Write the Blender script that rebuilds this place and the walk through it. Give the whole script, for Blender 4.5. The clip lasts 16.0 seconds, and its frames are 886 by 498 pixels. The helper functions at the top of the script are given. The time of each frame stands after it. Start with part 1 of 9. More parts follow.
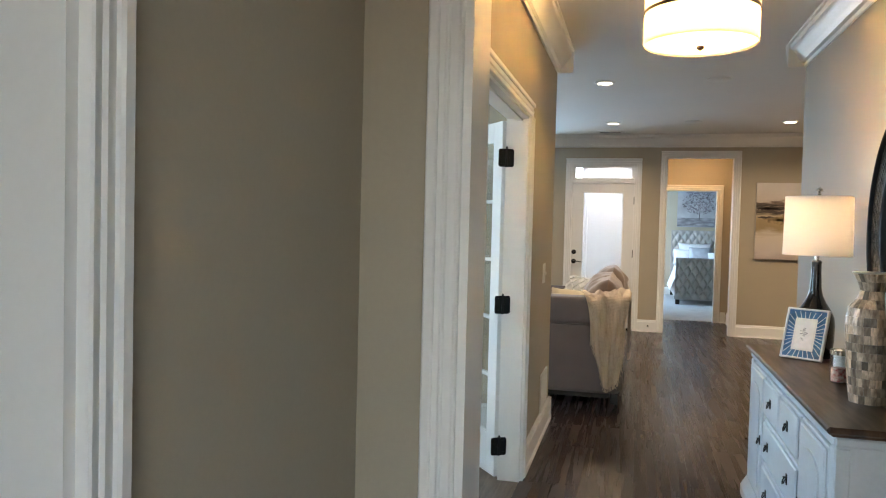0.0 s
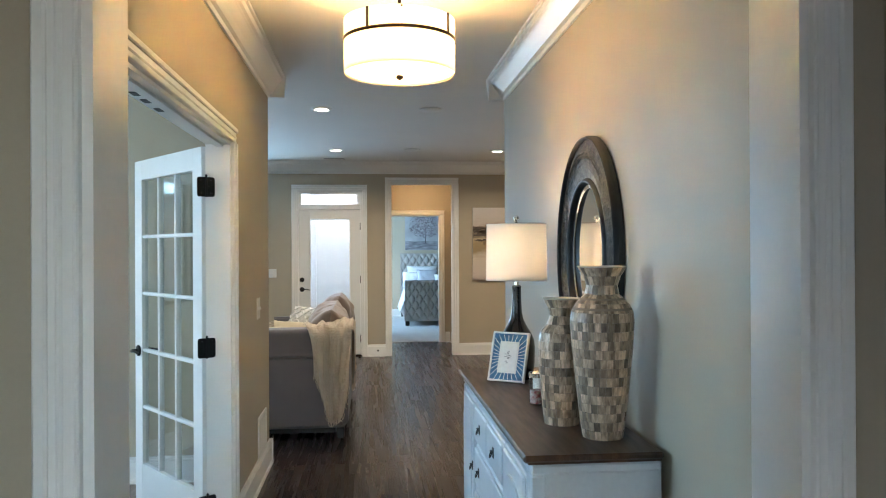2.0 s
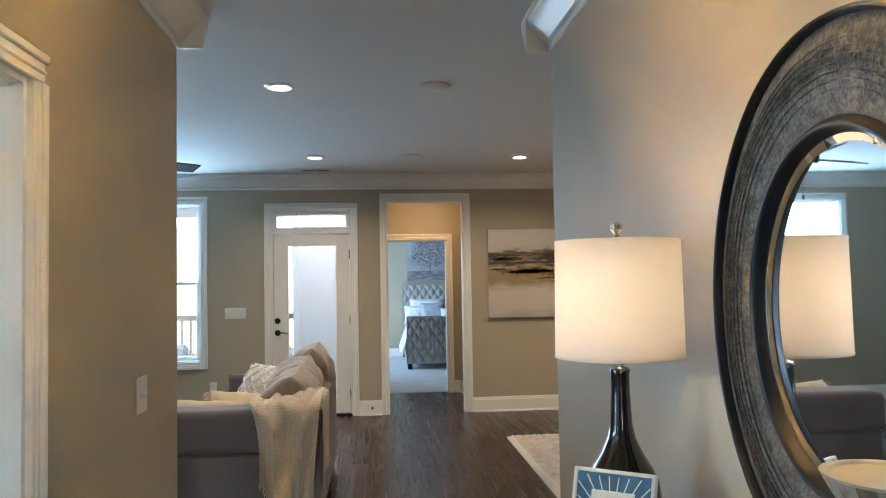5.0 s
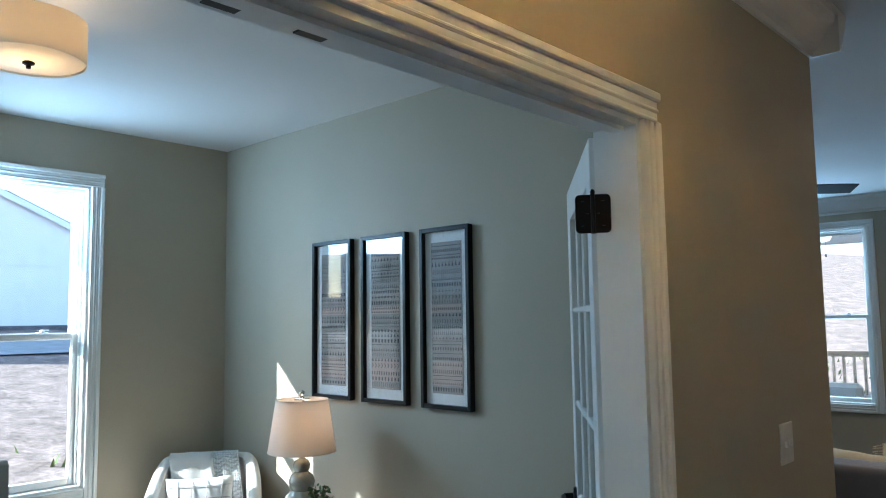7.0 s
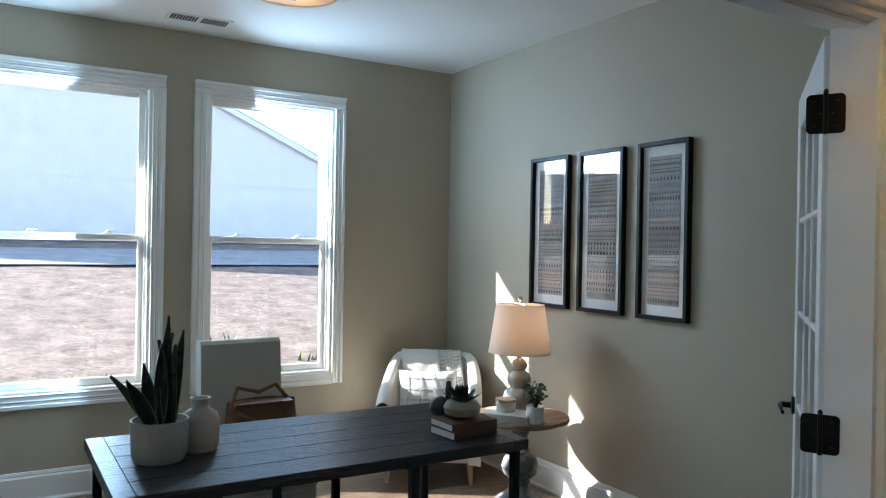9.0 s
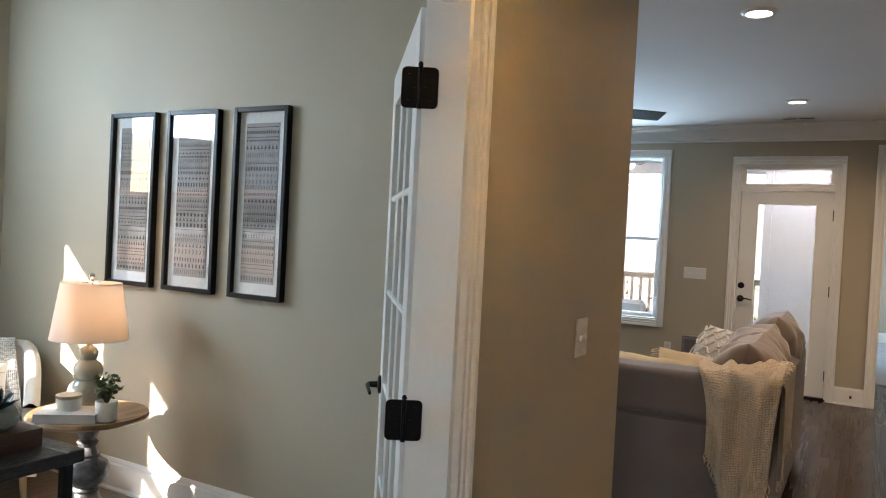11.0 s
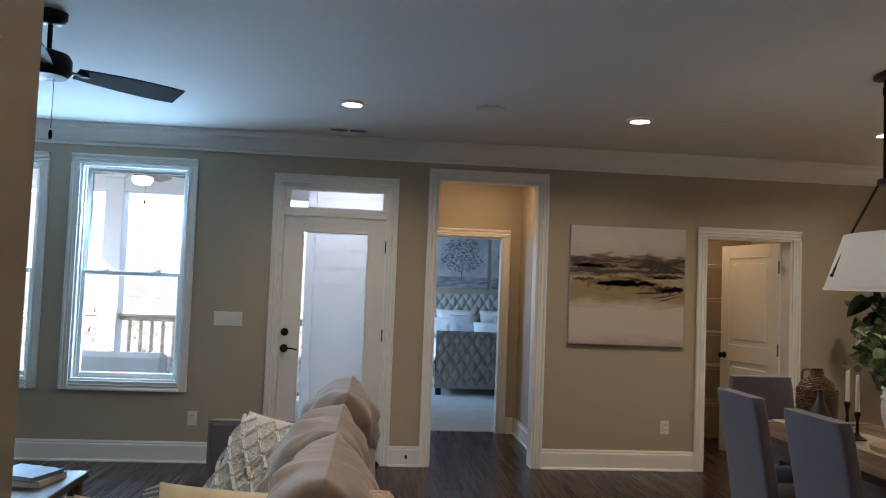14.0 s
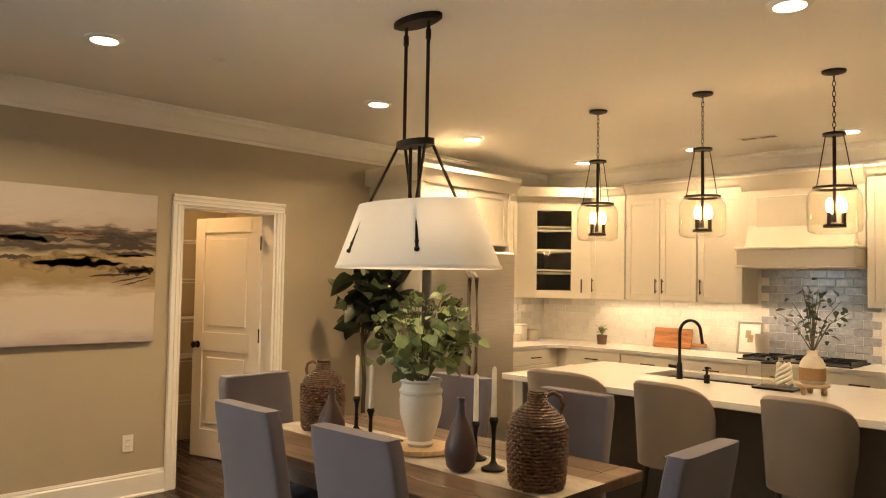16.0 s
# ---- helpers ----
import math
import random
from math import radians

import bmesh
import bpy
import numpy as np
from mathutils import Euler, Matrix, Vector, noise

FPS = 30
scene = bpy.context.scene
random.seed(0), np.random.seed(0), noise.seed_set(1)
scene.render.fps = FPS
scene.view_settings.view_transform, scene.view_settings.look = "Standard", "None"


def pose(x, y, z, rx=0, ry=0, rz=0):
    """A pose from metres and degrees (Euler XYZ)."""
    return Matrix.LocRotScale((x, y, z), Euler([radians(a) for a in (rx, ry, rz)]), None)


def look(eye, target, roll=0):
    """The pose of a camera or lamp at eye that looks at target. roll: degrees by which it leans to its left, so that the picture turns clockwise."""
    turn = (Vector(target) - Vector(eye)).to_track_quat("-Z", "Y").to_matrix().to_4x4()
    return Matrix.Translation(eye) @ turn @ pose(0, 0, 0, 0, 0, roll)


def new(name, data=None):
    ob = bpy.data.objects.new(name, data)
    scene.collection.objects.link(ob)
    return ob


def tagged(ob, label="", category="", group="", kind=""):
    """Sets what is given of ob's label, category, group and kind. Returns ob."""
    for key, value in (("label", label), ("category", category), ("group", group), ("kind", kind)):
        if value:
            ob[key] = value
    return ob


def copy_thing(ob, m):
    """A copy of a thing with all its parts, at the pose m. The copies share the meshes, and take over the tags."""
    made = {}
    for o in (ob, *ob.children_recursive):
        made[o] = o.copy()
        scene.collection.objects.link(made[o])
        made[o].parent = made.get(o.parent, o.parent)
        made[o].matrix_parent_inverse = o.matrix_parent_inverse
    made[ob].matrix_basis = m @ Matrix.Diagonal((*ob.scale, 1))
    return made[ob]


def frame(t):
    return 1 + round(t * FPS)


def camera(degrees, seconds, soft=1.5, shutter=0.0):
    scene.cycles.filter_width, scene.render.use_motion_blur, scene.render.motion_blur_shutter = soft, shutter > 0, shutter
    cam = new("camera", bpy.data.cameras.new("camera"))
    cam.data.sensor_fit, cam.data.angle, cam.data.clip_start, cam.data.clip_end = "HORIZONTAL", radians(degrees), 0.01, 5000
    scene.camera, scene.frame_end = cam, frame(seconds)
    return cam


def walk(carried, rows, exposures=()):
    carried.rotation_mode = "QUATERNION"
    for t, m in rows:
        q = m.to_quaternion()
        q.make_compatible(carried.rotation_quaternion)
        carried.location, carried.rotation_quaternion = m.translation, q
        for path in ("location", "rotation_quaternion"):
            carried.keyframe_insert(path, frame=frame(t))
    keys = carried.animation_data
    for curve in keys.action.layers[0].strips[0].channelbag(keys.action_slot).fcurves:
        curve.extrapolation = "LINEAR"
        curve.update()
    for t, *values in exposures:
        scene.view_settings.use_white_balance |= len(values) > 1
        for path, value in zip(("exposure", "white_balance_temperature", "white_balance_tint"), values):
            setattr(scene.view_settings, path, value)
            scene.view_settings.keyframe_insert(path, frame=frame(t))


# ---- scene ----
cam = camera(61.2, 16.0, 1.1)
PATH = [
    (0, (0.356, 0.212, 1.437), (-0.137, 2.149, 1.37), 1.4),
    (0.5, (0.377, 0.161, 1.445), (0.199, 2.153, 1.406), 0.7),
    (1, (0.401, 0.164, 1.47), (0.408, 2.164, 1.462), 0.4),
    (1.5, (0.428, 0.229, 1.486), (0.56, 2.225, 1.488), 0.0),
    (2, (0.486, 0.439, 1.48), (0.678, 2.43, 1.485), -0.3),
    (2.5, (0.536, 0.736, 1.51), (0.774, 2.722, 1.517), -0.3),
    (3, (0.54, 1.107, 1.508), (0.844, 3.083, 1.537), -0.1),
    (3.2, (0.537, 1.261, 1.522), (0.87, 3.232, 1.556), -0.1),
    (5.3, (0.651, 2.561, 1.527), (0.741, 4.556, 1.629), -1.4),
    (5.5, (0.660, 2.630, 1.533), (0.593, 4.625, 1.653), -1.5),
    (6, (0.686, 2.691, 1.526), (0.157, 4.612, 1.702), -2.3),
    (6.5, (0.650, 2.700, 1.541), (-0.327, 4.432, 1.752), -2.2),
    (7, (0.677, 2.660, 1.543), (-0.680, 4.117, 1.732), -0.8),
    (7.5, (0.725, 2.594, 1.501), (-0.876, 3.786, 1.625), -0.1),
    (8, (0.764, 2.544, 1.493), (-0.945, 3.582, 1.55), 0.5),
    (8.2, (0.774, 2.512, 1.488), (-0.959, 3.51, 1.51), 0.8),
    (10.3, (0.794, 2.508, 1.41), (-0.671, 3.866, 1.31), 3.9),
    (10.5, (0.738, 2.585, 1.417), (-0.606, 4.064, 1.341), 3.7),
    (11, (0.622, 2.762, 1.456), (-0.357, 4.505, 1.417), 2.9),
    (11.5, (0.437, 2.955, 1.456), (-0.137, 4.871, 1.439), 1.9),
    (12, (0.340, 3.150, 1.457), (0.047, 5.128, 1.449), 2.0),
    (12.5, (0.296, 3.515, 1.495), (0.171, 5.511, 1.514), 1.8),
    (13, (0.241, 3.872, 1.508), (0.238, 5.872, 1.558), 1.6),
    (13.5, (0.206, 4.263, 1.47), (0.284, 6.26, 1.561), 1.7),
    (14, (0.272, 4.672, 1.505), (0.446, 6.662, 1.608), 2.2),
    (14.5, (0.274, 5.041, 1.519), (0.646, 7.003, 1.64), 2.5),
    (15, (0.356, 5.373, 1.499), (1.004, 7.261, 1.628), 2.8),
    (15.3, (0.461, 5.55, 1.49), (1.326, 7.349, 1.62), 2.4),
    (15.5, (0.51, 5.643, 1.483), (1.54, 7.353, 1.608), 1.9),
    (16, (0.602, 5.849, 1.52), (2.027, 7.25, 1.607), 1.0),
]
EXPOSURE = [(0, 3.35, 6200, 11), (1.5, 3.35, 5700, 6), (3.2, 3.2, 5550, 5), (5.5, 3.1, 5700, 8), (6.0, 3.1, 5200, 3), (7.0, 2.1, 5200, 4), (8.0, 1.9, 5500, 9), (10.5, 2.55, 6200, 13), (11.0, 2.75, 6500, 16), (11.5, 3.35, 7000, 19), (12.0, 3.5, 7300, 19), (12.5, 3.25, 7600, 20), (13.4, 2.95, 6300, 15), (14.0, 2.45, 5500, 11), (14.6, 2.55, 6000, 13), (15.2, 3.5, 6800, 12), (16.0, 3.5, 7500, 11)]
walk(cam, [(t, look(eye, target, roll)) for t, eye, target, roll in PATH], EXPOSURE)


# ---- sky, sun and exposure ----
SUN_FROM = Vector((-0.65, -1.0, 0.59)).normalized()
world = bpy.data.worlds.new("sky")
scene.world = world
world.use_nodes = True
sky = world.node_tree.nodes.new("ShaderNodeTexSky")
sky.sky_type, sky.sun_disc = "NISHITA", False
sky.sun_elevation = math.asin(SUN_FROM.z)
sky.sun_rotation = math.atan2(SUN_FROM.x, SUN_FROM.y)
world.node_tree.links.new(sky.outputs[0], world.node_tree.nodes["Background"].inputs[0])
world.node_tree.nodes["Background"].inputs[1].default_value = 0.15
sun = new("sun", bpy.data.lights.new("sun", "SUN"))
sun.data.energy, sun.data.angle, sun.data.color = 5.0, radians(0.5), (1.0, 0.93, 0.82)
sun.matrix_basis = look(SUN_FROM * 30, (0, 0, 0))
DAY = (0.54, 0.79, 1.0)
WARM, SOFT, PALE = (1.0, 0.60, 0.27), (1.0, 0.72, 0.44), (1.0, 0.78, 0.55)


def lamp(name, kind, at, watts, colour, size=0.1, target=None, size_y=None, spread=None):
    ob = new(name, bpy.data.lights.new(name, kind))
    ob.data.energy, ob.data.color = watts * 0.3, colour
    if kind == "AREA":
        ob.data.shape = "RECTANGLE" if size_y else "DISK"
        ob.data.size = size
        if size_y:
            ob.data.size_y = size_y
        if spread:
            ob.data.spread = radians(spread)
    else:
        ob.data.shadow_soft_size = size
    ob.matrix_basis = look(at, target or (at[0], at[1], at[2] - 1))
    return ob


CANS = [(0.06, 7.10), (0.06, 9.77), (2.08, 9.77), (3.92, 9.76), (5.28, 10.11), (6.90, 10.09), (6.86, 8.90), (6.88, 7.64), (3.89, 7.02)]
for cx, cy in CANS:
    lamp("can_lamp", "AREA", (cx, cy, 2.722), 3.0 if cx > 6 else 7.0, SOFT, 0.11, spread=150)
lamp("hall_bulb", "POINT", (0.62, 3.82, 2.42), 23.0, (1.0, 0.58, 0.22), 0.05)
lamp("hall_table_bulb", "POINT", (1.233, 4.245, 1.47), 0.95, SOFT, 0.04)
lamp("office_bulb", "POINT", (-2.11, 3.54, 2.55), 1.6, WARM, 0.05)
lamp("office_table_bulb", "POINT", (-2.595, 5.07, 1.02), 1.3, WARM, 0.04)
lamp("dining_bulb", "POINT", (2.96, 8.57, 1.74), 1.1, PALE, 0.04)
lamp("dining_bulb", "POINT", (2.96, 8.15, 1.74), 1.1, PALE, 0.04)
for py in (8.75, 7.98, 7.21):
    lamp("pendant_bulb", "POINT", (5.09, py, 1.98), 0.95, WARM, 0.03)
lamp("bedroom_hall_lamp", "AREA", (1.25, 11.85, 2.70), 5.0, WARM, 0.12)
lamp("pantry_lamp", "AREA", (3.3, 11.75, 2.70), 5.5, WARM, 0.12)
lamp("under_cabinet_strip", "AREA", (7.36, 9.0, 1.36), 2.2, PALE, 0.04, size_y=2.4)
lamp("under_cabinet_strip", "AREA", (6.55, 10.9, 1.36), 1.3, PALE, 0.7, size_y=0.04)
lamp("under_cabinet_strip", "AREA", (7.36, 6.9, 1.36), 1.5, PALE, 0.04, size_y=1.2)
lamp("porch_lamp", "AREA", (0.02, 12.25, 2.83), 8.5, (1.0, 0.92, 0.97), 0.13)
# daylight that the open windows and doors let in
lamp("window_daylight", "AREA", (-4.09, 4.07, 2.23), 22, DAY, 0.8, (-3.09, 5.07, 2.10), 0.26)
lamp("window_daylight", "AREA", (-4.05, 2.90, 1.49), 54, DAY, 0.8, (-3.45, 1.90, 1.45), 1.7)
lamp("window_daylight", "AREA", (-1.745, 11.17, 1.53), 30, DAY, 0.8, (-1.745, 9, 1.3), 1.7)
lamp("window_daylight", "AREA", (-2.93, 11.17, 1.53), 30, DAY, 0.8, (-2.93, 9, 1.3), 1.7)
lamp("window_daylight", "AREA", (-0.55, 15.6, 1.5), 36, DAY, 1.7, (2, 15.4, 1.2), 1.7)
lamp("window_daylight", "AREA", (0.60, -0.56, 1.1), 0.06, DAY, 0.85, (0.6, 2, 1.1), 2.0)
lamp("window_daylight", "AREA", (-3.98, 0.65, 1.55), 5.5, DAY, 0.85, (0, 0.65, 1.3), 1.25)


# ---- building helpers ----
class Geo:
    """Collects vertices and faces of one mesh."""

    def __init__(self):
        self.v, self.f = [], []

    def add(self, verts, faces):
        n = len(self.v)
        self.v += [tuple(p) for p in verts]
        self.f += [tuple(i + n for i in q) for q in faces]
        return self

    def box(self, x0, x1, y0, y1, z0, z1, bev=0.0):
        x0, x1, y0, y1, z0, z1 = min(x0, x1), max(x0, x1), min(y0, y1), max(y0, y1), min(z0, z1), max(z0, z1)
        if bev <= 0:
            p = [(x, y, z) for z in (z0, z1) for y in (y0, y1) for x in (x0, x1)]
            return self.add(p, [(0, 2, 3, 1), (4, 5, 7, 6), (0, 1, 5, 4), (2, 6, 7, 3), (0, 4, 6, 2), (1, 3, 7, 5)])
        b = min(bev, (x1 - x0) / 2.1, (y1 - y0) / 2.1, (z1 - z0) / 2.1)
        pts, idx = [], {}
        for i, x in enumerate((x0, x1)):
            for j, y in enumerate((y0, y1)):
                for k, z in enumerate((z0, z1)):
                    sx, sy, sz = (1, -1)[i], (1, -1)[j], (1, -1)[k]
                    for a, q in enumerate(((x, y + sy * b, z + sz * b), (x + sx * b, y, z + sz * b), (x + sx * b, y + sy * b, z))):
                        idx[i, j, k, a] = len(pts)
                        pts.append(q)
        faces = []
        for a in range(3):
            for s in (0, 1):
                ring = []
                for u, w in ((0, 0), (1, 0), (1, 1), (0, 1)):
                    c = [u, w]
                    c.insert(a, s)
                    ring.append(idx[c[0], c[1], c[2], a])
                faces.append(tuple(ring if (s == 1) == (a != 1) else ring[::-1]))
        for a in range(3):
            p, q = (a + 1) % 3, (a + 2) % 3
            for s in (0, 1):
                for w in (0, 1):
                    c0, c1 = [0, 0, 0], [0, 0, 0]
                    c0[a], c1[a] = 0, 1
                    c0[p] = c1[p] = s
                    c0[q] = c1[q] = w
                    r = (idx[(*c0, p)], idx[(*c1, p)], idx[(*c1, q)], idx[(*c0, q)])
                    faces.append(r if s == w else r[::-1])
        for i in (0, 1):
            for j in (0, 1):
                for k in (0, 1):
                    r = (idx[i, j, k, 0], idx[i, j, k, 1], idx[i, j, k, 2])
                    faces.append(r if (i + j + k) % 2 else r[::-1])
        return self.add(pts, faces)

    def lathe(self, profile, seg=24, at=(0, 0, 0), sx=1.0, sy=1.0):
        pts, faces = [], []
        for r, z in profile:
            for s in range(seg):
                a = 2 * math.pi * s / seg
                pts.append((at[0] + r * sx * math.cos(a), at[1] + r * sy * math.sin(a), at[2] + z))
        for i in range(len(profile) - 1):
            for s in range(seg):
                t = (s + 1) % seg
                faces.append((i * seg + s, i * seg + t, (i + 1) * seg + t, (i + 1) * seg + s))
        if profile[0][0] > 1e-5:
            faces.append(tuple(range(seg))[::-1])
        if profile[-1][0] > 1e-5:
            faces.append(tuple(range((len(profile) - 1) * seg, len(profile) * seg)))
        return self.add(pts, faces)

    def shell(self, profile, thick, seg=32, at=(0, 0, 0), sx=1.0, sy=1.0):
        """A thin open wall of revolution."""
        ring = list(profile) + [(r - thick, z) for r, z in reversed(profile)]
        pts, faces = [], []
        n = len(ring)
        for r, z in ring:
            for s in range(seg):
                a = 2 * math.pi * s / seg
                pts.append((at[0] + r * sx * math.cos(a), at[1] + r * sy * math.sin(a), at[2] + z))
        for i in range(n):
            j = (i + 1) % n
            for s in range(seg):
                t = (s + 1) % seg
                faces.append((i * seg + s, i * seg + t, j * seg + t, j * seg + s))
        return self.add(pts, faces)

    def tube(self, points, r, seg=8, r_end=None):
        pts, faces = [], []
        p = [Vector(q) for q in points]
        n = len(p)
        up = Vector((0, 0, 1))
        first = (p[1] - p[0]).normalized()
        if abs(first.dot(up)) > 0.95:
            up = Vector((1, 0, 0))
        for i in range(n):
            d = (p[min(i + 1, n - 1)] - p[max(i - 1, 0)]).normalized()
            u = d.cross(up)
            if u.length < 1e-4:
                u = d.cross(Vector((0, 1, 0)))
            u.normalize()
            w = d.cross(u).normalized()
            rr = r if r_end is None else r + (r_end - r) * i / (n - 1)
            for s in range(seg):
                a = 2 * math.pi * s / seg
                pts.append(p[i] + (u * math.cos(a) + w * math.sin(a)) * rr)
        for i in range(n - 1):
            for s in range(seg):
                t = (s + 1) % seg
                faces.append((i * seg + s, (i + 1) * seg + s, (i + 1) * seg + t, i * seg + t))
        faces.append(tuple(range(seg)))
        faces.append(tuple(range((n - 1) * seg, n * seg))[::-1])
        return self.add(pts, faces)

    def prism(self, poly, axis, lo, hi):
        """A polygon in the two other axes, pushed from lo to hi along axis."""
        n = len(poly)
        pts = []
        for c in (lo, hi):
            for a, b in poly:
                q = [a, b]
                q.insert(axis, c)
                pts.append(q)
        faces = [tuple(range(n)), tuple(range(n, 2 * n))[::-1]]
        for i in range(n):
            j = (i + 1) % n
            faces.append((i, i + n, j + n, j))
        return self.add(pts, faces)

    def sheet(self, fn, nu, nv):
        """A surface fn(u, v), u and v from 0 to 1."""
        pts = [fn(i / nu, j / nv) for j in range(nv + 1) for i in range(nu + 1)]
        w = nu + 1
        return self.add(pts, [(j * w + i, j * w + i + 1, (j + 1) * w + i + 1, (j + 1) * w + i) for j in range(nv) for i in range(nu)])

    def plump(self, x0, x1, y0, y1, z0, z1, e=0.35, n=20):
        """A stuffed block with rounded sides, sagging a little along x."""
        c, h = ((x0 + x1) / 2, (y0 + y1) / 2, (z0 + z1) / 2), ((x1 - x0) / 2, (y1 - y0) / 2, (z1 - z0) / 2)
        k = lambda q: math.copysign(abs(q) ** e, q)

        def fn(u, v):
            a, b = 2 * math.pi * u, math.pi * (v - 0.5)
            x, y, z = k(math.cos(b)) * k(math.cos(a)), k(math.cos(b)) * k(math.sin(a)), k(math.sin(b))
            return (c[0] + h[0] * x, c[1] + h[1] * y, c[2] + h[2] * z * (1 + 0.05 * noise.noise((x * 1.7, y * 2, 3))))
        return self.sheet(fn, 2 * n, n)

    def pillow(self, w, h, t, at=(0, 0, 0), n=14, pinch=0.10, fold=0.0, seed=0, blunt=4, crease=0.0):
        """A stuffed cushion standing in the xz plane, thick along y, its middle at at."""
        for side in (-1, 1):
            def fn(u, v):
                a, b = 2 * u - 1, 2 * v - 1
                edge = max(0.0, (1 - abs(a) ** blunt) * (1 - abs(b) ** blunt)) ** 0.55
                x = a * w / 2 * (1 - pinch * (1 - abs(b) ** 2) * a * a)
                z = b * h / 2 * (1 - pinch * (1 - abs(a) ** 2) * b * b)
                k = fold * noise.noise((a * 2.3 + seed, b * 2.3, seed * 1.7)) * edge
                k += crease * abs(noise.noise((a * 5 + b * 2 + seed, b * 1.5 - a, seed))) * edge * side
                return (at[0] + x, at[1] + side * (t / 2 * edge) + k, at[2] + z)
            n0 = len(self.f)
            self.sheet(fn, n, n)
            if side > 0:
                self.f[n0:] = [q[::-1] for q in self.f[n0:]]
        return self

    def mesh(self, name, material, smooth=False):
        me = bpy.data.meshes.new(name)
        me.from_pydata(self.v, [], self.f)
        bm = bmesh.new()
        bm.from_mesh(me)
        bmesh.ops.recalc_face_normals(bm, faces=bm.faces)
        bm.to_mesh(me)
        bm.free()
        if material:
            me.materials.append(material)
        if smooth:
            me.polygons.foreach_set("use_smooth", [True] * len(me.polygons))
            me.set_sharp_from_angle(angle=radians(smooth if smooth > 1 else 40))
        return me


def thing(name, label, category, m=None, group="", kind=""):
    """An Empty at a thing's base."""
    ob = new(name)
    ob.empty_display_size = 0.1
    if m is not None:
        ob.matrix_basis = m
    return tagged(ob, label, category, group, kind)


def part(name, geo, material, parent, label="", smooth=False, m=None):
    """One mesh object under a thing or a part."""
    ob = new(name, geo.mesh(name, material, smooth))
    ob.parent = parent
    if m is not None:
        ob.matrix_basis = m
    return tagged(ob, label)


def again(ob, parent, m):
    """The same piece once more, at another pose, on the same mesh."""
    c = new(ob.name.split(".")[0], ob.data)
    c.parent = parent
    c.matrix_basis = m
    return c


def solid(name, geo, material, label="", category="", kind="structure", smooth=False, m=None):
    """A thing that is one mesh."""
    ob = new(name, geo.mesh(name, material, smooth))
    if m is not None:
        ob.matrix_basis = m
    return tagged(ob, label, category, "", kind)


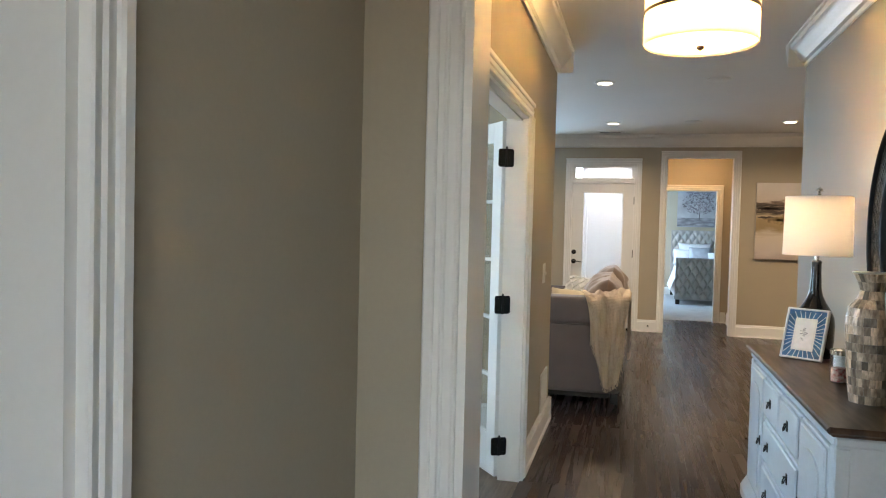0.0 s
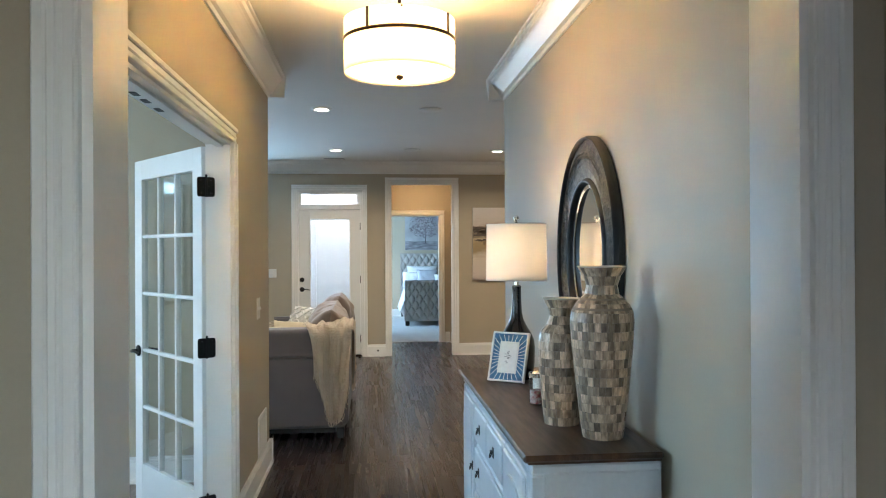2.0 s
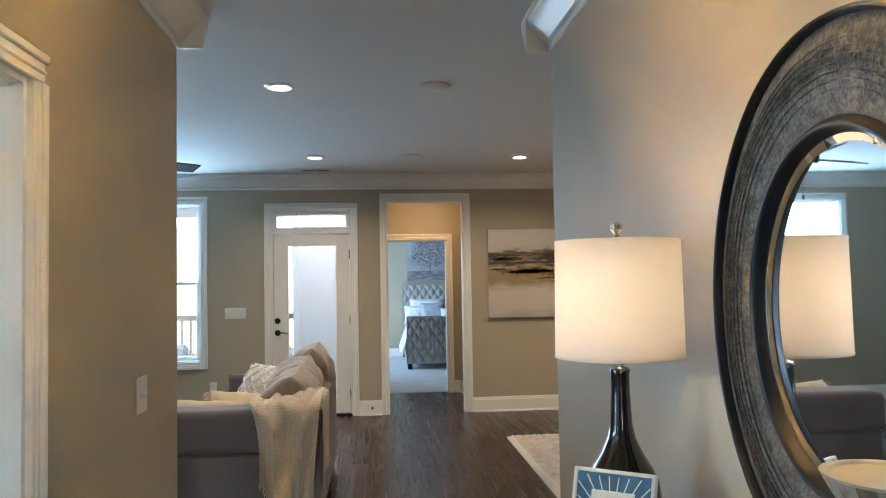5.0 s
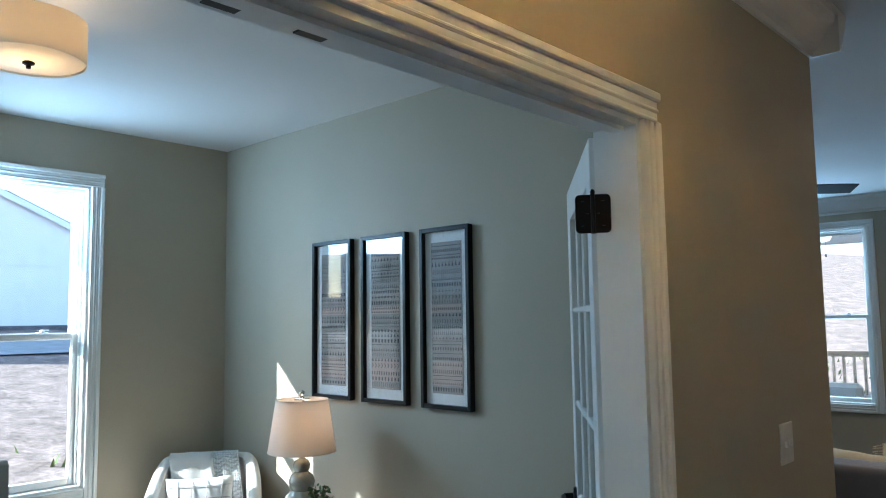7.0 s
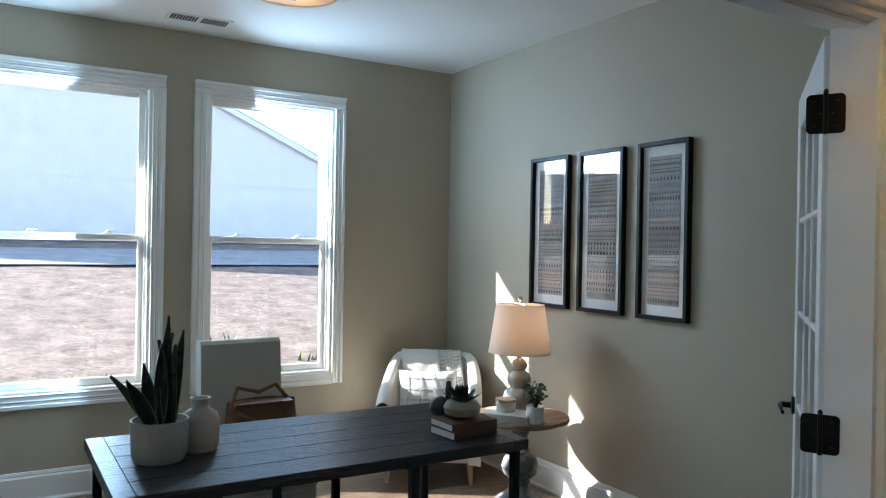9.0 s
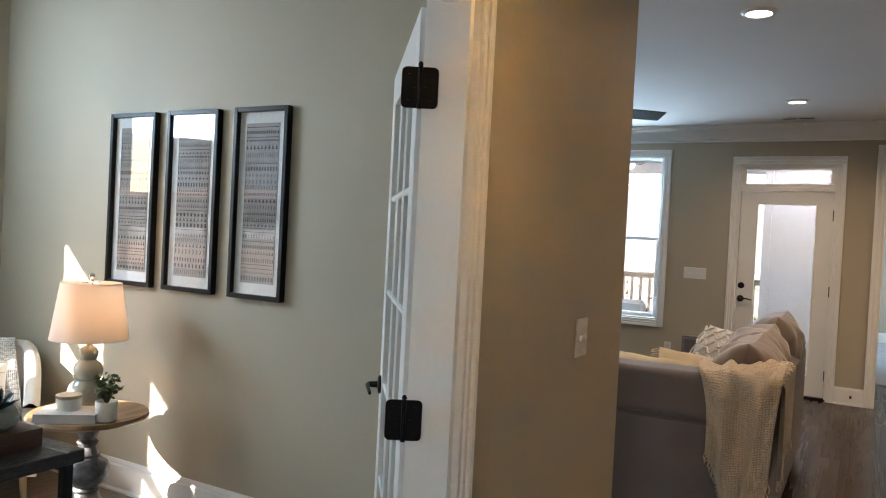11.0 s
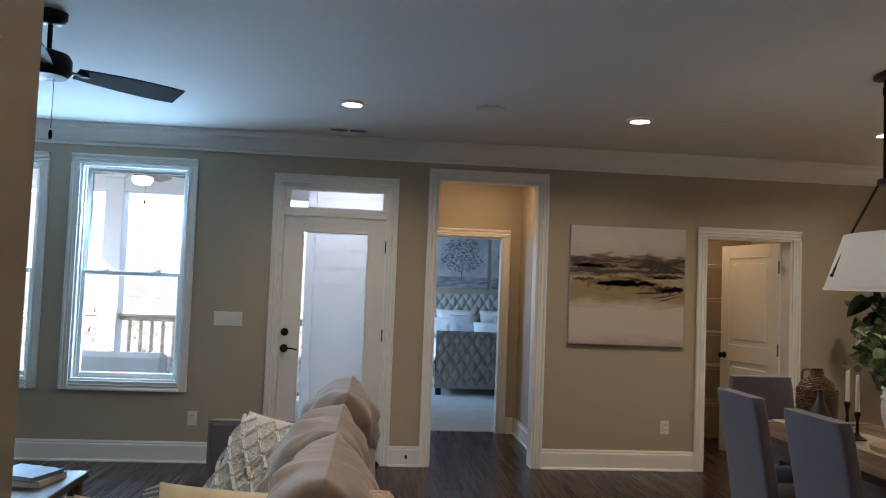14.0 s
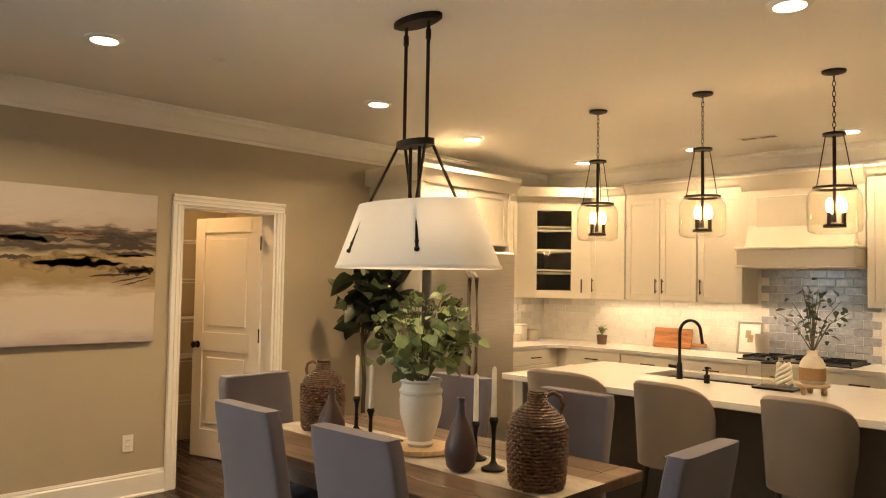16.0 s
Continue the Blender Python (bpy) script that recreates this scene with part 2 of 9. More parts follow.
# ---- materials ----
def material(name, colour, rough=0.5, metal=0.0, vary=0.12, scale=3.0, grain=0.06, grain_scale=60.0, bump=0.05, bump_scale=None,
             stretch=(1, 1, 1), random=0.0, coat=0.0, sheen=0.0, rough_vary=0.08, second=None, translucent=0.0, emit=0.0, spec=0.5):
    """A procedural surface: colour varied at two scales, with fine relief."""
    mt = bpy.data.materials.new(name)
    mt.use_nodes = True
    nt = mt.node_tree
    n, l = nt.nodes, nt.links
    b = n["Principled BSDF"]
    co = n.new("ShaderNodeTexCoord")
    mp = n.new("ShaderNodeMapping")
    mp.inputs["Scale"].default_value = stretch
    l.new(co.outputs["Object"], mp.inputs["Vector"])
    vec = mp.outputs["Vector"]
    if random:
        info = n.new("ShaderNodeObjectInfo")
        sh = n.new("ShaderNodeVectorMath")
        sh.operation = "MULTIPLY_ADD"
        cmb = n.new("ShaderNodeCombineXYZ")
        for k in range(3):
            l.new(info.outputs["Random"], cmb.inputs[k])
        l.new(cmb.outputs[0], sh.inputs[0])
        sh.inputs[1].default_value = (37, 53, 71)
        l.new(vec, sh.inputs[2])
        vec = sh.outputs[0]
    big, fine = n.new("ShaderNodeTexNoise"), n.new("ShaderNodeTexNoise")
    big.inputs["Scale"].default_value, big.inputs["Detail"].default_value = scale, 4
    fine.inputs["Scale"].default_value, fine.inputs["Detail"].default_value = grain_scale, 3
    l.new(vec, big.inputs["Vector"])
    l.new(vec, fine.inputs["Vector"])
    c2 = second or tuple(c * (1 - 2.0 * vary) for c in colour)
    c1 = colour if second else tuple(min(1, c * (1 + vary)) for c in colour)
    mix = n.new("ShaderNodeMix")
    mix.data_type = "RGBA"
    ramp = n.new("ShaderNodeMapRange")
    ramp.inputs[1].default_value, ramp.inputs[2].default_value = 0.3, 0.7
    l.new(big.outputs["Fac"], ramp.inputs[0])
    l.new(ramp.outputs[0], mix.inputs["Factor"])
    mix.inputs["A"].default_value, mix.inputs["B"].default_value = (*c1, 1), (*c2, 1)
    hsv = n.new("ShaderNodeHueSaturation")
    val = n.new("ShaderNodeMapRange")
    val.inputs[3].default_value, val.inputs[4].default_value = 1 - 2.2 * grain, 1 + 2.2 * grain
    l.new(fine.outputs["Fac"], val.inputs[0])
    out = val.outputs[0]
    if random:
        rv = n.new("ShaderNodeMapRange")
        rv.inputs[3].default_value, rv.inputs[4].default_value = 1 - random, 1 + random
        l.new(info.outputs["Random"], rv.inputs[0])
        mm = n.new("ShaderNodeMath")
        mm.operation = "MULTIPLY"
        l.new(out, mm.inputs[0])
        l.new(rv.outputs[0], mm.inputs[1])
        out = mm.outputs[0]
    l.new(out, hsv.inputs["Value"])
    l.new(mix.outputs["Result"], hsv.inputs["Color"])
    l.new(hsv.outputs[0], b.inputs["Base Color"])
    rr = n.new("ShaderNodeMapRange")
    rr.inputs[3].default_value, rr.inputs[4].default_value = max(0.02, rough - rough_vary), min(1, rough + rough_vary)
    l.new(big.outputs["Fac"], rr.inputs[0])
    l.new(rr.outputs[0], b.inputs["Roughness"])
    b.inputs["Metallic"].default_value = metal
    b.inputs["Coat Weight"].default_value = coat
    b.inputs["Sheen Weight"].default_value = sheen
    b.inputs["Specular IOR Level"].default_value = spec
    if bump:
        bp = n.new("ShaderNodeBump")
        bp.inputs["Strength"].default_value = bump
        bp.inputs["Distance"].default_value = 0.01
        src = fine
        if bump_scale:
            src = n.new("ShaderNodeTexNoise")
            src.inputs["Scale"].default_value, src.inputs["Detail"].default_value = bump_scale, 2
            l.new(vec, src.inputs["Vector"])
        l.new(src.outputs["Fac"], bp.inputs["Height"])
        l.new(bp.outputs[0], b.inputs["Normal"])
    if emit:
        b.inputs["Emission Color"].default_value = (*colour, 1)
        b.inputs["Emission Strength"].default_value = emit
    if translucent:
        tr, ms = n.new("ShaderNodeBsdfTranslucent"), n.new("ShaderNodeMixShader")
        tr.inputs["Color"].default_value = (*colour, 1)
        ms.inputs[0].default_value = translucent
        l.new(b.outputs[0], ms.inputs[1])
        l.new(tr.outputs[0], ms.inputs[2])
        l.new(ms.outputs[0], n["Material Output"].inputs["Surface"])
    return mt


def weave(name, colour, dark, scale, rough=0.9, bump=0.4, sheen=0.25, vary=0.08):
    """Cloth with a visible thread in two directions."""
    mt = material(name, colour, rough, vary=vary, scale=5, grain=0.08, grain_scale=250, bump=0, sheen=sheen)
    n, l = mt.node_tree.nodes, mt.node_tree.links
    co = n.new("ShaderNodeTexCoord")
    b = n["Principled BSDF"]
    old = b.inputs["Base Color"].links[0].from_socket
    waves = []
    for d in ("X", "Y", "Z"):
        w = n.new("ShaderNodeTexWave")
        w.bands_direction = d
        w.inputs["Scale"].default_value = scale
        w.inputs["Distortion"].default_value = 0.6
        l.new(co.outputs["Object"], w.inputs["Vector"])
        waves.append(w.outputs["Fac"])
    add = n.new("ShaderNodeMath")
    add.operation = "MULTIPLY"
    l.new(waves[0], add.inputs[0])
    l.new(waves[2], add.inputs[1])
    a2 = n.new("ShaderNodeMath")
    a2.operation = "MAXIMUM"
    l.new(add.outputs[0], a2.inputs[0])
    m3 = n.new("ShaderNodeMath")
    m3.operation = "MULTIPLY"
    l.new(waves[1], m3.inputs[0])
    l.new(waves[2], m3.inputs[1])
    l.new(m3.outputs[0], a2.inputs[1])
    mix = n.new("ShaderNodeMix")
    mix.data_type = "RGBA"
    mix.inputs["A"].default_value = (*dark, 1)
    l.new(a2.outputs[0], mix.inputs["Factor"])
    l.new(old, mix.inputs["B"])
    l.new(mix.outputs["Result"], b.inputs["Base Color"])
    bp = n.new("ShaderNodeBump")
    bp.inputs["Strength"].default_value, bp.inputs["Distance"].default_value = bump, 0.003
    l.new(a2.outputs[0], bp.inputs["Height"])
    l.new(bp.outputs[0], b.inputs["Normal"])
    return mt


def knit(name, colour, dark, scale, bump=0.8):
    """Chunky knitted cloth: raised stitches with dark gaps."""
    mt = material(name, colour, 0.95, vary=0.06, scale=5, grain=0.08, grain_scale=250, bump=0, sheen=0.3)
    n, l = mt.node_tree.nodes, mt.node_tree.links
    b = n["Principled BSDF"]
    old = b.inputs["Base Color"].links[0].from_socket
    co, vo, mr, mix, bp = (n.new(k) for k in ("ShaderNodeTexCoord", "ShaderNodeTexVoronoi", "ShaderNodeMapRange", "ShaderNodeMix", "ShaderNodeBump"))
    vo.inputs["Scale"].default_value = scale
    vo.inputs["Randomness"].default_value = 0.28
    l.new(co.outputs["Object"], vo.inputs["Vector"])
    mr.inputs[1].default_value, mr.inputs[2].default_value, mr.inputs[3].default_value, mr.inputs[4].default_value = 0.25, 0.75, 1.0, 0.0
    l.new(vo.outputs["Distance"], mr.inputs[0])
    mix.data_type = "RGBA"
    mix.inputs["A"].default_value = (*dark, 1)
    l.new(mr.outputs[0], mix.inputs["Factor"])
    l.new(old, mix.inputs["B"])
    l.new(mix.outputs["Result"], b.inputs["Base Color"])
    bp.inputs["Strength"].default_value, bp.inputs["Distance"].default_value = bump, 0.005
    l.new(mr.outputs[0], bp.inputs["Height"])
    l.new(bp.outputs[0], b.inputs["Normal"])
    return mt


def glass(name, tint=(0.95, 0.97, 0.97), rough=0.0, base=0.03):
    """Thin clear pane: mostly see-through, with a mirror sheen that grows at grazing angles."""
    mt = bpy.data.materials.new(name)
    mt.use_nodes = True
    n, l = mt.node_tree.nodes, mt.node_tree.links
    n.remove(n["Principled BSDF"])
    tr, gl, ms, fr = n.new("ShaderNodeBsdfTransparent"), n.new("ShaderNodeBsdfGlossy"), n.new("ShaderNodeMixShader"), n.new("ShaderNodeLayerWeight")
    pw, mr = n.new("ShaderNodeMath"), n.new("ShaderNodeMapRange")
    pw.operation = "POWER"
    pw.inputs[1].default_value = 4.0
    mr.inputs[3].default_value, mr.inputs[4].default_value = base, 0.85
    l.new(fr.outputs["Facing"], pw.inputs[0])
    l.new(pw.outputs[0], mr.inputs[0])
    tr.inputs[0].default_value = (*tint, 1)
    gl.inputs["Roughness"].default_value = rough
    fr.inputs["Blend"].default_value = 0.5
    l.new(mr.outputs[0], ms.inputs[0])
    l.new(tr.outputs[0], ms.inputs[1])
    l.new(gl.outputs[0], ms.inputs[2])
    l.new(ms.outputs[0], n["Material Output"].inputs["Surface"])
    return mt


def lit(name, colour, strength):
    mt = bpy.data.materials.new(name)
    mt.use_nodes = True
    b = mt.node_tree.nodes["Principled BSDF"]
    b.inputs["Base Color"].default_value = (*colour, 1)
    b.inputs["Emission Color"].default_value = (*colour, 1)
    b.inputs["Emission Strength"].default_value = strength
    return mt


PAINT = material("wall_paint", (0.43, 0.377, 0.283), 0.62, vary=0.03, scale=0.8, grain=0.015, grain_scale=90, bump=0.04, bump_scale=260)
CEIL = material("ceiling_paint", (0.77, 0.755, 0.72), 0.8, vary=0.02, scale=0.6, grain=0.012, grain_scale=120, bump=0.05, bump_scale=220)
TRIM = material("trim_paint", (0.82, 0.81, 0.78), 0.34, vary=0.02, scale=2, grain=0.012, grain_scale=80, bump=0.015)
DOORP = material("door_paint", (0.79, 0.785, 0.76), 0.38, vary=0.02, scale=2, grain=0.012, grain_scale=80, bump=0.015)
PLANK = material("dark_floor_wood", (0.020, 0.012, 0.0105), 0.27, vary=0.4, scale=2.2, grain=0.24, grain_scale=15, bump=0.02, stretch=(14, 0.5, 6), random=0.28,
                 rough_vary=0.12, second=(0.044, 0.027, 0.023), spec=0.25)
OPLANK = material("office_floor_wood", (0.22, 0.155, 0.11), 0.36, vary=0.4, scale=5, grain=0.25, grain_scale=40, bump=0.10, stretch=(9, 0.8, 6), random=0.25,
                  second=(0.12, 0.080, 0.055))
SUB = material("floor_base", (0.018, 0.013, 0.010), 0.6, vary=0.2)
CARPET = material("bedroom_carpet", (0.42, 0.41, 0.39), 0.95, vary=0.08, scale=6, grain=0.2, grain_scale=300, bump=0.5, sheen=0.3)
BLACK = material("black_metal", (0.012, 0.011, 0.010), 0.38, metal=0.6, vary=0.2, bump=0.02)
BRONZE = material("bronze_metal", (0.022, 0.016, 0.012), 0.42, metal=0.7, vary=0.2, bump=0.02)
NICKEL = material("polished_nickel", (0.70, 0.66, 0.58), 0.16, metal=1.0, vary=0.05, bump=0)
STEEL = material("brushed_steel", (0.52, 0.49, 0.45), 0.32, metal=1.0, vary=0.06, grain=0.1, grain_scale=30, stretch=(1, 1, 40), bump=0.03)
PANE = glass("window_glass")
CLEAR = glass("clear_glass", (0.97, 0.96, 0.93))
PLASTIC = material("white_plastic", (0.74, 0.73, 0.69), 0.4, vary=0.02, bump=0)
MIRROR = material("mirror_silver", (0.92, 0.92, 0.92), 0.02, metal=1.0, vary=0.0, grain=0.0, bump=0, rough_vary=0.0)

# ---- walls, floor and ceiling ----
def wall(name, axis, face0, face1, lo, hi, holes=(), z1=2.74, label="greige painted wall", z0=0.0):
    """A wall along axis 0 or 1, between two faces, with holes (from, to, bottom, top) through it."""
    g = Geo()

    def block(a, b, c, d):
        if b - a > 1e-4 and d - c > 1e-4:
            if axis == 0:
                g.box(a, b, face0, face1, c, d)
            else:
                g.box(face0, face1, a, b, c, d)
    at = lo
    for a, b, c, d in sorted(holes):
        block(at, a, z0, z1)
        block(a, b, z0, c)
        block(a, b, d, z1)
        at = b
    block(at, hi, z0, z1)
    return solid(name, g, PAINT, label, "wall")


WY, OX = 11.03, -3.95
wall("wall_north", 0, WY, WY + 0.15, -4.75, 7.68, [(-3.36, -2.50, 0.645, 2.415), (-2.175, -1.315, 0.645, 2.415), (-0.535, 0.36, 0, 2.335),
     (0.765, 1.655, 0, 2.44), (3.15, 3.945, 0, 2.045)])
wall("wall_east", 1, 7.53, 7.68, 5.60, WY)
wall("wall_west", 1, -4.90, -4.75, 5.42, WY + 0.15)
wall("wall_office_living", 0, 5.42, 5.80, -4.75, -0.23)
wall("wall_living_south", 0, 5.68, 5.80, 1.455, 7.53)
wall("wall_hall_left", 1, -0.35, -0.23, 1.95, 5.42, [(2.46, 4.365, 0, 2.045)])
wall("wall_hall_right", 1, 1.455, 1.58, -0.5, 5.68)
wall("wall_foyer_left", 1, -0.35, -0.23, -0.5, 1.95, [(0.10, 0.895, 0, 2.06)])
wall("wall_side_room", 0, 1.30, 1.42, -3.95, -0.35)
wall("wall_porch_side", 1, -0.95, -0.83, -5.2, -0.65)
wall("wall_foyer_arch", 0, 1.77, 1.95, -0.23, 1.455, [(0.0, 1.30, 0, 2.46)])
wall("wall_front", 0, -0.65, -0.50, -4.10, 1.58, [(0.145, 1.06, 0, 2.10)])
wall("wall_office_west", 1, OX - 0.16, OX, -0.5, 5.42, [(0.2, 1.1, 0.9, 2.2), (2.475, 3.325, 0.595, 2.38), (3.645, 4.495, 0.595, 2.38)])
wall("wall_bedroom_hall_left", 1, 0.58, 0.70, WY + 0.15, 12.54)
wall("wall_bedroom_hall_right", 1, 1.79, 1.91, WY + 0.15, 12.54)
wall("wall_bedroom_south", 0, 12.54, 12.66, 0.58, 5.0, [(0.79, 1.60, 0, 2.06)])
wall("wall_bedroom_north", 0, 17.45, 17.6, -0.49, 5.0)
wall("wall_bedroom_west", 1, -0.49, -0.40, 13.0, 17.45, [(14.7, 16.5, 0.6, 2.4)])
wall("wall_bedroom_notch", 0, 13.0, 13.12, -0.40, 0.58)
wall("wall_bedroom_notch_side", 1, 0.52, 0.58, WY + 0.15, 13.0)
wall("wall_bedroom_east", 1, 5.0, 5.12, 12.54, 17.6)
wall("wall_pantry_left", 1, 2.48, 2.60, WY + 0.15, 12.54)
wall("wall_pantry_right", 1, 4.35, 4.47, WY + 0.15, 12.54)
solid("ceiling", Geo().box(-4.9, 7.68, -0.65, WY + 0.15, 2.74, 2.86).box(0.52, 5.12, WY + 0.15, 13.0, 2.74, 2.86).box(-0.49, 5.12, 13.0, 17.6, 2.74, 2.86), CEIL, "flat white painted ceiling", "ceiling")

FLOOR = solid("floor", Geo().box(-4.75, 7.53, -0.65, 12.6, -0.08, -0.012), SUB, "dark brown wood plank floor", "floor")
OFLOOR = solid("office_floor", Geo().box(-3.95, -0.30, 1.42, 5.42, -0.011, -0.008), SUB, "brown wood plank floor of the office", "floor")
solid("bedroom_floor", Geo().box(-0.4, 5.0, 12.6, 17.45, -0.08, 0.006), CARPET, "pale grey bedroom carpet", "floor")

CROWN = [(0, 0), (0.012, 0), (0.016, 0.022), (0.034, 0.030), (0.050, 0.058), (0.078, 0.100), (0.088, 0.112), (0.100, 0.122), (0.104, 0.150), (0.116, 0.154), (0.116, 0.172), (0, 0.172)]
BASE = [(0, 0), (0.028, 0), (0.028, 0.010), (0.017, 0.020), (0.017, 0.135), (0.010, 0.146), (0.012, 0.152), (0.008, 0.168), (0, 0.168)]


def run(name, profile, z, axis, face, out, lo, hi, label, category):
    g = Geo().prism([(face + out * d, z + h) for d, h in profile], axis, lo, hi)
    return solid(name, g, TRIM, label, category)


def crown(axis, face, out, lo, hi):
    run("crown_moulding", CROWN, 2.567, axis, face, out, lo, hi, "white stepped crown moulding under the ceiling", "crown moulding")


def skirt(axis, face, out, lo, hi):
    run("baseboard", BASE, 0.0, axis, face, out, lo, hi, "tall white baseboard with a beaded top", "baseboard")


crown(0, WY, -1, -4.75, 7.53)
crown(1, 7.53, -1, 5.80, WY)
crown(1, -4.75, 1, 5.80, WY)
crown(0, 5.80, 1, -4.75, -0.23 + 0.114)
crown(0, 5.80, 1, 1.455 - 0.114, 7.53)
crown(1, -0.23, 1, 1.95, 5.803)
crown(1, 1.455, -1, 1.95, 5.803)
for lo, hi in ((-4.75, -0.612), (0.437, 0.688), (1.732, 3.073), (4.022, 4.94)):
    skirt(0, WY, -1, lo, hi)
skirt(1, -0.23, 1, 4.443, 5.803)
skirt(1, -0.23, 1, 1.975, 2.378)
skirt(0, 5.80, 1, -4.75, -0.23 + 0.026)
skirt(0, 5.80, 1, 1.455 - 0.026, 7.5)
skirt(1, 1.455, -1, 1.955, 5.803)
skirt(1, -0.23, 1, 0.965, 1.768)
skirt(1, 1.455, -1, -0.498, 1.768)
skirt(0, 1.77, -1, -0.20, -0.078)
skirt(0, 1.77, -1, 1.378, 1.425)
skirt(0, 5.42, -1, -3.95, -0.36)
skirt(1, OX, 1, 1.42, 5.39)
skirt(1, -0.35, -1, 4.47, 5.39)
skirt(1, 1.79, -1, WY + 0.16, 12.538)
skirt(0, 12.54, -1, 1.683, 1.762)
skirt(0, 17.45, -1, -0.4, 5.0)
skirt(1, -0.40, 1, 13.12, 17.42)

# ---- windows, doors and openings: built with the room at -y, the wall's face at y = 0 ----
def board(x0, x1, z0, z1, upright, sign):
    """One casing board with a raised outer bead. sign: the side on which the bead lies."""
    g = Geo().box(x0, x1, -0.019, 0, z0, z1, 0.003)
    if upright:
        a = x1 if sign > 0 else x0
        g.box(a - sign * 0.022, a + sign * 0.002, -0.029, 0, z0 + 0.0008, z1 - 0.0008, 0.004)
        g.box((x0 + x1) / 2 - 0.008 - sign * 0.006, (x0 + x1) / 2 + 0.004 - sign * 0.006, -0.024, 0, z0 + 0.001, z1 - 0.001, 0.004)
        b = x0 if sign > 0 else x1
        g.box(b - sign * 0.0012, b + sign * 0.008, -0.023, 0, z0 + 0.0012, z1 - 0.0012, 0.003)
    else:
        a = z1 if sign > 0 else z0
        g.box(x0 - 0.002, x1 + 0.002, -0.030, 0, a - sign * 0.022, a + sign * 0.0025, 0.004)
        g.box(x0 + 0.001, x1 - 0.001, -0.0245, 0, (z0 + z1) / 2 - 0.008 - sign * 0.006, (z0 + z1) / 2 + 0.004 - sign * 0.006, 0.004)
        b = z0 if sign > 0 else z1
        g.box(x0 + 0.01, x1 - 0.01, -0.0235, 0, b - sign * 0.0012, b + sign * 0.008, 0.003)
    return g


def casing(parent, w, z0, z1, width=0.075, bottom=False):
    h = w / 2
    part("casing", board(-h - width, -h - 0.0035, z0 if not bottom else z0 - width, z1, True, -1), TRIM, parent)
    part("casing", board(h + 0.0035, h + width, z0 if not bottom else z0 - width, z1, True, 1), TRIM, parent)
    part("casing", board(-h - width, h + width, z1 + 0.0006, z1 + width, False, 1), TRIM, parent)
    if bottom:
        part("casing", board(-h, h, z0 - width, z0 - 0.0006, False, -1), TRIM, parent)


def jambs(parent, w, z0, z1, depth, bottom=False, t=0.016):
    h = w / 2
    part("jamb", Geo().box(-h - 0.003, -h + t, -0.004, depth, z0, z1), TRIM, parent)
    part("jamb", Geo().box(h - t, h + 0.003, -0.004, depth, z0, z1), TRIM, parent)
    part("jamb", Geo().box(-h + t, h - t, -0.004, depth, z1 - t, z1), TRIM, parent)
    if bottom:
        part("jamb", Geo().box(-h + t, h - t, -0.004, depth, z0, z0 + t), TRIM, parent)


def sash(parent, w, z0, z1, y, name):
    s = 0.042
    fr = part(name, Geo().box(-w / 2, -w / 2 + s, y, y + 0.035, z0, z1, 0.004).box(w / 2 - s, w / 2, y, y + 0.035, z0, z1, 0.004)
              .box(-w / 2 + s, w / 2 - s, y, y + 0.034, z0, z0 + s, 0.004).box(-w / 2 + s, w / 2 - s, y, y + 0.034, z1 - s * 0.8, z1, 0.004), TRIM, parent)
    p = part("pane", Geo().box(-w / 2 + s - 0.004, w / 2 - s + 0.004, y + 0.015, y + 0.019, z0 + s - 0.004, z1 - s * 0.8 + 0.004), PANE, fr, "clear glass pane")
    p.visible_shadow = False
    return fr


def window(name, m, w, z0, z1, label):
    ob = thing(name, label, "window", m, kind="structure")
    casing(ob, w, z0, z1, bottom=True)
    jambs(ob, w, z0, z1, 0.155, bottom=True)
    mid = (z0 + z1) / 2 - 0.01
    part("stop", Geo().box(-w / 2 + 0.016, -w / 2 + 0.03, 0.04, 0.055, z0 + 0.016, z1 - 0.016).box(w / 2 - 0.03, w / 2 - 0.016, 0.04, 0.055, z0 + 0.016, z1 - 0.016)
         .box(-w / 2 + 0.03, w / 2 - 0.03, 0.04, 0.055, z1 - 0.032, z1 - 0.016), TRIM, ob)
    sash(ob, w - 0.034, mid - 0.02, z1 - 0.018, 0.098, "upper_sash")
    low = sash(ob, w - 0.034, z0 + 0.018, mid + 0.02, 0.058, "lower_sash")
    for x in (-w * 0.24, w * 0.24):
        part("sash_lock", Geo().box(x - 0.03, x + 0.03, 0.062, 0.10, mid + 0.02, mid + 0.027, 0.003).lathe([(0.014, 0), (0.014, 0.012), (0.008, 0.016)], 12, (x, 0.075, mid + 0.026))
             .box(x - 0.005, x + 0.035, 0.066, 0.076, mid + 0.034, mid + 0.042, 0.003), TRIM, low)
    return ob


window("window_1", pose(-2.93, WY, 0), 0.86, 0.645, 2.415, "white double-hung window facing the covered porch")
window("window_2", pose(-1.745, WY, 0), 0.86, 0.645, 2.415, "white double-hung window facing the covered porch")
window("window_3", pose(OX, 2.90, 0, 0, 0, 90), 0.85, 0.595, 2.38, "white double-hung office window facing the dry lawn")
window("window_4", pose(OX, 4.07, 0, 0, 0, 90), 0.85, 0.595, 2.38, "white double-hung office window facing the dry lawn")


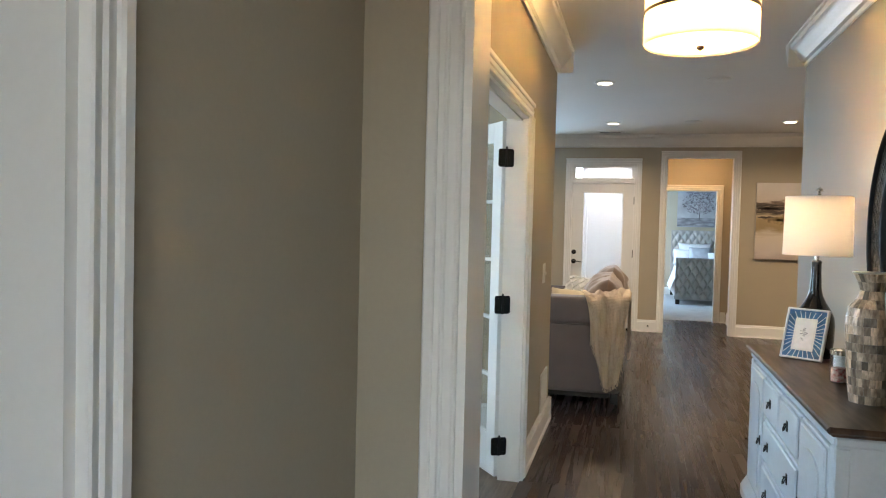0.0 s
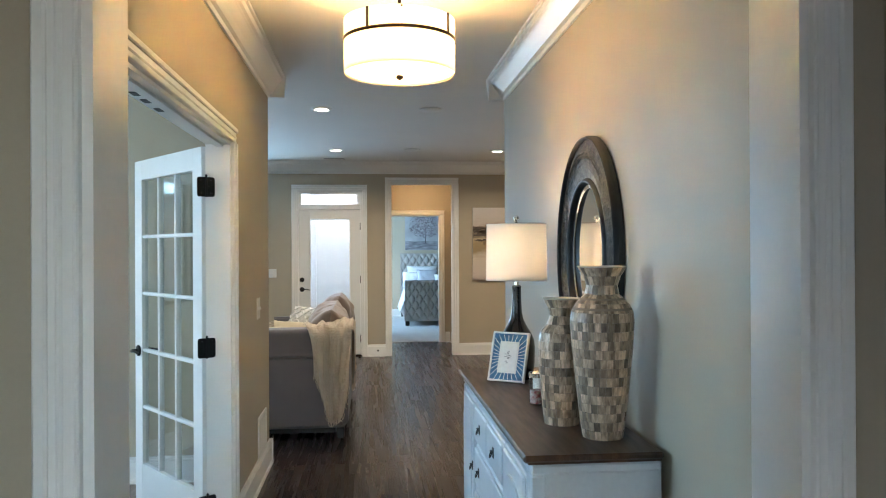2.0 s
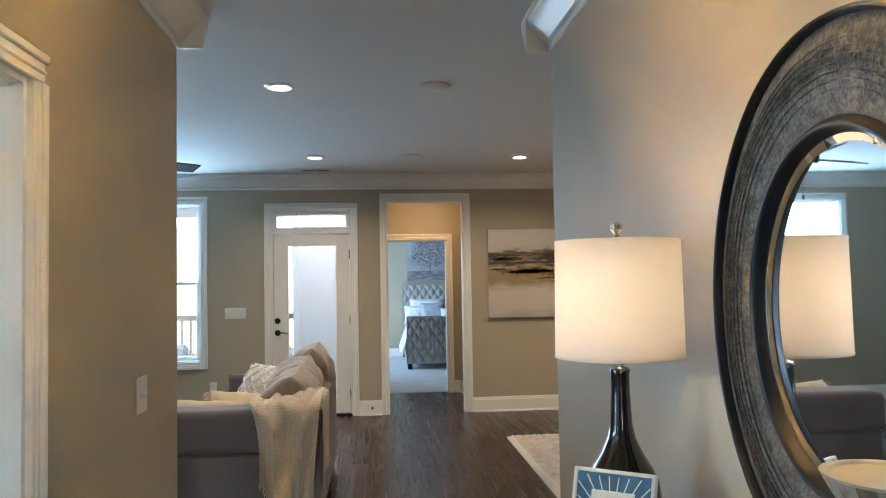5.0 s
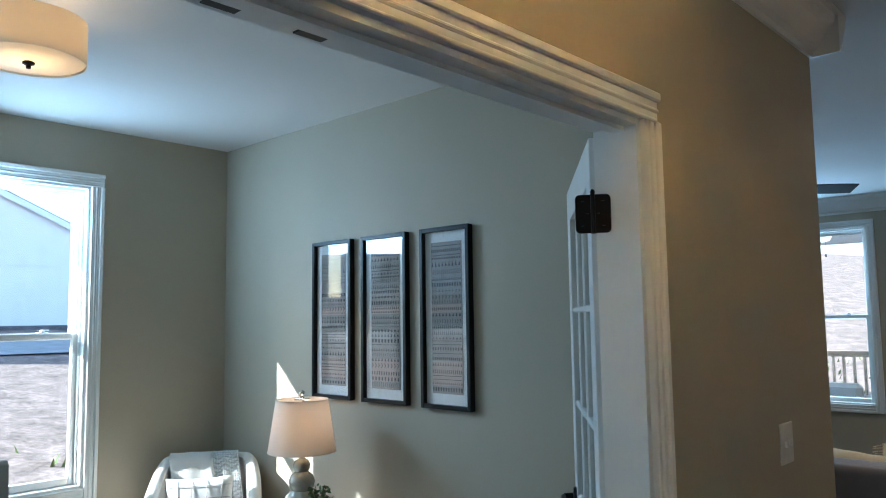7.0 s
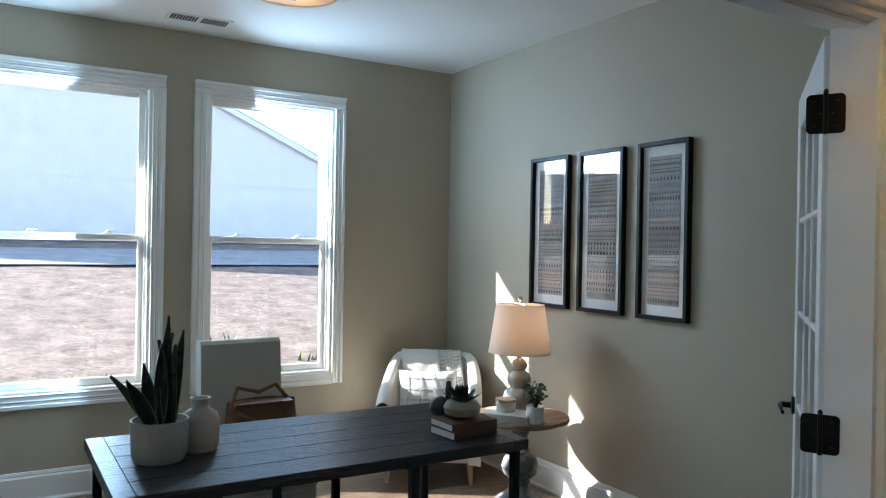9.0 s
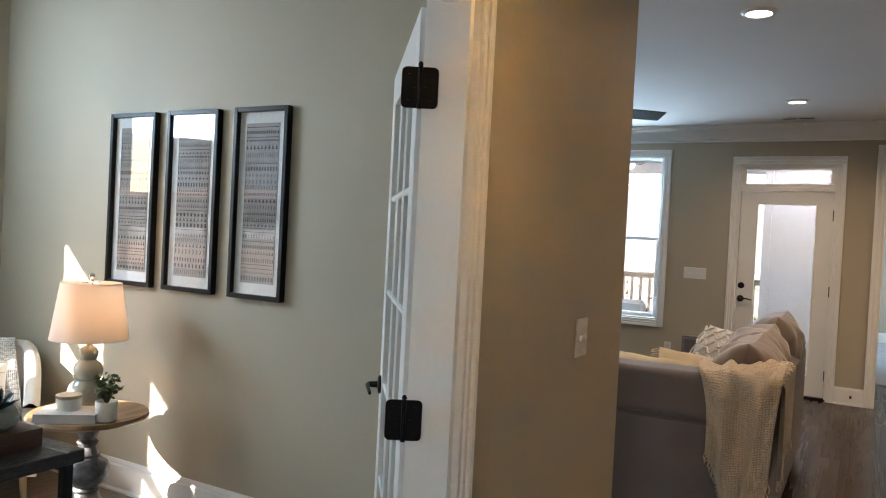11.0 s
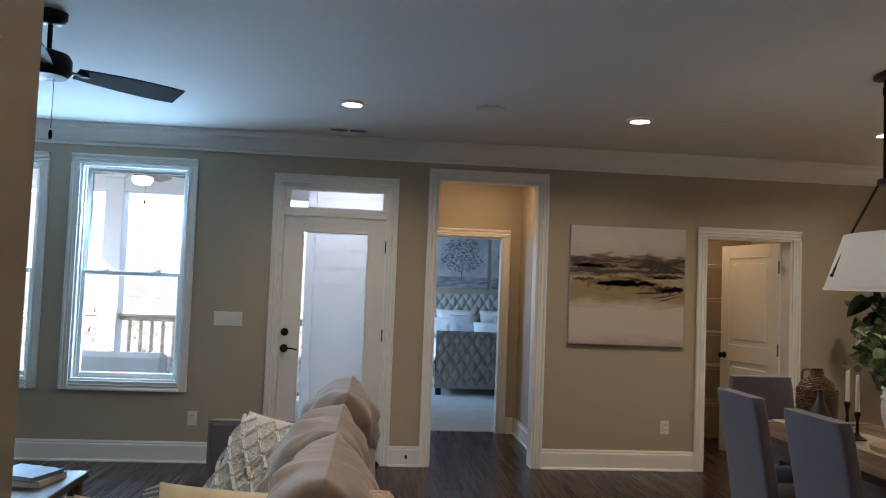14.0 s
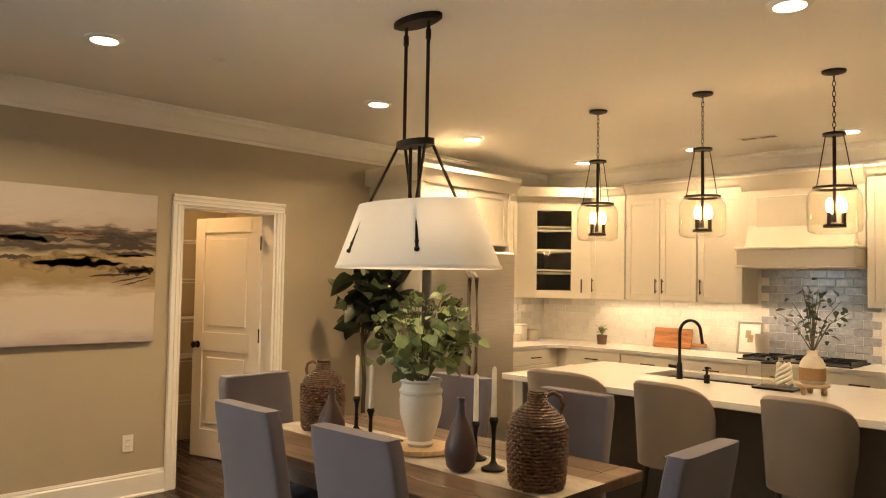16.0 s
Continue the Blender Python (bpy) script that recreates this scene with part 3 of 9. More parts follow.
def plate_outline(s):
    """Half of a butt hinge, with rounded outer corners."""
    arc = [(0.033 + 0.012 * math.sin(radians(a)), 0.038 + 0.012 * math.cos(radians(a))) for a in range(0, 91, 18)]
    return [(s * 0.003, 0.05)] + [(s * x, z) for x, z in arc] + [(s * x, -z) for x, z in reversed(arc)] + [(s * 0.003, -0.05)]


def hinge(parent, at, rz=0):
    g = Geo().prism(plate_outline(-1), 1, -0.003, 0.001).prism(plate_outline(1), 1, -0.003, 0.001).lathe([(0.006, -0.052), (0.006, 0.052)], 10, (0, -0.006, 0))
    g.lathe([(0.004, 0.052), (0.007, 0.055), (0.004, 0.062), (0.0, 0.064)], 8, (0, -0.006, 0))
    for x in (-0.02, 0.02):
        for z in (-0.032, 0, 0.032):
            g.lathe([(0.004, -0.0), (0.003, 0.002)], 8, (x + (0.006 if abs(z) > 0.01 else -0.006) * (1 if x > 0 else -1), -0.0035, z))
    return part("hinge", g, BLACK, parent, "black steel hinge", m=pose(*at, 0, 0, rz))


def knuckle(parent, at):
    """What shows of a hinge on a closed door."""
    g = Geo().lathe([(0.007, -0.052), (0.007, 0.052)], 10, (0, -0.005, 0)).box(-0.006, 0.006, -0.004, 0.001, -0.05, 0.05)
    return part("hinge", g, BLACK, parent, "black steel hinge", m=pose(*at))


def lever(parent, at, rz, flip=1):
    g = Geo()
    ring = [(0.0, 0.0), (0.032, 0.0), (0.034, 0.004), (0.030, 0.010), (0.012, 0.013), (0.010, 0.045)]
    v = Geo().lathe(ring, 20)
    g.add([(x, -z, y) for x, y, z in v.v], v.f)
    g.tube([(0, -0.045, 0), (flip * 0.02, -0.050, 0.001), (flip * 0.06, -0.050, 0.004), (flip * 0.10, -0.046, -0.004), (flip * 0.115, -0.044, -0.008)], 0.0085, 8, 0.006)
    return part("handle", g, BLACK, parent, "black lever handle", True, pose(*at, 0, 0, rz))


# glazed back door with a transom light
d = thing("door_1", "closed white glazed back door with a transom light above", "door", pose(-0.0875, WY, 0), kind="structure")
casing(d, 0.895, 0.0, 2.335)
jambs(d, 0.895, 0.02, 2.335, 0.15)
part("transom_bar", Geo().box(-0.432, 0.432, 0.0, 0.14, 2.065, 2.105, 0.004).box(-0.432, 0.432, 0.02, 0.10, 2.10, 2.14, 0.006), TRIM, d)
tf = part("transom_frame", Geo().box(-0.432, -0.39, 0.03, 0.075, 2.14, 2.32).box(0.39, 0.432, 0.03, 0.075, 2.14, 2.32).box(-0.39, 0.39, 0.03, 0.075, 2.285, 2.32), TRIM, d)
p = part("pane", Geo().box(-0.392, 0.392, 0.05, 0.055, 2.138, 2.29), PANE, tf)
p.visible_shadow = False
slab = part("door_leaf", Geo().box(-0.427, -0.265, 0.028, 0.072, 0.03, 2.06, 0.002).box(0.275, 0.427, 0.028, 0.072, 0.03, 2.06, 0.002)
            .box(-0.265, 0.275, 0.028, 0.072, 1.93, 2.06, 0.002).box(-0.265, 0.275, 0.028, 0.072, 0.03, 0.235, 0.002), DOORP, d, "white door leaf round a full glass light")
part("glazing_bead", Geo().box(-0.277, -0.262, 0.020, 0.03, 0.222, 1.945, 0.003).box(0.272, 0.287, 0.020, 0.03, 0.222, 1.945, 0.003)
     .box(-0.262, 0.272, 0.020, 0.03, 1.930, 1.945, 0.003).box(-0.262, 0.272, 0.020, 0.03, 0.222, 0.237, 0.003), DOORP, slab)
p = part("pane", Geo().box(-0.267, 0.277, 0.046, 0.052, 0.233, 1.932), PANE, slab, "clear glass pane")
p.visible_shadow = False
lever(slab, (-0.385, 0.028, 0.95), 0, 1)
v = Geo().lathe([(0.0, 0.0), (0.031, 0.0), (0.033, 0.005), (0.026, 0.012), (0.024, 0.016), (0.0, 0.017)], 20)
g = Geo().add([(x, -z, y) for x, y, z in v.v], v.f).box(-0.004, 0.004, -0.03, -0.015, -0.014, 0.014, 0.002)
part("deadbolt", g, BLACK, slab, "black round deadbolt", True, pose(-0.385, 0.028, 1.085))
for z in (0.25, 1.08, 1.83):
    knuckle(d, (0.429, 0.026, z))
part("threshold", Geo().box(-0.44, 0.44, -0.01, 0.15, 0.0, 0.028, 0.006), BRONZE, d, "dark metal threshold")

# cased openings
d = thing("cased_opening", "white cased opening to the bedroom passage", "door frame", pose(1.21, WY, 0), kind="structure")
casing(d, 0.89, 0.0, 2.44)
jambs(d, 0.89, 0.0, 2.44, 0.152)
d = thing("cased_opening", "white cased opening between foyer and hall", "door frame", pose(0.65, 1.77, 0), kind="structure")
casing(d, 1.30, 0.0, 2.46)
jambs(d, 1.30, 0.0, 2.46, 0.182)
d = thing("cased_opening", "white casing on the hall side of the foyer opening", "door frame", pose(0.65, 1.95, 0, 0, 0, 180), kind="structure")
casing(d, 1.30, 0.0, 2.46)
d = thing("bedroom_doorway", "white door casing of the open bedroom doorway", "door frame", pose(1.195, 12.54, 0), kind="structure")
casing(d, 0.81, 0.0, 2.06)
jambs(d, 0.81, 0.0, 2.06, 0.122)
d = thing("side_doorway", "white door casing on the foyer wall", "door frame", pose(-0.23, 0.4975, 0, 0, 0, 90), kind="structure")
casing(d, 0.795, 0.0, 2.06, 0.066)
jambs(d, 0.795, 0.0, 2.06, 0.122)
leaf = thing("door_5", "plain white door standing open into a side room", "door", pose(-0.372, 0.87, 0, 0, 0, 157), kind="structure")
g = Geo().box(0, 0.11, -0.018, 0.018, 0.012, 2.04, 0.002).box(0.68, 0.79, -0.018, 0.018, 0.012, 2.04, 0.002)
for z0, z1 in ((0.012, 0.24), (0.90, 1.06), (1.90, 2.04)):
    g.box(0.11, 0.68, -0.018, 0.018, z0, z1, 0.002)
lf = part("door_leaf", g, DOORP, leaf)
for z0, z1 in ((0.24, 0.90), (1.06, 1.90)):
    part("panel", Geo().box(0.10, 0.69, -0.008, 0.008, z0 - 0.01, z1 + 0.01), DOORP, lf)

# glazed double doors of the office; the far leaf stands open
d = thing("french_doorway", "white cased doorway of the glazed office doors", "door frame", pose(-0.23, 3.4125, 0, 0, 0, 90), kind="structure")
casing(d, 1.905, 0.0, 2.045)
jambs(d, 1.905, 0.0, 2.045, 0.12)
part("stop", Geo().box(-0.949, -0.937, 0.03, 0.065, 0, 2.028).box(0.937, 0.949, 0.03, 0.065, 0, 2.028).box(-0.937, 0.937, 0.03, 0.065, 2.017, 2.0285), TRIM, d)
for x in (-0.30, -0.17, 0.0):
    part("ball_catch", Geo().box(x - 0.03, x + 0.03, 0.08, 0.105, 2.026, 2.0295, 0.001), BLACK, d, "black metal catch plate")


def french_leaf(name, m, label, side):
    """A leaf 0.90 wide, hinged at x = 0, reaching towards +x. side: the way its handle bends."""
    ob = thing(name, label, "door", m, kind="structure")
    W, H, T = 0.90, 2.02, 0.019
    g = Geo().box(0, 0.105, -T, T, 0.012, H, 0.002).box(W - 0.105, W, -T, T, 0.012, H, 0.002).box(0.105, W - 0.105, -T, T, 0.012, 0.24, 0.002).box(0.105, W - 0.105, -T, T, H - 0.115, H, 0.002)
    lf = part("door_leaf", g, DOORP, ob)
    z0, z1, x0, x1 = 0.24, H - 0.115, 0.105, W - 0.105
    for i in (1, 2):
        x = x0 + (x1 - x0) * i / 3
        part("muntin", Geo().box(x - 0.010, x + 0.010, -0.016, 0.016, z0, z1, 0.005), DOORP, lf)
    for j in range(1, 5):
        z = z0 + (z1 - z0) * j / 5
        part("muntin", Geo().box(x0, x1, -0.0155, 0.0155, z - 0.010, z + 0.010, 0.005), DOORP, lf)
    for i in range(3):
        for j in range(5):
            a, b = x0 + (x1 - x0) * i / 3, x0 + (x1 - x0) * (i + 1) / 3
            e, f = z0 + (z1 - z0) * j / 5, z0 + (z1 - z0) * (j + 1) / 5
            q = part("pane", Geo().box(a + 0.006, b - 0.006, -0.002, 0.002, e + 0.006, f - 0.006), PANE, lf)
            q.visible_shadow = False
    lever(ob, (W - 0.06, -T, 0.90), 0, -1)
    lever(ob, (W - 0.06, T, 0.90), 180, 1)
    return ob


leaf = french_leaf("door_2", pose(-0.358, 4.372, 0, 0, 0, 127.3), "white fifteen-pane glazed door standing wide open", 1)
for z in (0.20, 0.995, 1.81):
    hinge(leaf, (-0.048, 0.017, z), -97)
french_leaf("door_4", pose(-0.375, 2.48, 0, 0, 0, 228), "white fifteen-pane glazed door standing open in the office", 1)

# pantry
d = thing("pantry_doorway", "white door casing of the pantry", "door frame", pose(3.5475, WY, 0), kind="structure")
casing(d, 0.795, 0.0, 2.045)
jambs(d, 0.795, 0.0, 2.045, 0.152)
leaf = thing("door_3", "white two-panel pantry door standing ajar inwards", "door", pose(3.925, 11.175, 0, 0, 0, 104.5), kind="structure")
g = Geo().box(0, 0.11, -0.018, 0.018, 0.012, 2.025, 0.002).box(0.65, 0.76, -0.018, 0.018, 0.012, 2.025, 0.002)
for z0, z1 in ((0.012, 0.24), (0.90, 1.06), (1.90, 2.025)):
    g.box(0.11, 0.65, -0.018, 0.018, z0, z1, 0.002)
lf = part("door_leaf", g, DOORP, leaf)
for z0, z1 in ((0.24, 0.90), (1.06, 1.90)):
    part("panel", Geo().box(0.10, 0.66, -0.008, 0.008, z0 - 0.01, z1 + 0.01).box(0.155, 0.605, -0.015, 0.015, z0 + 0.045, z1 - 0.045, 0.012), DOORP, lf)
v = Geo().lathe([(0.0, 0.0), (0.030, 0.0), (0.031, 0.005), (0.012, 0.010), (0.010, 0.030), (0.026, 0.040), (0.028, 0.052), (0.018, 0.062), (0.0, 0.064)], 18)
for sgn in (-1, 1):
    part("knob", Geo().add([(x, -sgn * z, y) for x, y, z in v.v], v.f), BLACK, leaf, "black round door knob", True, pose(0.70, -sgn * 0.018, 0.95))
for z in (0.24, 1.05, 1.80):
    hinge(leaf, (0.0, 0.014, z), 128)

# ---- outdoors ----
STRAW = material("dry_straw_ground", (0.30, 0.225, 0.18), 0.95, vary=0.25, scale=3.2, grain=0.42, grain_scale=16, bump=1.0, bump_scale=14, second=(0.15, 0.11, 0.085))
SIDING_BLUE = material("pale_siding", (0.82, 0.79, 0.80), 0.6, vary=0.03, grain=0.02)
SIDING_WHITE = material("white_siding", (0.84, 0.83, 0.83), 0.55, vary=0.02, grain=0.02)
ROOF = material("roof_shingle", (0.07, 0.065, 0.065), 0.9, vary=0.2, grain=0.3, grain_scale=20)
CONCRETE = material("concrete", (0.36, 0.35, 0.33), 0.85, vary=0.1, grain=0.1, grain_scale=50, bump=0.2)
DECK = material("deck_timber", (0.52, 0.43, 0.33), 0.7, vary=0.2, grain=0.15, grain_scale=40, stretch=(1, 8, 8))
GRASS = material("grass_green", (0.12, 0.17, 0.05), 0.9, vary=0.3, grain=0.3)


def ground_z(x, y):
    west = max(0.0, -x - 5.0) * 0.135
    north = max(0.0, y - 16.5) * 0.17
    far = min(1.0, max(0.0, (math.hypot(x, y) - 45) / 40))
    z = -0.45 + min(west, 3.2) + min(north, 4.2)
    return z * (1 - far) - 0.45 * far


g = Geo()
xs = [-900, -300, -120, -80, -60] + [-50 + 1.25 * i for i in range(81)] + [60, 90, 150, 300, 900]
ys = [-900, -300, -120, -80, -60] + [-50 + 1.25 * i for i in range(81)] + [60, 90, 150, 300, 900]
pts = [(x, y, ground_z(x, y) + (0.05 * noise.noise((x * 0.9, y * 0.9, 0)) if abs(x) < 50 and abs(y) < 50 and (x < -5 or y > 15) else 0)) for y in ys for x in xs]
w = len(xs)
g.add(pts, [(j * w + i, j * w + i + 1, (j + 1) * w + i + 1, (j + 1) * w + i) for j in range(len(ys) - 1) for i in range(w - 1)])
solid("ground", g, STRAW, "dry straw-covered ground sloping up from the house", "ground", smooth=True)
rng = random.Random(4)
g = Geo()
for i in range(900):
    if i < 420:
        cx, cy = rng.choice([(-8.2, 6.4), (-9.5, 9.8), (-12.0, 8.6), (-7.4, 3.6), (-11, 12.5), (-9, 5.0), (-10.5, 7.5)])
        x, y = cx + rng.gauss(0, 0.22), cy + rng.gauss(0, 0.22)
    else:
        x, y = rng.uniform(-9, 2), rng.uniform(18.5, 22.5)
    z, a, h = ground_z(x, y), rng.uniform(0, 6.28), rng.uniform(0.05, 0.16)
    dx, dy = 0.03 * math.cos(a), 0.03 * math.sin(a)
    g.add([(x - dx, y - dy, z - 0.02), (x + dx, y + dy, z - 0.02), (x + dy * 2, y - dx * 2, z + h)], [(0, 1, 2)])
solid("grass_tufts", g, GRASS, "sparse green grass tufts on the dry ground", "grass", "stuff")


BASEBAND = material("dark_foundation", (0.13, 0.12, 0.13), 0.9, vary=0.2, grain=0.15, grain_scale=12)


def house(name, m, w, depth, eave, rise, wall_mat, label, lap=0.2, windows=()):
    """A gabled house; its gable end faces +x and is w long in y."""
    ob = thing(name, label, "house", m)
    g = Geo()
    h = 0.0
    n = int(eave / lap)
    g.box(-depth, -0.03, -w / 2, w / 2, -1.0, eave)
    for i in range(n):
        g.prism([(-0.03, i * lap), (-0.011, i * lap), (-0.018, (i + 1) * lap), (-0.03, (i + 1) * lap)], 1, -w / 2, w / 2)
    part("wall", g, wall_mat, ob)
    # darker band round the wall's foot, slightly proud of it
    part("foundation", Geo().box(-depth, 0.02, -w / 2 - 0.02, w / 2 + 0.02, -1.2, 0.30), BASEBAND, ob, "dark band round the foot of the wall")
    g = Geo().prism([(-w / 2, eave), (w / 2, eave), (0, eave + rise)], 0, -depth, -0.02)
    k = int(rise / lap)
    for i in range(k):
        a, b = (1 - i * lap / rise) * w / 2, (1 - (i + 1) * lap / rise) * w / 2
        g.add([(-0.011, -a, eave + i * lap), (-0.011, a, eave + i * lap), (-0.018, b, eave + (i + 1) * lap), (-0.018, -b, eave + (i + 1) * lap)], [(0, 1, 2, 3)])
    part("gable", g, wall_mat, ob)
    o = 0.35
    s = rise / (w / 2)
    for sg in (-1, 1):
        p = [(sg * (w / 2 + o), eave - o * s), (0, eave + rise), (0, eave + rise + 0.16), (sg * (w / 2 + o), eave - o * s + 0.16)]
        part("roof", Geo().prism(p, 0, -depth - 0.3, 0.08), ROOF, ob, "dark shingle roof")
        p = [(sg * (w / 2 + o), eave - o * s - 0.03), (0, eave + rise - 0.03), (0, eave + rise + 0.13), (sg * (w / 2 + o), eave - o * s + 0.13)]
        part("fascia", Geo().prism(p, 0, 0.08, 0.105), SIDING_WHITE, ob)
    for y, z, ww, hh in windows:
        f = part("window", Geo().box(-0.02, 0.03, y - ww / 2 - 0.1, y + ww / 2 + 0.1, z - 0.1, z + hh + 0.1), SIDING_WHITE, ob)
        part("pane", Geo().box(0.02, 0.04, y - ww / 2, y + ww / 2, z, z + hh), material("dark_pane", (0.05, 0.06, 0.08), 0.1, vary=0.1, bump=0), f)
    return ob


house("house", pose(-19.0, 4.6, 1.25), 15.0, 12.0, 1.75, 3.35, SIDING_BLUE, "neighbouring house with a pale gabled wall in shade", 0.22)
solid("driveway", Geo().sheet(lambda u, v: (-15.4 + 2.2 * (u - 1), -20 + 40 * v, ground_z(-15.4 + 2.2 * (u - 1), -20 + 40 * v) + 0.045), 4, 30), CONCRETE, "pale concrete drive beside the neighbouring house", "driveway")
for i, (hx, hy, rz) in enumerate(((-30, -24, 42), (-19, -33, 60), (-42, -12, 25), (-9, -38, 80))):
    house("house", pose(hx, hy, ground_z(hx, hy), 0, 0, rz), 11, 11, 5.6, 4.4, (SIDING_WHITE, SIDING_BLUE)[i % 2], "two-storey house with a steep gable across the street", 0.3,
          [(-2.6, 1.0, 1.2, 1.6), (2.6, 1.0, 1.2, 1.6), (-2.6, 3.8, 1.2, 1.5), (2.6, 3.8, 1.2, 1.5), (0, 6.4, 0.9, 1.2)])

# covered porch behind the house
solid("porch_floor", Geo().box(-7.0, 0.52, WY + 0.15, 14.6, -0.2, -0.03), CONCRETE, "concrete floor of the covered porch", "porch floor")
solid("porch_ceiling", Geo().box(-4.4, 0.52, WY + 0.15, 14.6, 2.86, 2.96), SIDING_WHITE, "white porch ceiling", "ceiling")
g = Geo()
for i in range(15):
    z = -0.03 + i * 0.19
    g.prism([(13.0, z), (12.975, z), (12.992, z + 0.19), (13.0, z + 0.19)], 0, -0.48, 0.52)
solid("siding", g, SIDING_WHITE, "white lap siding on the bedroom wing", "siding")
for x0, x1 in ((-4.9, -3.45), (-2.41, -2.265), (-1.225, -0.60), (0.43, 0.52)):
    solid("siding", Geo().box(x0, x1, WY + 0.153, WY + 0.175, -0.03, 2.86), SIDING_WHITE, "white lap siding on the porch side of the house", "siding")
solid("corner_board", Geo().box(-0.505, -0.41, 12.955, 13.05, -0.03, 2.8, 0.004), SIDING_WHITE, "white corner board of the siding", "trim")
for cx in (-3.0, -6.2):
    c = thing("porch_column", "square white porch column", "column", pose(cx, 14.35, -0.03))
    part("shaft", Geo().box(-0.11, 0.11, -0.11, 0.11, 0.15, 2.75, 0.006), SIDING_WHITE, c)
    part("plinth", Geo().box(-0.14, 0.14, -0.14, 0.14, 0, 0.15, 0.01), SIDING_WHITE, c)
    part("capital", Geo().box(-0.14, 0.14, -0.14, 0.14, 2.75, 2.89, 0.01), SIDING_WHITE, c)
solid("house_roof", Geo().prism([(-0.75, 2.98), (5.2, 3.5), (11.2, 2.98)], 0, -4.3, 7.9), ROOF, "dark shingle roof of the house", "roof")
solid("porch_beam", Geo().box(-7.0, 0.5, 14.25, 14.45, 2.55, 2.86, 0.005), SIDING_WHITE, "white porch beam", "beam")
r = thing("porch_railing", "timber porch railing with slim balusters", "railing", pose(0, 14.35, -0.03))
for z in (0.10, 0.98):
    part("rail", Geo().box(-2.88, -0.64, -0.03, 0.03, z, z + 0.05, 0.006), DECK, r)
    part("rail", Geo().box(-6.08, -3.12, -0.03, 0.03, z, z + 0.05, 0.006), DECK, r)
part("cap_rail", Geo().box(-2.88, -0.64, -0.07, 0.07, 1.031, 1.065, 0.006), DECK, r)
part("cap_rail", Geo().box(-6.08, -3.12, -0.07, 0.07, 1.031, 1.065, 0.006), DECK, r)
b0 = part("baluster", Geo().box(-0.017, 0.017, -0.017, 0.017, 0.149, 0.981), DECK, r, m=pose(-2.76, 0, 0))
for i in range(1, 16):
    again(b0, r, pose(-2.76 + i * 0.135, 0, 0))
for i in range(20):
    again(b0, r, pose(-5.95 + i * 0.135, 0, 0))
OUTF = material("outdoor_cushion", (0.66, 0.64, 0.60), 0.9, vary=0.05, grain=0.06, grain_scale=200, bump=0.2)
s = thing("outdoor_sofa", "pale outdoor sofa on the covered porch", "outdoor sofa", pose(-2.3, 13.1, -0.03))
part("base", Geo().box(-0.75, 0.55, -0.35, 0.4, 0.0, 0.40, 0.03), OUTF, s)
part("backrest", Geo().box(-0.62, 0.42, -0.40, -0.22, 0.38, 0.74, 0.05), OUTF, s)
part("armrest", Geo().box(-0.75, -0.62, -0.35, 0.4, 0.38, 0.60, 0.04), OUTF, s)
part("armrest", Geo().box(0.42, 0.55, -0.35, 0.4, 0.38, 0.60, 0.04), OUTF, s)


def fan(name, m, blades, blade_mat, body_mat, length, label, lampglobe=False):
    ob = thing(name, label, "ceiling fan", m)
    part("canopy", Geo().lathe([(0.075, 0.0), (0.072, -0.03), (0.05, -0.055), (0.02, -0.06)], 24), body_mat, ob, smooth=True)
    part("downrod", Geo().lathe([(0.012, -0.05), (0.012, -0.20)], 10), body_mat, ob)
    part("motor", Geo().lathe([(0.03, -0.18), (0.09, -0.20), (0.105, -0.225), (0.105, -0.285), (0.085, -0.31), (0.0, -0.315)], 28), body_mat, ob, smooth=True)
    for i in range(blades):
        a = 360 / blades * i
        g = Geo()
        prof = []
        for s in range(9):
            u = s / 8
            x = 0.13 + (length - 0.13) * u
            hw = 0.045 + 0.028 * math.sin(u * 2.2)
            prof.append((x, hw))
        top = [(x, hw, -0.262 - hw * 0.30) for x, hw in prof] + [(x, -hw, -0.262 + hw * 0.30) for x, hw in reversed(prof)]
        n = len(top)
        g.add(top + [(x, y, z - 0.007) for x, y, z in top], [tuple(range(n)), tuple(range(n, 2 * n))[::-1]] + [(i2, (i2 + 1) % n, (i2 + 1) % n + n, i2 + n) for i2 in range(n)])
        b = part("blade", g, blade_mat, ob, m=pose(0, 0, 0, 0, 0, a))
        part("blade_iron", Geo().box(0.08, 0.19, -0.018, 0.018, -0.272, -0.264, 0.003).lathe([(0.024, -0.276), (0.024, -0.262)], 12, (0.17, 0, 0)), body_mat, b)
    if lampglobe:
        part("light_bowl", Geo().lathe([(0.03, -0.30), (0.10, -0.32), (0.11, -0.35), (0.08, -0.40), (0.0, -0.42)], 20), lit("fan_bowl", (1, 0.97, 0.9), 0.3), ob, smooth=True)
    part("pull_chain", Geo().tube([(0.03, 0, -0.31), (0.03, 0, -0.55)], 0.0018, 5).lathe([(0.006, -0.56), (0.010, -0.575), (0.008, -0.60), (0, -0.605)], 8, (0.03, 0, 0.0)), body_mat, ob)
    return ob


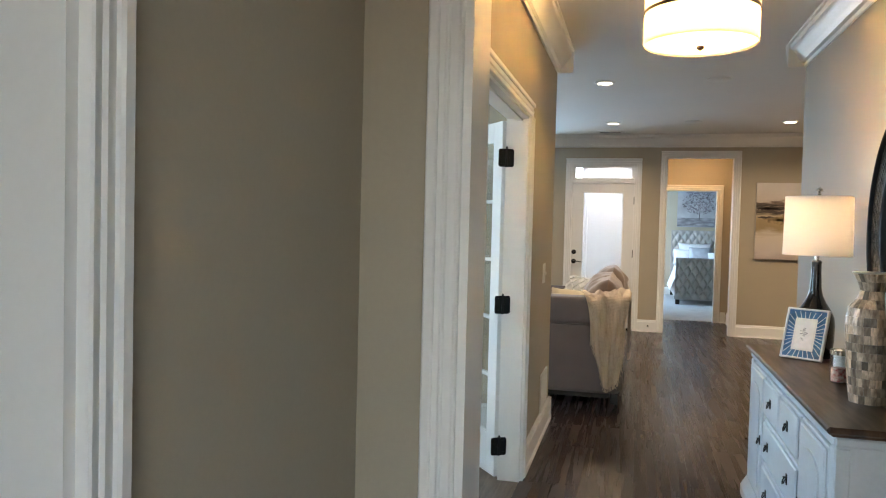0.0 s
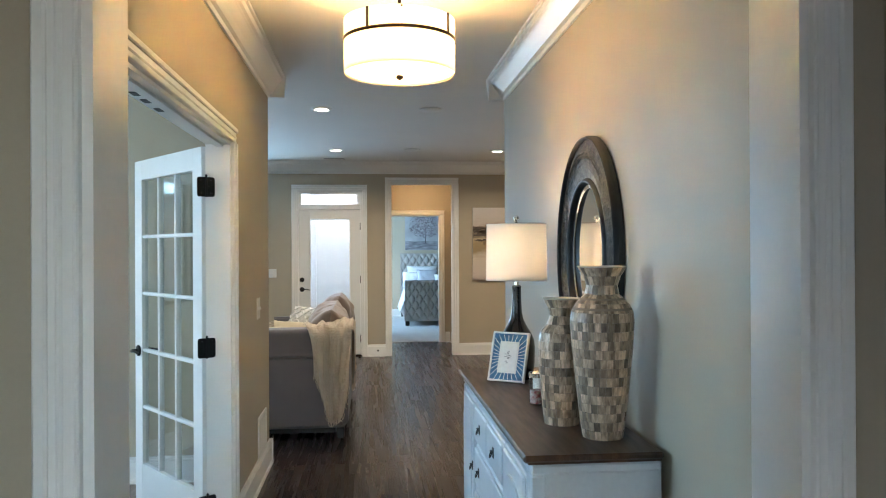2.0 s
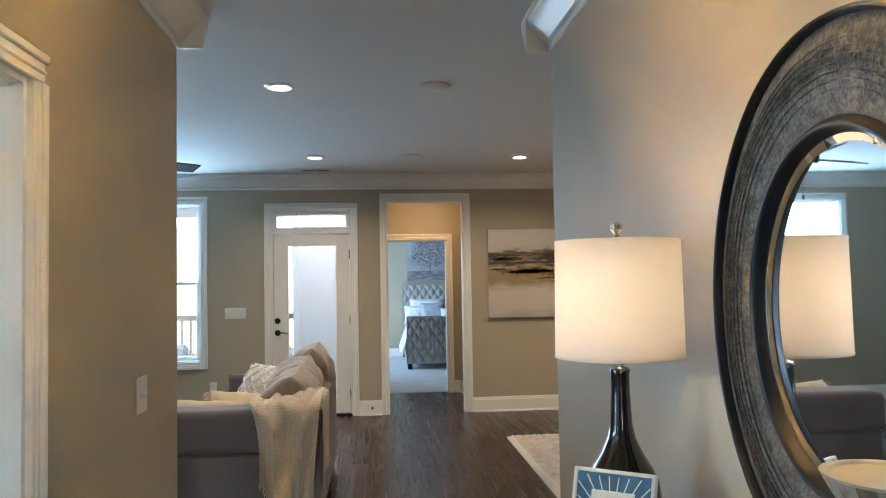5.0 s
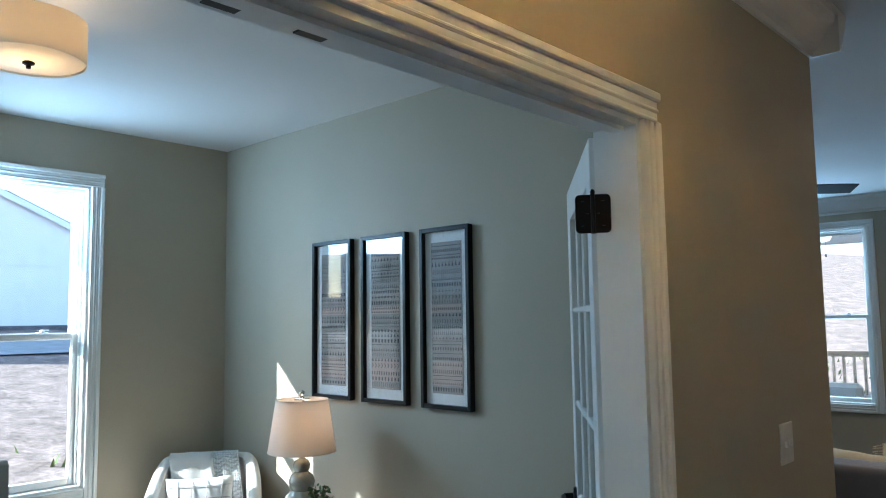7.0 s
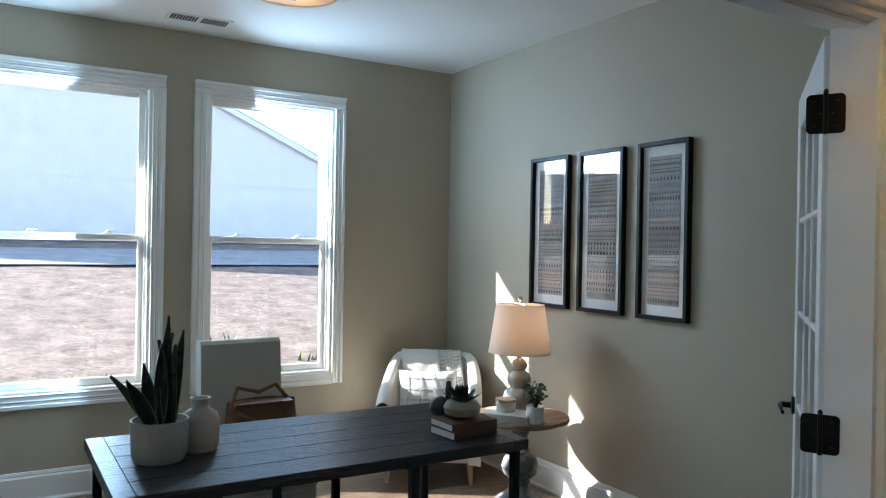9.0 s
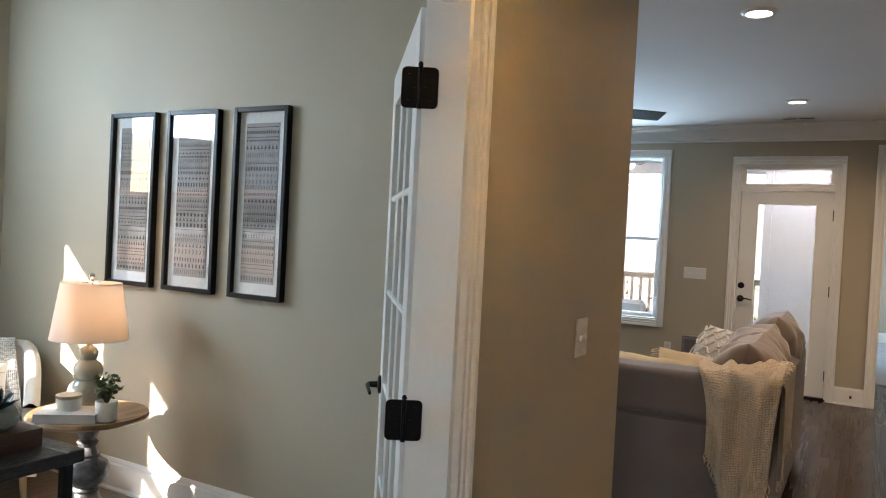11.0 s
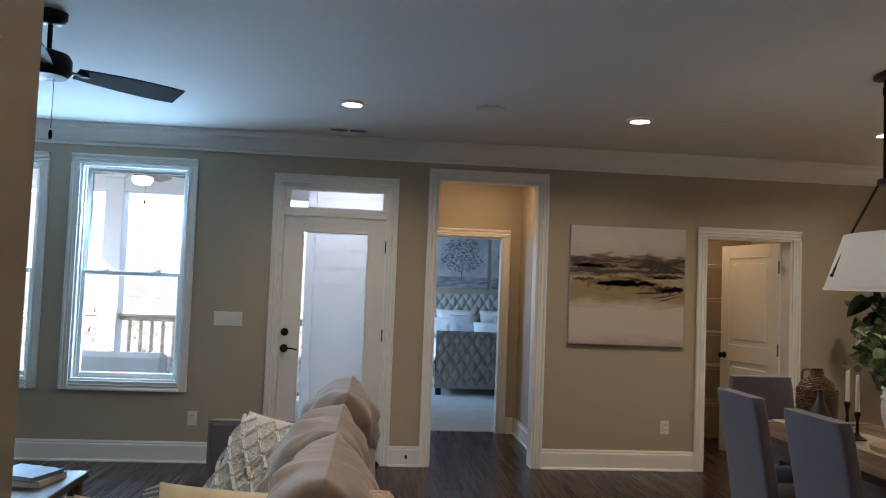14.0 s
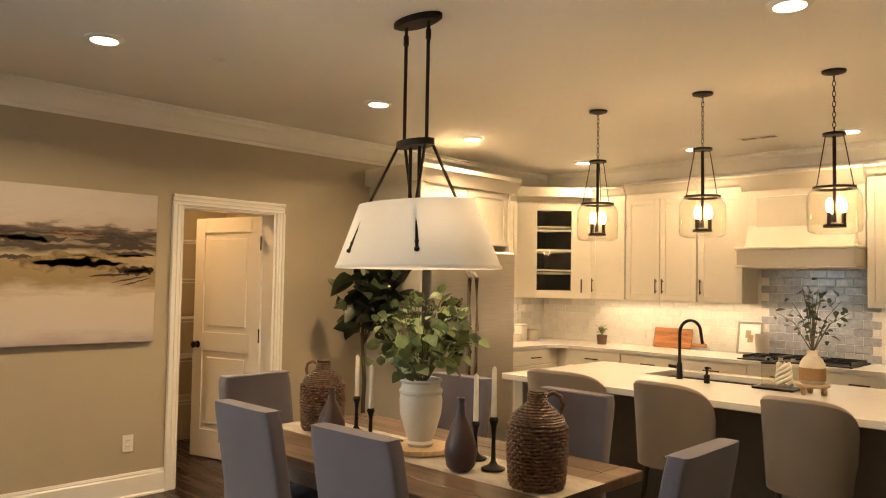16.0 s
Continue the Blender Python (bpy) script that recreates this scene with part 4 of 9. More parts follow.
WHITEMETAL = material("white_fan_metal", (0.7, 0.7, 0.68), 0.4, vary=0.03, bump=0)
fan("ceiling_fan", pose(-2.2, 12.7, 2.86, 0, 0, 12), 5, material("grey_blade", (0.25, 0.24, 0.23), 0.5), BLACK, 0.62, "dark porch ceiling fan with a white light bowl", True)
fan("ceiling_fan", pose(-1.32, 8.33, 2.74, 0, 0, 42), 3, material("black_fan_blade", (0.012, 0.011, 0.011), 0.6, vary=0.2, bump=0.05), BLACK, 0.66, "black three-blade ceiling fan with a pull chain")
solid("porch_slab", Geo().box(-0.83, 2.2, -4.0, -0.65, -0.3, -0.03), CONCRETE, "concrete slab of the front porch", "porch floor")
solid("porch_roof", Geo().box(-0.95, 2.4, -4.0, -0.65, 2.62, 2.72), SIDING_WHITE, "white ceiling of the front porch", "ceiling")
solid("eave", Geo().box(OX - 0.95, OX - 0.16, -0.65, 5.9, 2.72, 2.86), SIDING_WHITE, "white soffit over the office windows", "eave")

# ---- small fittings on ceiling and walls ----
CANLENS = lit("can_lens", (1.0, 0.86, 0.66), 2.5)
for i, (cx, cy) in enumerate(CANS):
    c = thing("recessed_light", "white recessed ceiling downlight, switched on", "downlight", pose(cx, cy, 2.74), "recessed lights")
    part("trim_ring", Geo().shell([(0.095, -0.001), (0.095, -0.006), (0.072, -0.016), (0.068, -0.001)], 0.004, 28), PLASTIC, c, smooth=True)
    part("lens", Geo().lathe([(0.069, -0.0035), (0.069, -0.001)], 24), CANLENS, c, "glowing warm white lens")
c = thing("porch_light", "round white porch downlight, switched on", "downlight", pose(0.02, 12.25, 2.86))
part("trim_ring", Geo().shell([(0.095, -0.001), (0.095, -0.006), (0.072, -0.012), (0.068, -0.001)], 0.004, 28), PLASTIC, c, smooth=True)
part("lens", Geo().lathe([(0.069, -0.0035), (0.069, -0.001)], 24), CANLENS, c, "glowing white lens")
for cx, cy in ((1.02, 7.07), (1.0, 9.71)):
    c = thing("ceiling_speaker", "round white ceiling disc", "ceiling speaker", pose(cx, cy, 2.74), "ceiling discs")
    part("rim", Geo().lathe([(0.10, 0.0), (0.10, -0.008), (0.088, -0.016), (0.0, -0.018)], 28), PLASTIC, c, smooth=True)
c = thing("sprinkler_cover", "small flat white sprinkler cover", "sprinkler", pose(2.67, 9.69, 2.74))
part("plate", Geo().lathe([(0.045, 0.0), (0.045, -0.004), (0.0, -0.006)], 20), PLASTIC, c)
DARKSLOT = material("vent_dark", (0.03, 0.03, 0.03), 0.8)


def vent(m, w, d, cols, label):
    ob = thing("ceiling_vent", label, "vent", m)
    part("backing", Geo().box(-w / 2 + 0.01, w / 2 - 0.01, -d / 2 + 0.01, d / 2 - 0.01, -0.003, -0.001), DARKSLOT, ob)
    part("frame", Geo().box(-w / 2, w / 2, -d / 2, -d / 2 + 0.022, -0.0045, 0, 0.001).box(-w / 2, w / 2, d / 2 - 0.022, d / 2, -0.0045, 0, 0.001)
         .box(-w / 2, -w / 2 + 0.022, -d / 2 + 0.022, d / 2 - 0.022, -0.0045, 0, 0.001).box(w / 2 - 0.022, w / 2, -d / 2 + 0.022, d / 2 - 0.022, -0.0045, 0, 0.001)
         .box(-0.012, 0.012, -d / 2 + 0.022, d / 2 - 0.022, -0.004, 0), PLASTIC, ob)
    s0 = None
    for half in (-1, 1):
        n = int((w / 2 - 0.04) / 0.017)
        for i in range(n):
            x = half * (0.02 + 0.017 * i + 0.006)
            if s0 is None:
                s0 = part("slat", Geo().box(-0.0015, 0.0015, -d / 2 + 0.02, d / 2 - 0.02, -0.0045, -0.003), PLASTIC, ob, m=pose(x, 0, 0))
            else:
                again(s0, ob, pose(x, 0, 0))


vent(pose(0.0, 10.69, 2.74), 0.32, 0.13, 2, "white metal ceiling supply vent")
vent(pose(6.73, 8.28, 2.74, 0, 0, 90), 0.32, 0.13, 2, "white metal kitchen ceiling vent")
vent(pose(-3.64, 3.52, 2.74, 0, 0, 90), 0.36, 0.15, 2, "white metal office ceiling vent")


def plate(name, m, w, h, kind, label, category):
    """A wall plate, the room at -y."""
    ob = thing(name, label, category, m)
    part("plate", Geo().box(-w / 2, w / 2, -0.006, 0, -h / 2, h / 2, 0.003), PLASTIC, ob)
    if kind == "outlet":
        for z in (-0.021, 0.021):
            o = part("socket", Geo().box(-0.017, 0.017, -0.009, -0.005, z - 0.014, z + 0.014, 0.004), PLASTIC, ob)
            part("slots", Geo().box(-0.008, -0.005, -0.0095, -0.008, z - 0.004, z + 0.007).box(0.005, 0.008, -0.0095, -0.008, z - 0.004, z + 0.007), DARKSLOT, o)
    else:
        for i in range(kind):
            x = (i - (kind - 1) / 2) * 0.046
            part("toggle", Geo().box(x - 0.005, x + 0.005, -0.016, -0.005, -0.011, 0.008, 0.002), PLASTIC, ob)


plate("light_switch", pose(-0.935, WY, 1.18), 0.23, 0.118, 4, "white four-gang light switch plate", "light switch")
plate("outlet", pose(-1.18, WY, 0.36), 0.075, 0.118, "outlet", "white duplex wall outlet", "outlet")
plate("outlet", pose(2.81, WY, 0.37), 0.075, 0.118, "outlet", "white duplex wall outlet", "outlet")
plate("light_switch", pose(-0.23, 5.295, 1.12, 0, 0, 90), 0.115, 0.134, 2, "white two-gang light switch plate by the hall end", "light switch")
ob = thing("return_grille", "white louvred return-air grille low on the wall", "grille", pose(-0.23, 5.43, 0.17, 0, 0, 90))
part("frame", Geo().box(-0.17, 0.17, -0.012, 0, 0, 0.025, 0.003).box(-0.17, 0.17, -0.012, 0, 0.235, 0.26, 0.003).box(-0.17, -0.145, -0.012, 0, 0.025, 0.235, 0.003).box(0.145, 0.17, -0.012, 0, 0.025, 0.235, 0.003), PLASTIC, ob)
s0 = part("louvre", Geo().prism([(-0.009, 0.0), (-0.002, 0.012), (-0.001, 0.012), (-0.008, 0.0)], 0, -0.145, 0.145), PLASTIC, ob, m=pose(0, 0, 0.028))
for i in range(1, 14):
    again(s0, ob, pose(0, 0, 0.028 + i * 0.015))
ob = thing("door_stop", "small black spring door stop on the baseboard", "door stop", pose(0.58, WY - 0.018, 0.085))
v = Geo().lathe([(0.012, 0.0), (0.012, 0.006), (0.004, 0.01), (0.004, 0.05), (0.009, 0.055), (0.009, 0.066), (0, 0.068)], 12)
part("body", Geo().add([(x, -z, y) for x, y, z in v.v], v.f), BLACK, ob, smooth=True)

# ---- hall ----
SHADE = material("lamp_shade_cloth", (0.86, 0.80, 0.70), 0.85, vary=0.02, grain=0.05, grain_scale=400, bump=0.1, translucent=0.55)
DIFF = material("frosted_diffuser", (0.93, 0.88, 0.78), 0.5, vary=0.01, grain=0.0, bump=0, translucent=0.65)
ob = thing("hall_pendant_light", "drum pendant with cream shade and dark bronze bands, switched on", "pendant light", pose(0.62, 3.82, 2.74))
part("canopy", Geo().lathe([(0.06, 0), (0.06, -0.012), (0.02, -0.03), (0.012, -0.03)], 24), BRONZE, ob, smooth=True)
part("stem", Geo().lathe([(0.008, -0.02), (0.008, -0.24)], 10).tube([(-0.25, 0, -0.232), (0.25, 0, -0.232)], 0.005).tube([(0, -0.25, -0.232), (0, 0.25, -0.232)], 0.005), BRONZE, ob)
sh = part("shade", Geo().shell([(0.250, -0.462), (0.250, -0.225)], 0.004, 56), SHADE, ob, "cream fabric drum shade", True)
part("band", Geo().shell([(0.2535, -0.322), (0.2535, -0.308)], 0.006, 56), BRONZE, sh, "dark bronze band")
for a in (20, 110, 200, 290):
    part("strap", Geo().box(0.249, 0.2545, -0.006, 0.006, -0.31, -0.225), BRONZE, sh, m=pose(0, 0, 0, 0, 0, a + 35))
part("diffuser", Geo().lathe([(0.245, -0.452), (0.20, -0.462), (0.0, -0.468)], 48), DIFF, ob, "frosted glass diffuser", True)
part("finial", Geo().lathe([(0.004, -0.46), (0.016, -0.470), (0.018, -0.480), (0.006, -0.488), (0.0, -0.490)], 14), BRONZE, ob, smooth=True)

# dresser along the wall
PAINTB = material("pale_blue_paint", (0.62, 0.66, 0.70), 0.42, vary=0.05, scale=4, grain=0.03, grain_scale=60, bump=0.03)
TOPWOOD = material("dark_stained_top", (0.085, 0.045, 0.023), 0.34, vary=0.35, scale=4, grain=0.2, grain_scale=40, stretch=(9, 0.9, 3), bump=0.015, second=(0.038, 0.020, 0.011), spec=0.3)
ob = thing("dresser", "pale blue painted dresser with a dark wooden top", "dresser", pose(1.43, 3.68, 0))
L, D, H = 1.79, 0.435, 0.825
part("top", Geo().box(-D - 0.028, 0, -L / 2, L / 2, H - 0.024, H, 0.007).box(-D - 0.012, 0, -L / 2 + 0.016, L / 2 - 0.016, H - 0.034, H - 0.0235, 0.004), TOPWOOD, ob, "dark stained wooden top")
part("carcass", Geo().box(-D + 0.018, 0, -L / 2 + 0.03, L / 2 - 0.03, 0.09, H - 0.034).box(-D - 0.002, 0, -L / 2 + 0.02, L / 2 - 0.02, H - 0.068, H - 0.0342, 0.008), PAINTB, ob)
part("plinth", Geo().prism([(-D - 0.03, 0), (-D - 0.03, 0.05), (-D - 0.015, 0.075), (-D, 0.10), (-0.0, 0.10), (0.0, 0)], 1, -L / 2 + 0.0, L / 2 - 0.0), PAINTB, ob)
for y in (-L / 2 + 0.055, L / 2 - 0.055):
    part("corner_post", Geo().box(-D, -D + 0.05, y - 0.03, y + 0.03, 0.10, H - 0.07, 0.006), PAINTB, ob)


def drawer_front(y0, y1, z0, z1, name, arch=False):
    f = part(name, Geo().box(-D, -D + 0.02, y0, y1, z0, z1, 0.004).box(-D - 0.012, -D + 0.001, y0 + 0.012, y1 - 0.012, z0 + 0.012, z1 - 0.012, 0.008), PAINTB, ob)
    if arch:
        g = Geo()
        c, hw = (y0 + y1) / 2, (y1 - y0) / 2 - 0.06
        pts = [(c - hw, z0 + 0.06), (c + hw, z0 + 0.06), (c + hw, z1 - 0.13)] + [(c + hw * math.cos(a), z1 - 0.13 + 0.06 * math.sin(a)) for a in [math.pi * k / 10 for k in range(1, 10)]] + [(c - hw, z1 - 0.13)]
        part("panel", g.prism(pts, 0, -D - 0.019, -D - 0.010), PAINTB, f)
    return f


def bail(parent, y, z):
    g = Geo().box(-D - 0.016, -D - 0.011, y - 0.012, y + 0.012, z - 0.022, z + 0.022, 0.002).lathe([(0.006, 0), (0.009, 0.004), (0.0, 0.008)], 10, (-D - 0.02, y, z + 0.004))
    g.tube([(-D - 0.018, y - 0.011, z + 0.006), (-D - 0.026, y - 0.012, z - 0.012), (-D - 0.028, y, z - 0.020), (-D - 0.026, y + 0.012, z - 0.012), (-D - 0.018, y + 0.011, z + 0.006)], 0.003, 6)
    part("pull", g, BLACK, parent, "black metal pull", True)


for y0, y1 in ((-L / 2 + 0.09, -L / 2 + 0.49), (L / 2 - 0.49, L / 2 - 0.09)):
    f = drawer_front(y0, y1, 0.115, H - 0.085, "door", True)
    bail(f, y1 - 0.03 if y0 < 0 else y0 + 0.03, 0.42)
mid0, mid1 = -L / 2 + 0.51, L / 2 - 0.51
for y0, y1 in ((mid0, -0.006), (0.006, mid1)):
    f = drawer_front(y0, y1, 0.555, H - 0.085, "drawer")
    bail(f, (y0 + y1) / 2, 0.65)
for z0, z1 in ((0.345, 0.54), (0.115, 0.33)):
    f = drawer_front(mid0, mid1, z0, z1, "drawer")
    bail(f, mid0 + 0.16, (z0 + z1) / 2)
    bail(f, mid1 - 0.16, (z0 + z1) / 2)

# table lamp on the dresser
CERAM = material("black_glaze", (0.010, 0.008, 0.007), 0.08, vary=0.1, bump=0.01, coat=0.5)
WHITESHADE = material("white_linen_shade", (0.88, 0.85, 0.80), 0.85, vary=0.02, grain=0.05, grain_scale=400, bump=0.1, translucent=0.5)


def table_lamp(m, profile, base_mat, shade, z0, z1, label, shade_mat):
    ob = thing("table_lamp", label, "table lamp", m)
    part("base", Geo().lathe(profile, 36), base_mat, ob, smooth=60)
    top = profile[-1][1]
    part("stem", Geo().lathe([(0.011, top - 0.005), (0.011, top + 0.03), (0.005, top + 0.03), (0.005, z1 + 0.004)], 12), NICKEL, ob, smooth=True)
    part("harp", Geo().tube([(-0.05, 0, z1), (0.05, 0, z1)], 0.0025, 6).tube([(0, -0.05, z1), (0, 0.05, z1)], 0.0025, 6), NICKEL, ob)
    sh = part("shade", Geo().shell([(shade[0], z0), (shade[1], z1)], 0.003, 48), shade_mat, ob, "lit fabric shade", True)
    part("finial", Geo().lathe([(0.007, z1 + 0.002), (0.012, z1 + 0.008), (0.006, z1 + 0.014), (0.016, z1 + 0.026), (0.015, z1 + 0.038), (0.005, z1 + 0.046), (0, z1 + 0.047)], 14), NICKEL, ob, smooth=True)
    for r, z in ((shade[0], z0), (shade[1], z1)):
        part("shade_trim", Geo().shell([(r + 0.001, z), (r + 0.001, z + (0.006 if z == z0 else -0.006))], 0.004, 48), shade_mat, sh)
    return ob


table_lamp(pose(1.233, 4.245, 0.825), [(0.0, 0.0), (0.078, 0.0), (0.084, 0.015), (0.091, 0.08), (0.093, 0.16), (0.088, 0.20), (0.072, 0.235), (0.050, 0.27), (0.034, 0.305), (0.027, 0.34), (0.023, 0.42), (0.023, 0.46), (0.025, 0.47), (0.02, 0.478)],
           CERAM, (0.157, 0.153), 0.502, 0.79, "glossy black bottle table lamp with a white drum shade", WHITESHADE)

# oval mirror with a woven rim
RIM = material("dark_woven_rim", (0.060, 0.050, 0.042), 0.6, vary=0.4, scale=30, grain=0.4, grain_scale=120, bump=0.5, second=(0.17, 0.145, 0.118))
RIMEDGE = material("black_rim_edge", (0.010, 0.009, 0.008), 0.4, vary=0.1)
ob = thing("oval_mirror", "oval wall mirror in a broad dark woven rim", "mirror", pose(1.452, 3.66, 1.455))


def rim_band(name, r0, r1, x0, x1, mt, parent, n=72, label=""):
    """An oval band between two sizes (ry, rz), bowed out from the wall."""
    def fn(u, v):
        a = 2 * math.pi * u
        ry, rz = r0[0] + (r1[0] - r0[0]) * v, r0[1] + (r1[1] - r0[1]) * v
        bow = 0.018 * math.sin(math.pi * v)
        return (-(x0 + (x1 - x0) * v) - bow, ry * math.cos(a), rz * math.sin(a))
    g = Geo().sheet(fn, n, 8)
    g.sheet(lambda u, v: (-0.001 - (x0 - 0.001) * v, r0[0] * math.cos(2 * math.pi * u), r0[1] * math.sin(2 * math.pi * u)), n, 1)
    g.sheet(lambda u, v: (-0.001 - (x1 - 0.001) * v, r1[0] * math.cos(2 * math.pi * u), r1[1] * math.sin(2 * math.pi * u)), n, 1)
    return part(name, g, mt, parent, label, True)


OUT, INN = (0.440, 0.520), (0.268, 0.320)
rim = rim_band("rim", OUT, INN, 0.020, 0.016, RIM, ob, label="dark woven rim")
rim_band("outer_edge", (0.445, 0.525), (0.428, 0.508), 0.024, 0.027, RIMEDGE, rim)
rim_band("inner_edge", (0.292, 0.342), (0.262, 0.312), 0.024, 0.016, RIMEDGE, rim)
g = Geo()
for i in range(132):
    a = 2 * math.pi * i / 132
    for k, w in ((0, 0.0016), (1, 0.0011)):
        b = a + (0.04 if k else 0.0)
        p0 = (-0.023, OUT[0] * 0.97 * math.cos(a), OUT[1] * 0.97 * math.sin(a))
        pm = (-0.0385, 0.370 * math.cos((a + b) / 2), 0.435 * math.sin((a + b) / 2))
        p1 = (-0.021, INN[0] * 1.1 * math.cos(b), INN[1] * 1.1 * math.sin(b))
        g.tube([p0, pm, p1], w, 3)
for k in range(11):
    t = k / 10
    x = -0.022 - 0.018 * math.sin(math.pi * t)
    ry, rz = OUT[0] * 0.96 + (INN[0] * 1.12 - OUT[0] * 0.96) * t, OUT[1] * 0.96 + (INN[1] * 1.12 - OUT[1] * 0.96) * t
    g.tube([(x, ry * math.cos(2 * math.pi * s / 60), rz * math.sin(2 * math.pi * s / 60)) for s in range(61)], 0.0016, 3)
tagged(part("cord_web", g, RIM, rim), kind="stuff")
part("glass", Geo().sheet(lambda u, v: (-0.006, 0.27 * v * math.cos(2 * math.pi * u), 0.32 * v * math.sin(2 * math.pi * u)), 64, 2), MIRROR, ob, "mirror glass", True)
part("bevel", Geo().sheet(lambda u, v: (-0.0065 - 0.006 * v, (0.248 + 0.016 * v) * math.cos(2 * math.pi * u), (0.298 + 0.016 * v) * math.sin(2 * math.pi * u)), 64, 1), MIRROR, ob, smooth=True)

# mosaic floor vases on the dresser
SHELLM = material("mosaic_shell", (0.60, 0.47, 0.33), 0.30, vary=0.25, scale=26, grain=0.16, grain_scale=90, bump=0.12, random=0.62, second=(0.20, 0.135, 0.088), stretch=(2.2, 2.2, 0.7), rough_vary=0.12)
GROUT = material("mosaic_grout", (0.22, 0.175, 0.13), 0.7)
LIP = material("vase_lip", (0.62, 0.57, 0.47), 0.4, vary=0.05)


def radius_at(profile, z):
    for (r0, z0), (r1, z1) in zip(profile, profile[1:]):
        if z0 <= z <= z1:
            return r0 + (r1 - r0) * (z - z0) / (z1 - z0)
    return profile[-1][0]


def mosaic_vase(m, profile, label, around, row):
    ob = thing("mosaic_vase", label, "vase", m, "mosaic vases")
    core = part("body", Geo().lathe([(r - 0.003, z) for r, z in profile], 48), GROUT, ob, smooth=60)
    H = profile[-1][1]
    part("lip", Geo().shell([(profile[-1][0] - 0.004, H - 0.002), (profile[-1][0] + 0.002, H + 0.004)], 0.010, 40), LIP, ob, smooth=True)
    part("inside", Geo().lathe([(0.0, H - 0.055), (radius_at(profile, H - 0.05) - 0.009, H - 0.05), (profile[-1][0] - 0.009, H + 0.001)], 32), LIP, ob, smooth=True)
    rows = int(H / row)
    rest = Geo()
    count = 0
    for k in range(rows):
        z0, z1 = k * H / rows + 0.0004, (k + 1) * H / rows - 0.0004
        r0, r1 = radius_at(profile, z0), radius_at(profile, z1)
        n = max(10, round(2 * math.pi * max(r0, r1) / (row * 0.72)))
        da = 2 * math.pi / n
        h = 0.0004 / max(r0, r1)
        for tall in (0, ):
            pts = []
            for rr, z in ((r0, z0), (r1, z1)):
                for a in (-da / 2 + h, 0, da / 2 - h):
                    pts.append((rr * math.cos(a), rr * math.sin(a), z))
                for a in (-da / 2 + h, 0, da / 2 - h):
                    pts.append(((rr - 0.004) * math.cos(a), (rr - 0.004) * math.sin(a), z))
            fc = [(0, 1, 7, 6), (1, 2, 8, 7), (0, 3, 4, 1), (1, 4, 5, 2), (6, 7, 10, 9), (7, 8, 11, 10), (0, 6, 9, 3), (2, 5, 11, 8)]
        piece = None
        for i in range(n):
            a = math.degrees(da * (i + 0.5 * (k % 2)) + 0.35 * math.sin(k * 2.1))
            face = math.cos(radians(a - 235))
            if face > -0.25 and count < 300:
                count += 1
                if piece is None:
                    piece = part("tile", Geo().add(pts, fc), SHELLM, ob, m=pose(0, 0, 0, 0, 0, a))
                else:
                    again(piece, ob, pose(0, 0, 0, 0, 0, a))
            else:
                rm = pose(0, 0, 0, 0, 0, a)
                rest.add([rm @ Vector(p) for p in pts], fc)
    tagged(part("tiles_behind", rest, SHELLM, ob), kind="stuff")
    return ob


mosaic_vase(pose(1.295, 3.01, 0.825), [(0.070, 0.0), (0.078, 0.05), (0.095, 0.20), (0.108, 0.34), (0.112, 0.41), (0.106, 0.45), (0.080, 0.485), (0.055, 0.505), (0.052, 0.525), (0.066, 0.565), (0.085, 0.595)], "tall shouldered vase clad in grey-brown shell mosaic", 22, 0.031)
mosaic_vase(pose(1.205, 3.23, 0.825), [(0.066, 0.0), (0.072, 0.05), (0.082, 0.16), (0.088, 0.25), (0.089, 0.30), (0.080, 0.345), (0.056, 0.375), (0.045, 0.390), (0.043, 0.410), (0.055, 0.445), (0.070, 0.470)], "short shouldered vase clad in brown shell mosaic", 18, 0.030)

# framed photo, candles
FRAMEB = material("blue_inlay", (0.05, 0.14, 0.27), 0.35, vary=0.2, scale=20, grain=0.1)
PAPER = material("paper_white", (0.78, 0.77, 0.74), 0.8, vary=0.02, bump=0)
INK = material("grey_ink", (0.25, 0.25, 0.24), 0.8, vary=0.2, bump=0)
ob = thing("photo_frame", "small picture frame with blue rayed border on the dresser", "photo frame", pose(1.150, 4.12, 0.827, 0, 0, -35) @ pose(0, 0, 0, -19, 0, 0))
W, Hh = 0.185, 0.245
part("backing", Geo().box(-W / 2 + 0.004, W / 2 - 0.004, 0.001, 0.012, 0.004, Hh - 0.004), BLACK, ob)
fr = part("border", Geo().box(-W / 2, W / 2, -0.006, 0.001, 0, Hh, 0.003), FRAMEB, ob, "blue inlaid border")
part("edge", Geo().box(-W / 2 - 0.006, -W / 2 + 0.004, -0.010, 0.012, -0.0, Hh + 0.006, 0.002).box(W / 2 - 0.004, W / 2 + 0.006, -0.010, 0.012, 0, Hh + 0.006, 0.002)
     .box(-W / 2 + 0.004, W / 2 - 0.004, -0.010, 0.012, 0, 0.009, 0.002).box(-W / 2 + 0.004, W / 2 - 0.004, -0.010, 0.012, Hh - 0.003, Hh + 0.006, 0.002), PLASTIC, ob, "white outer edge")
g = Geo()
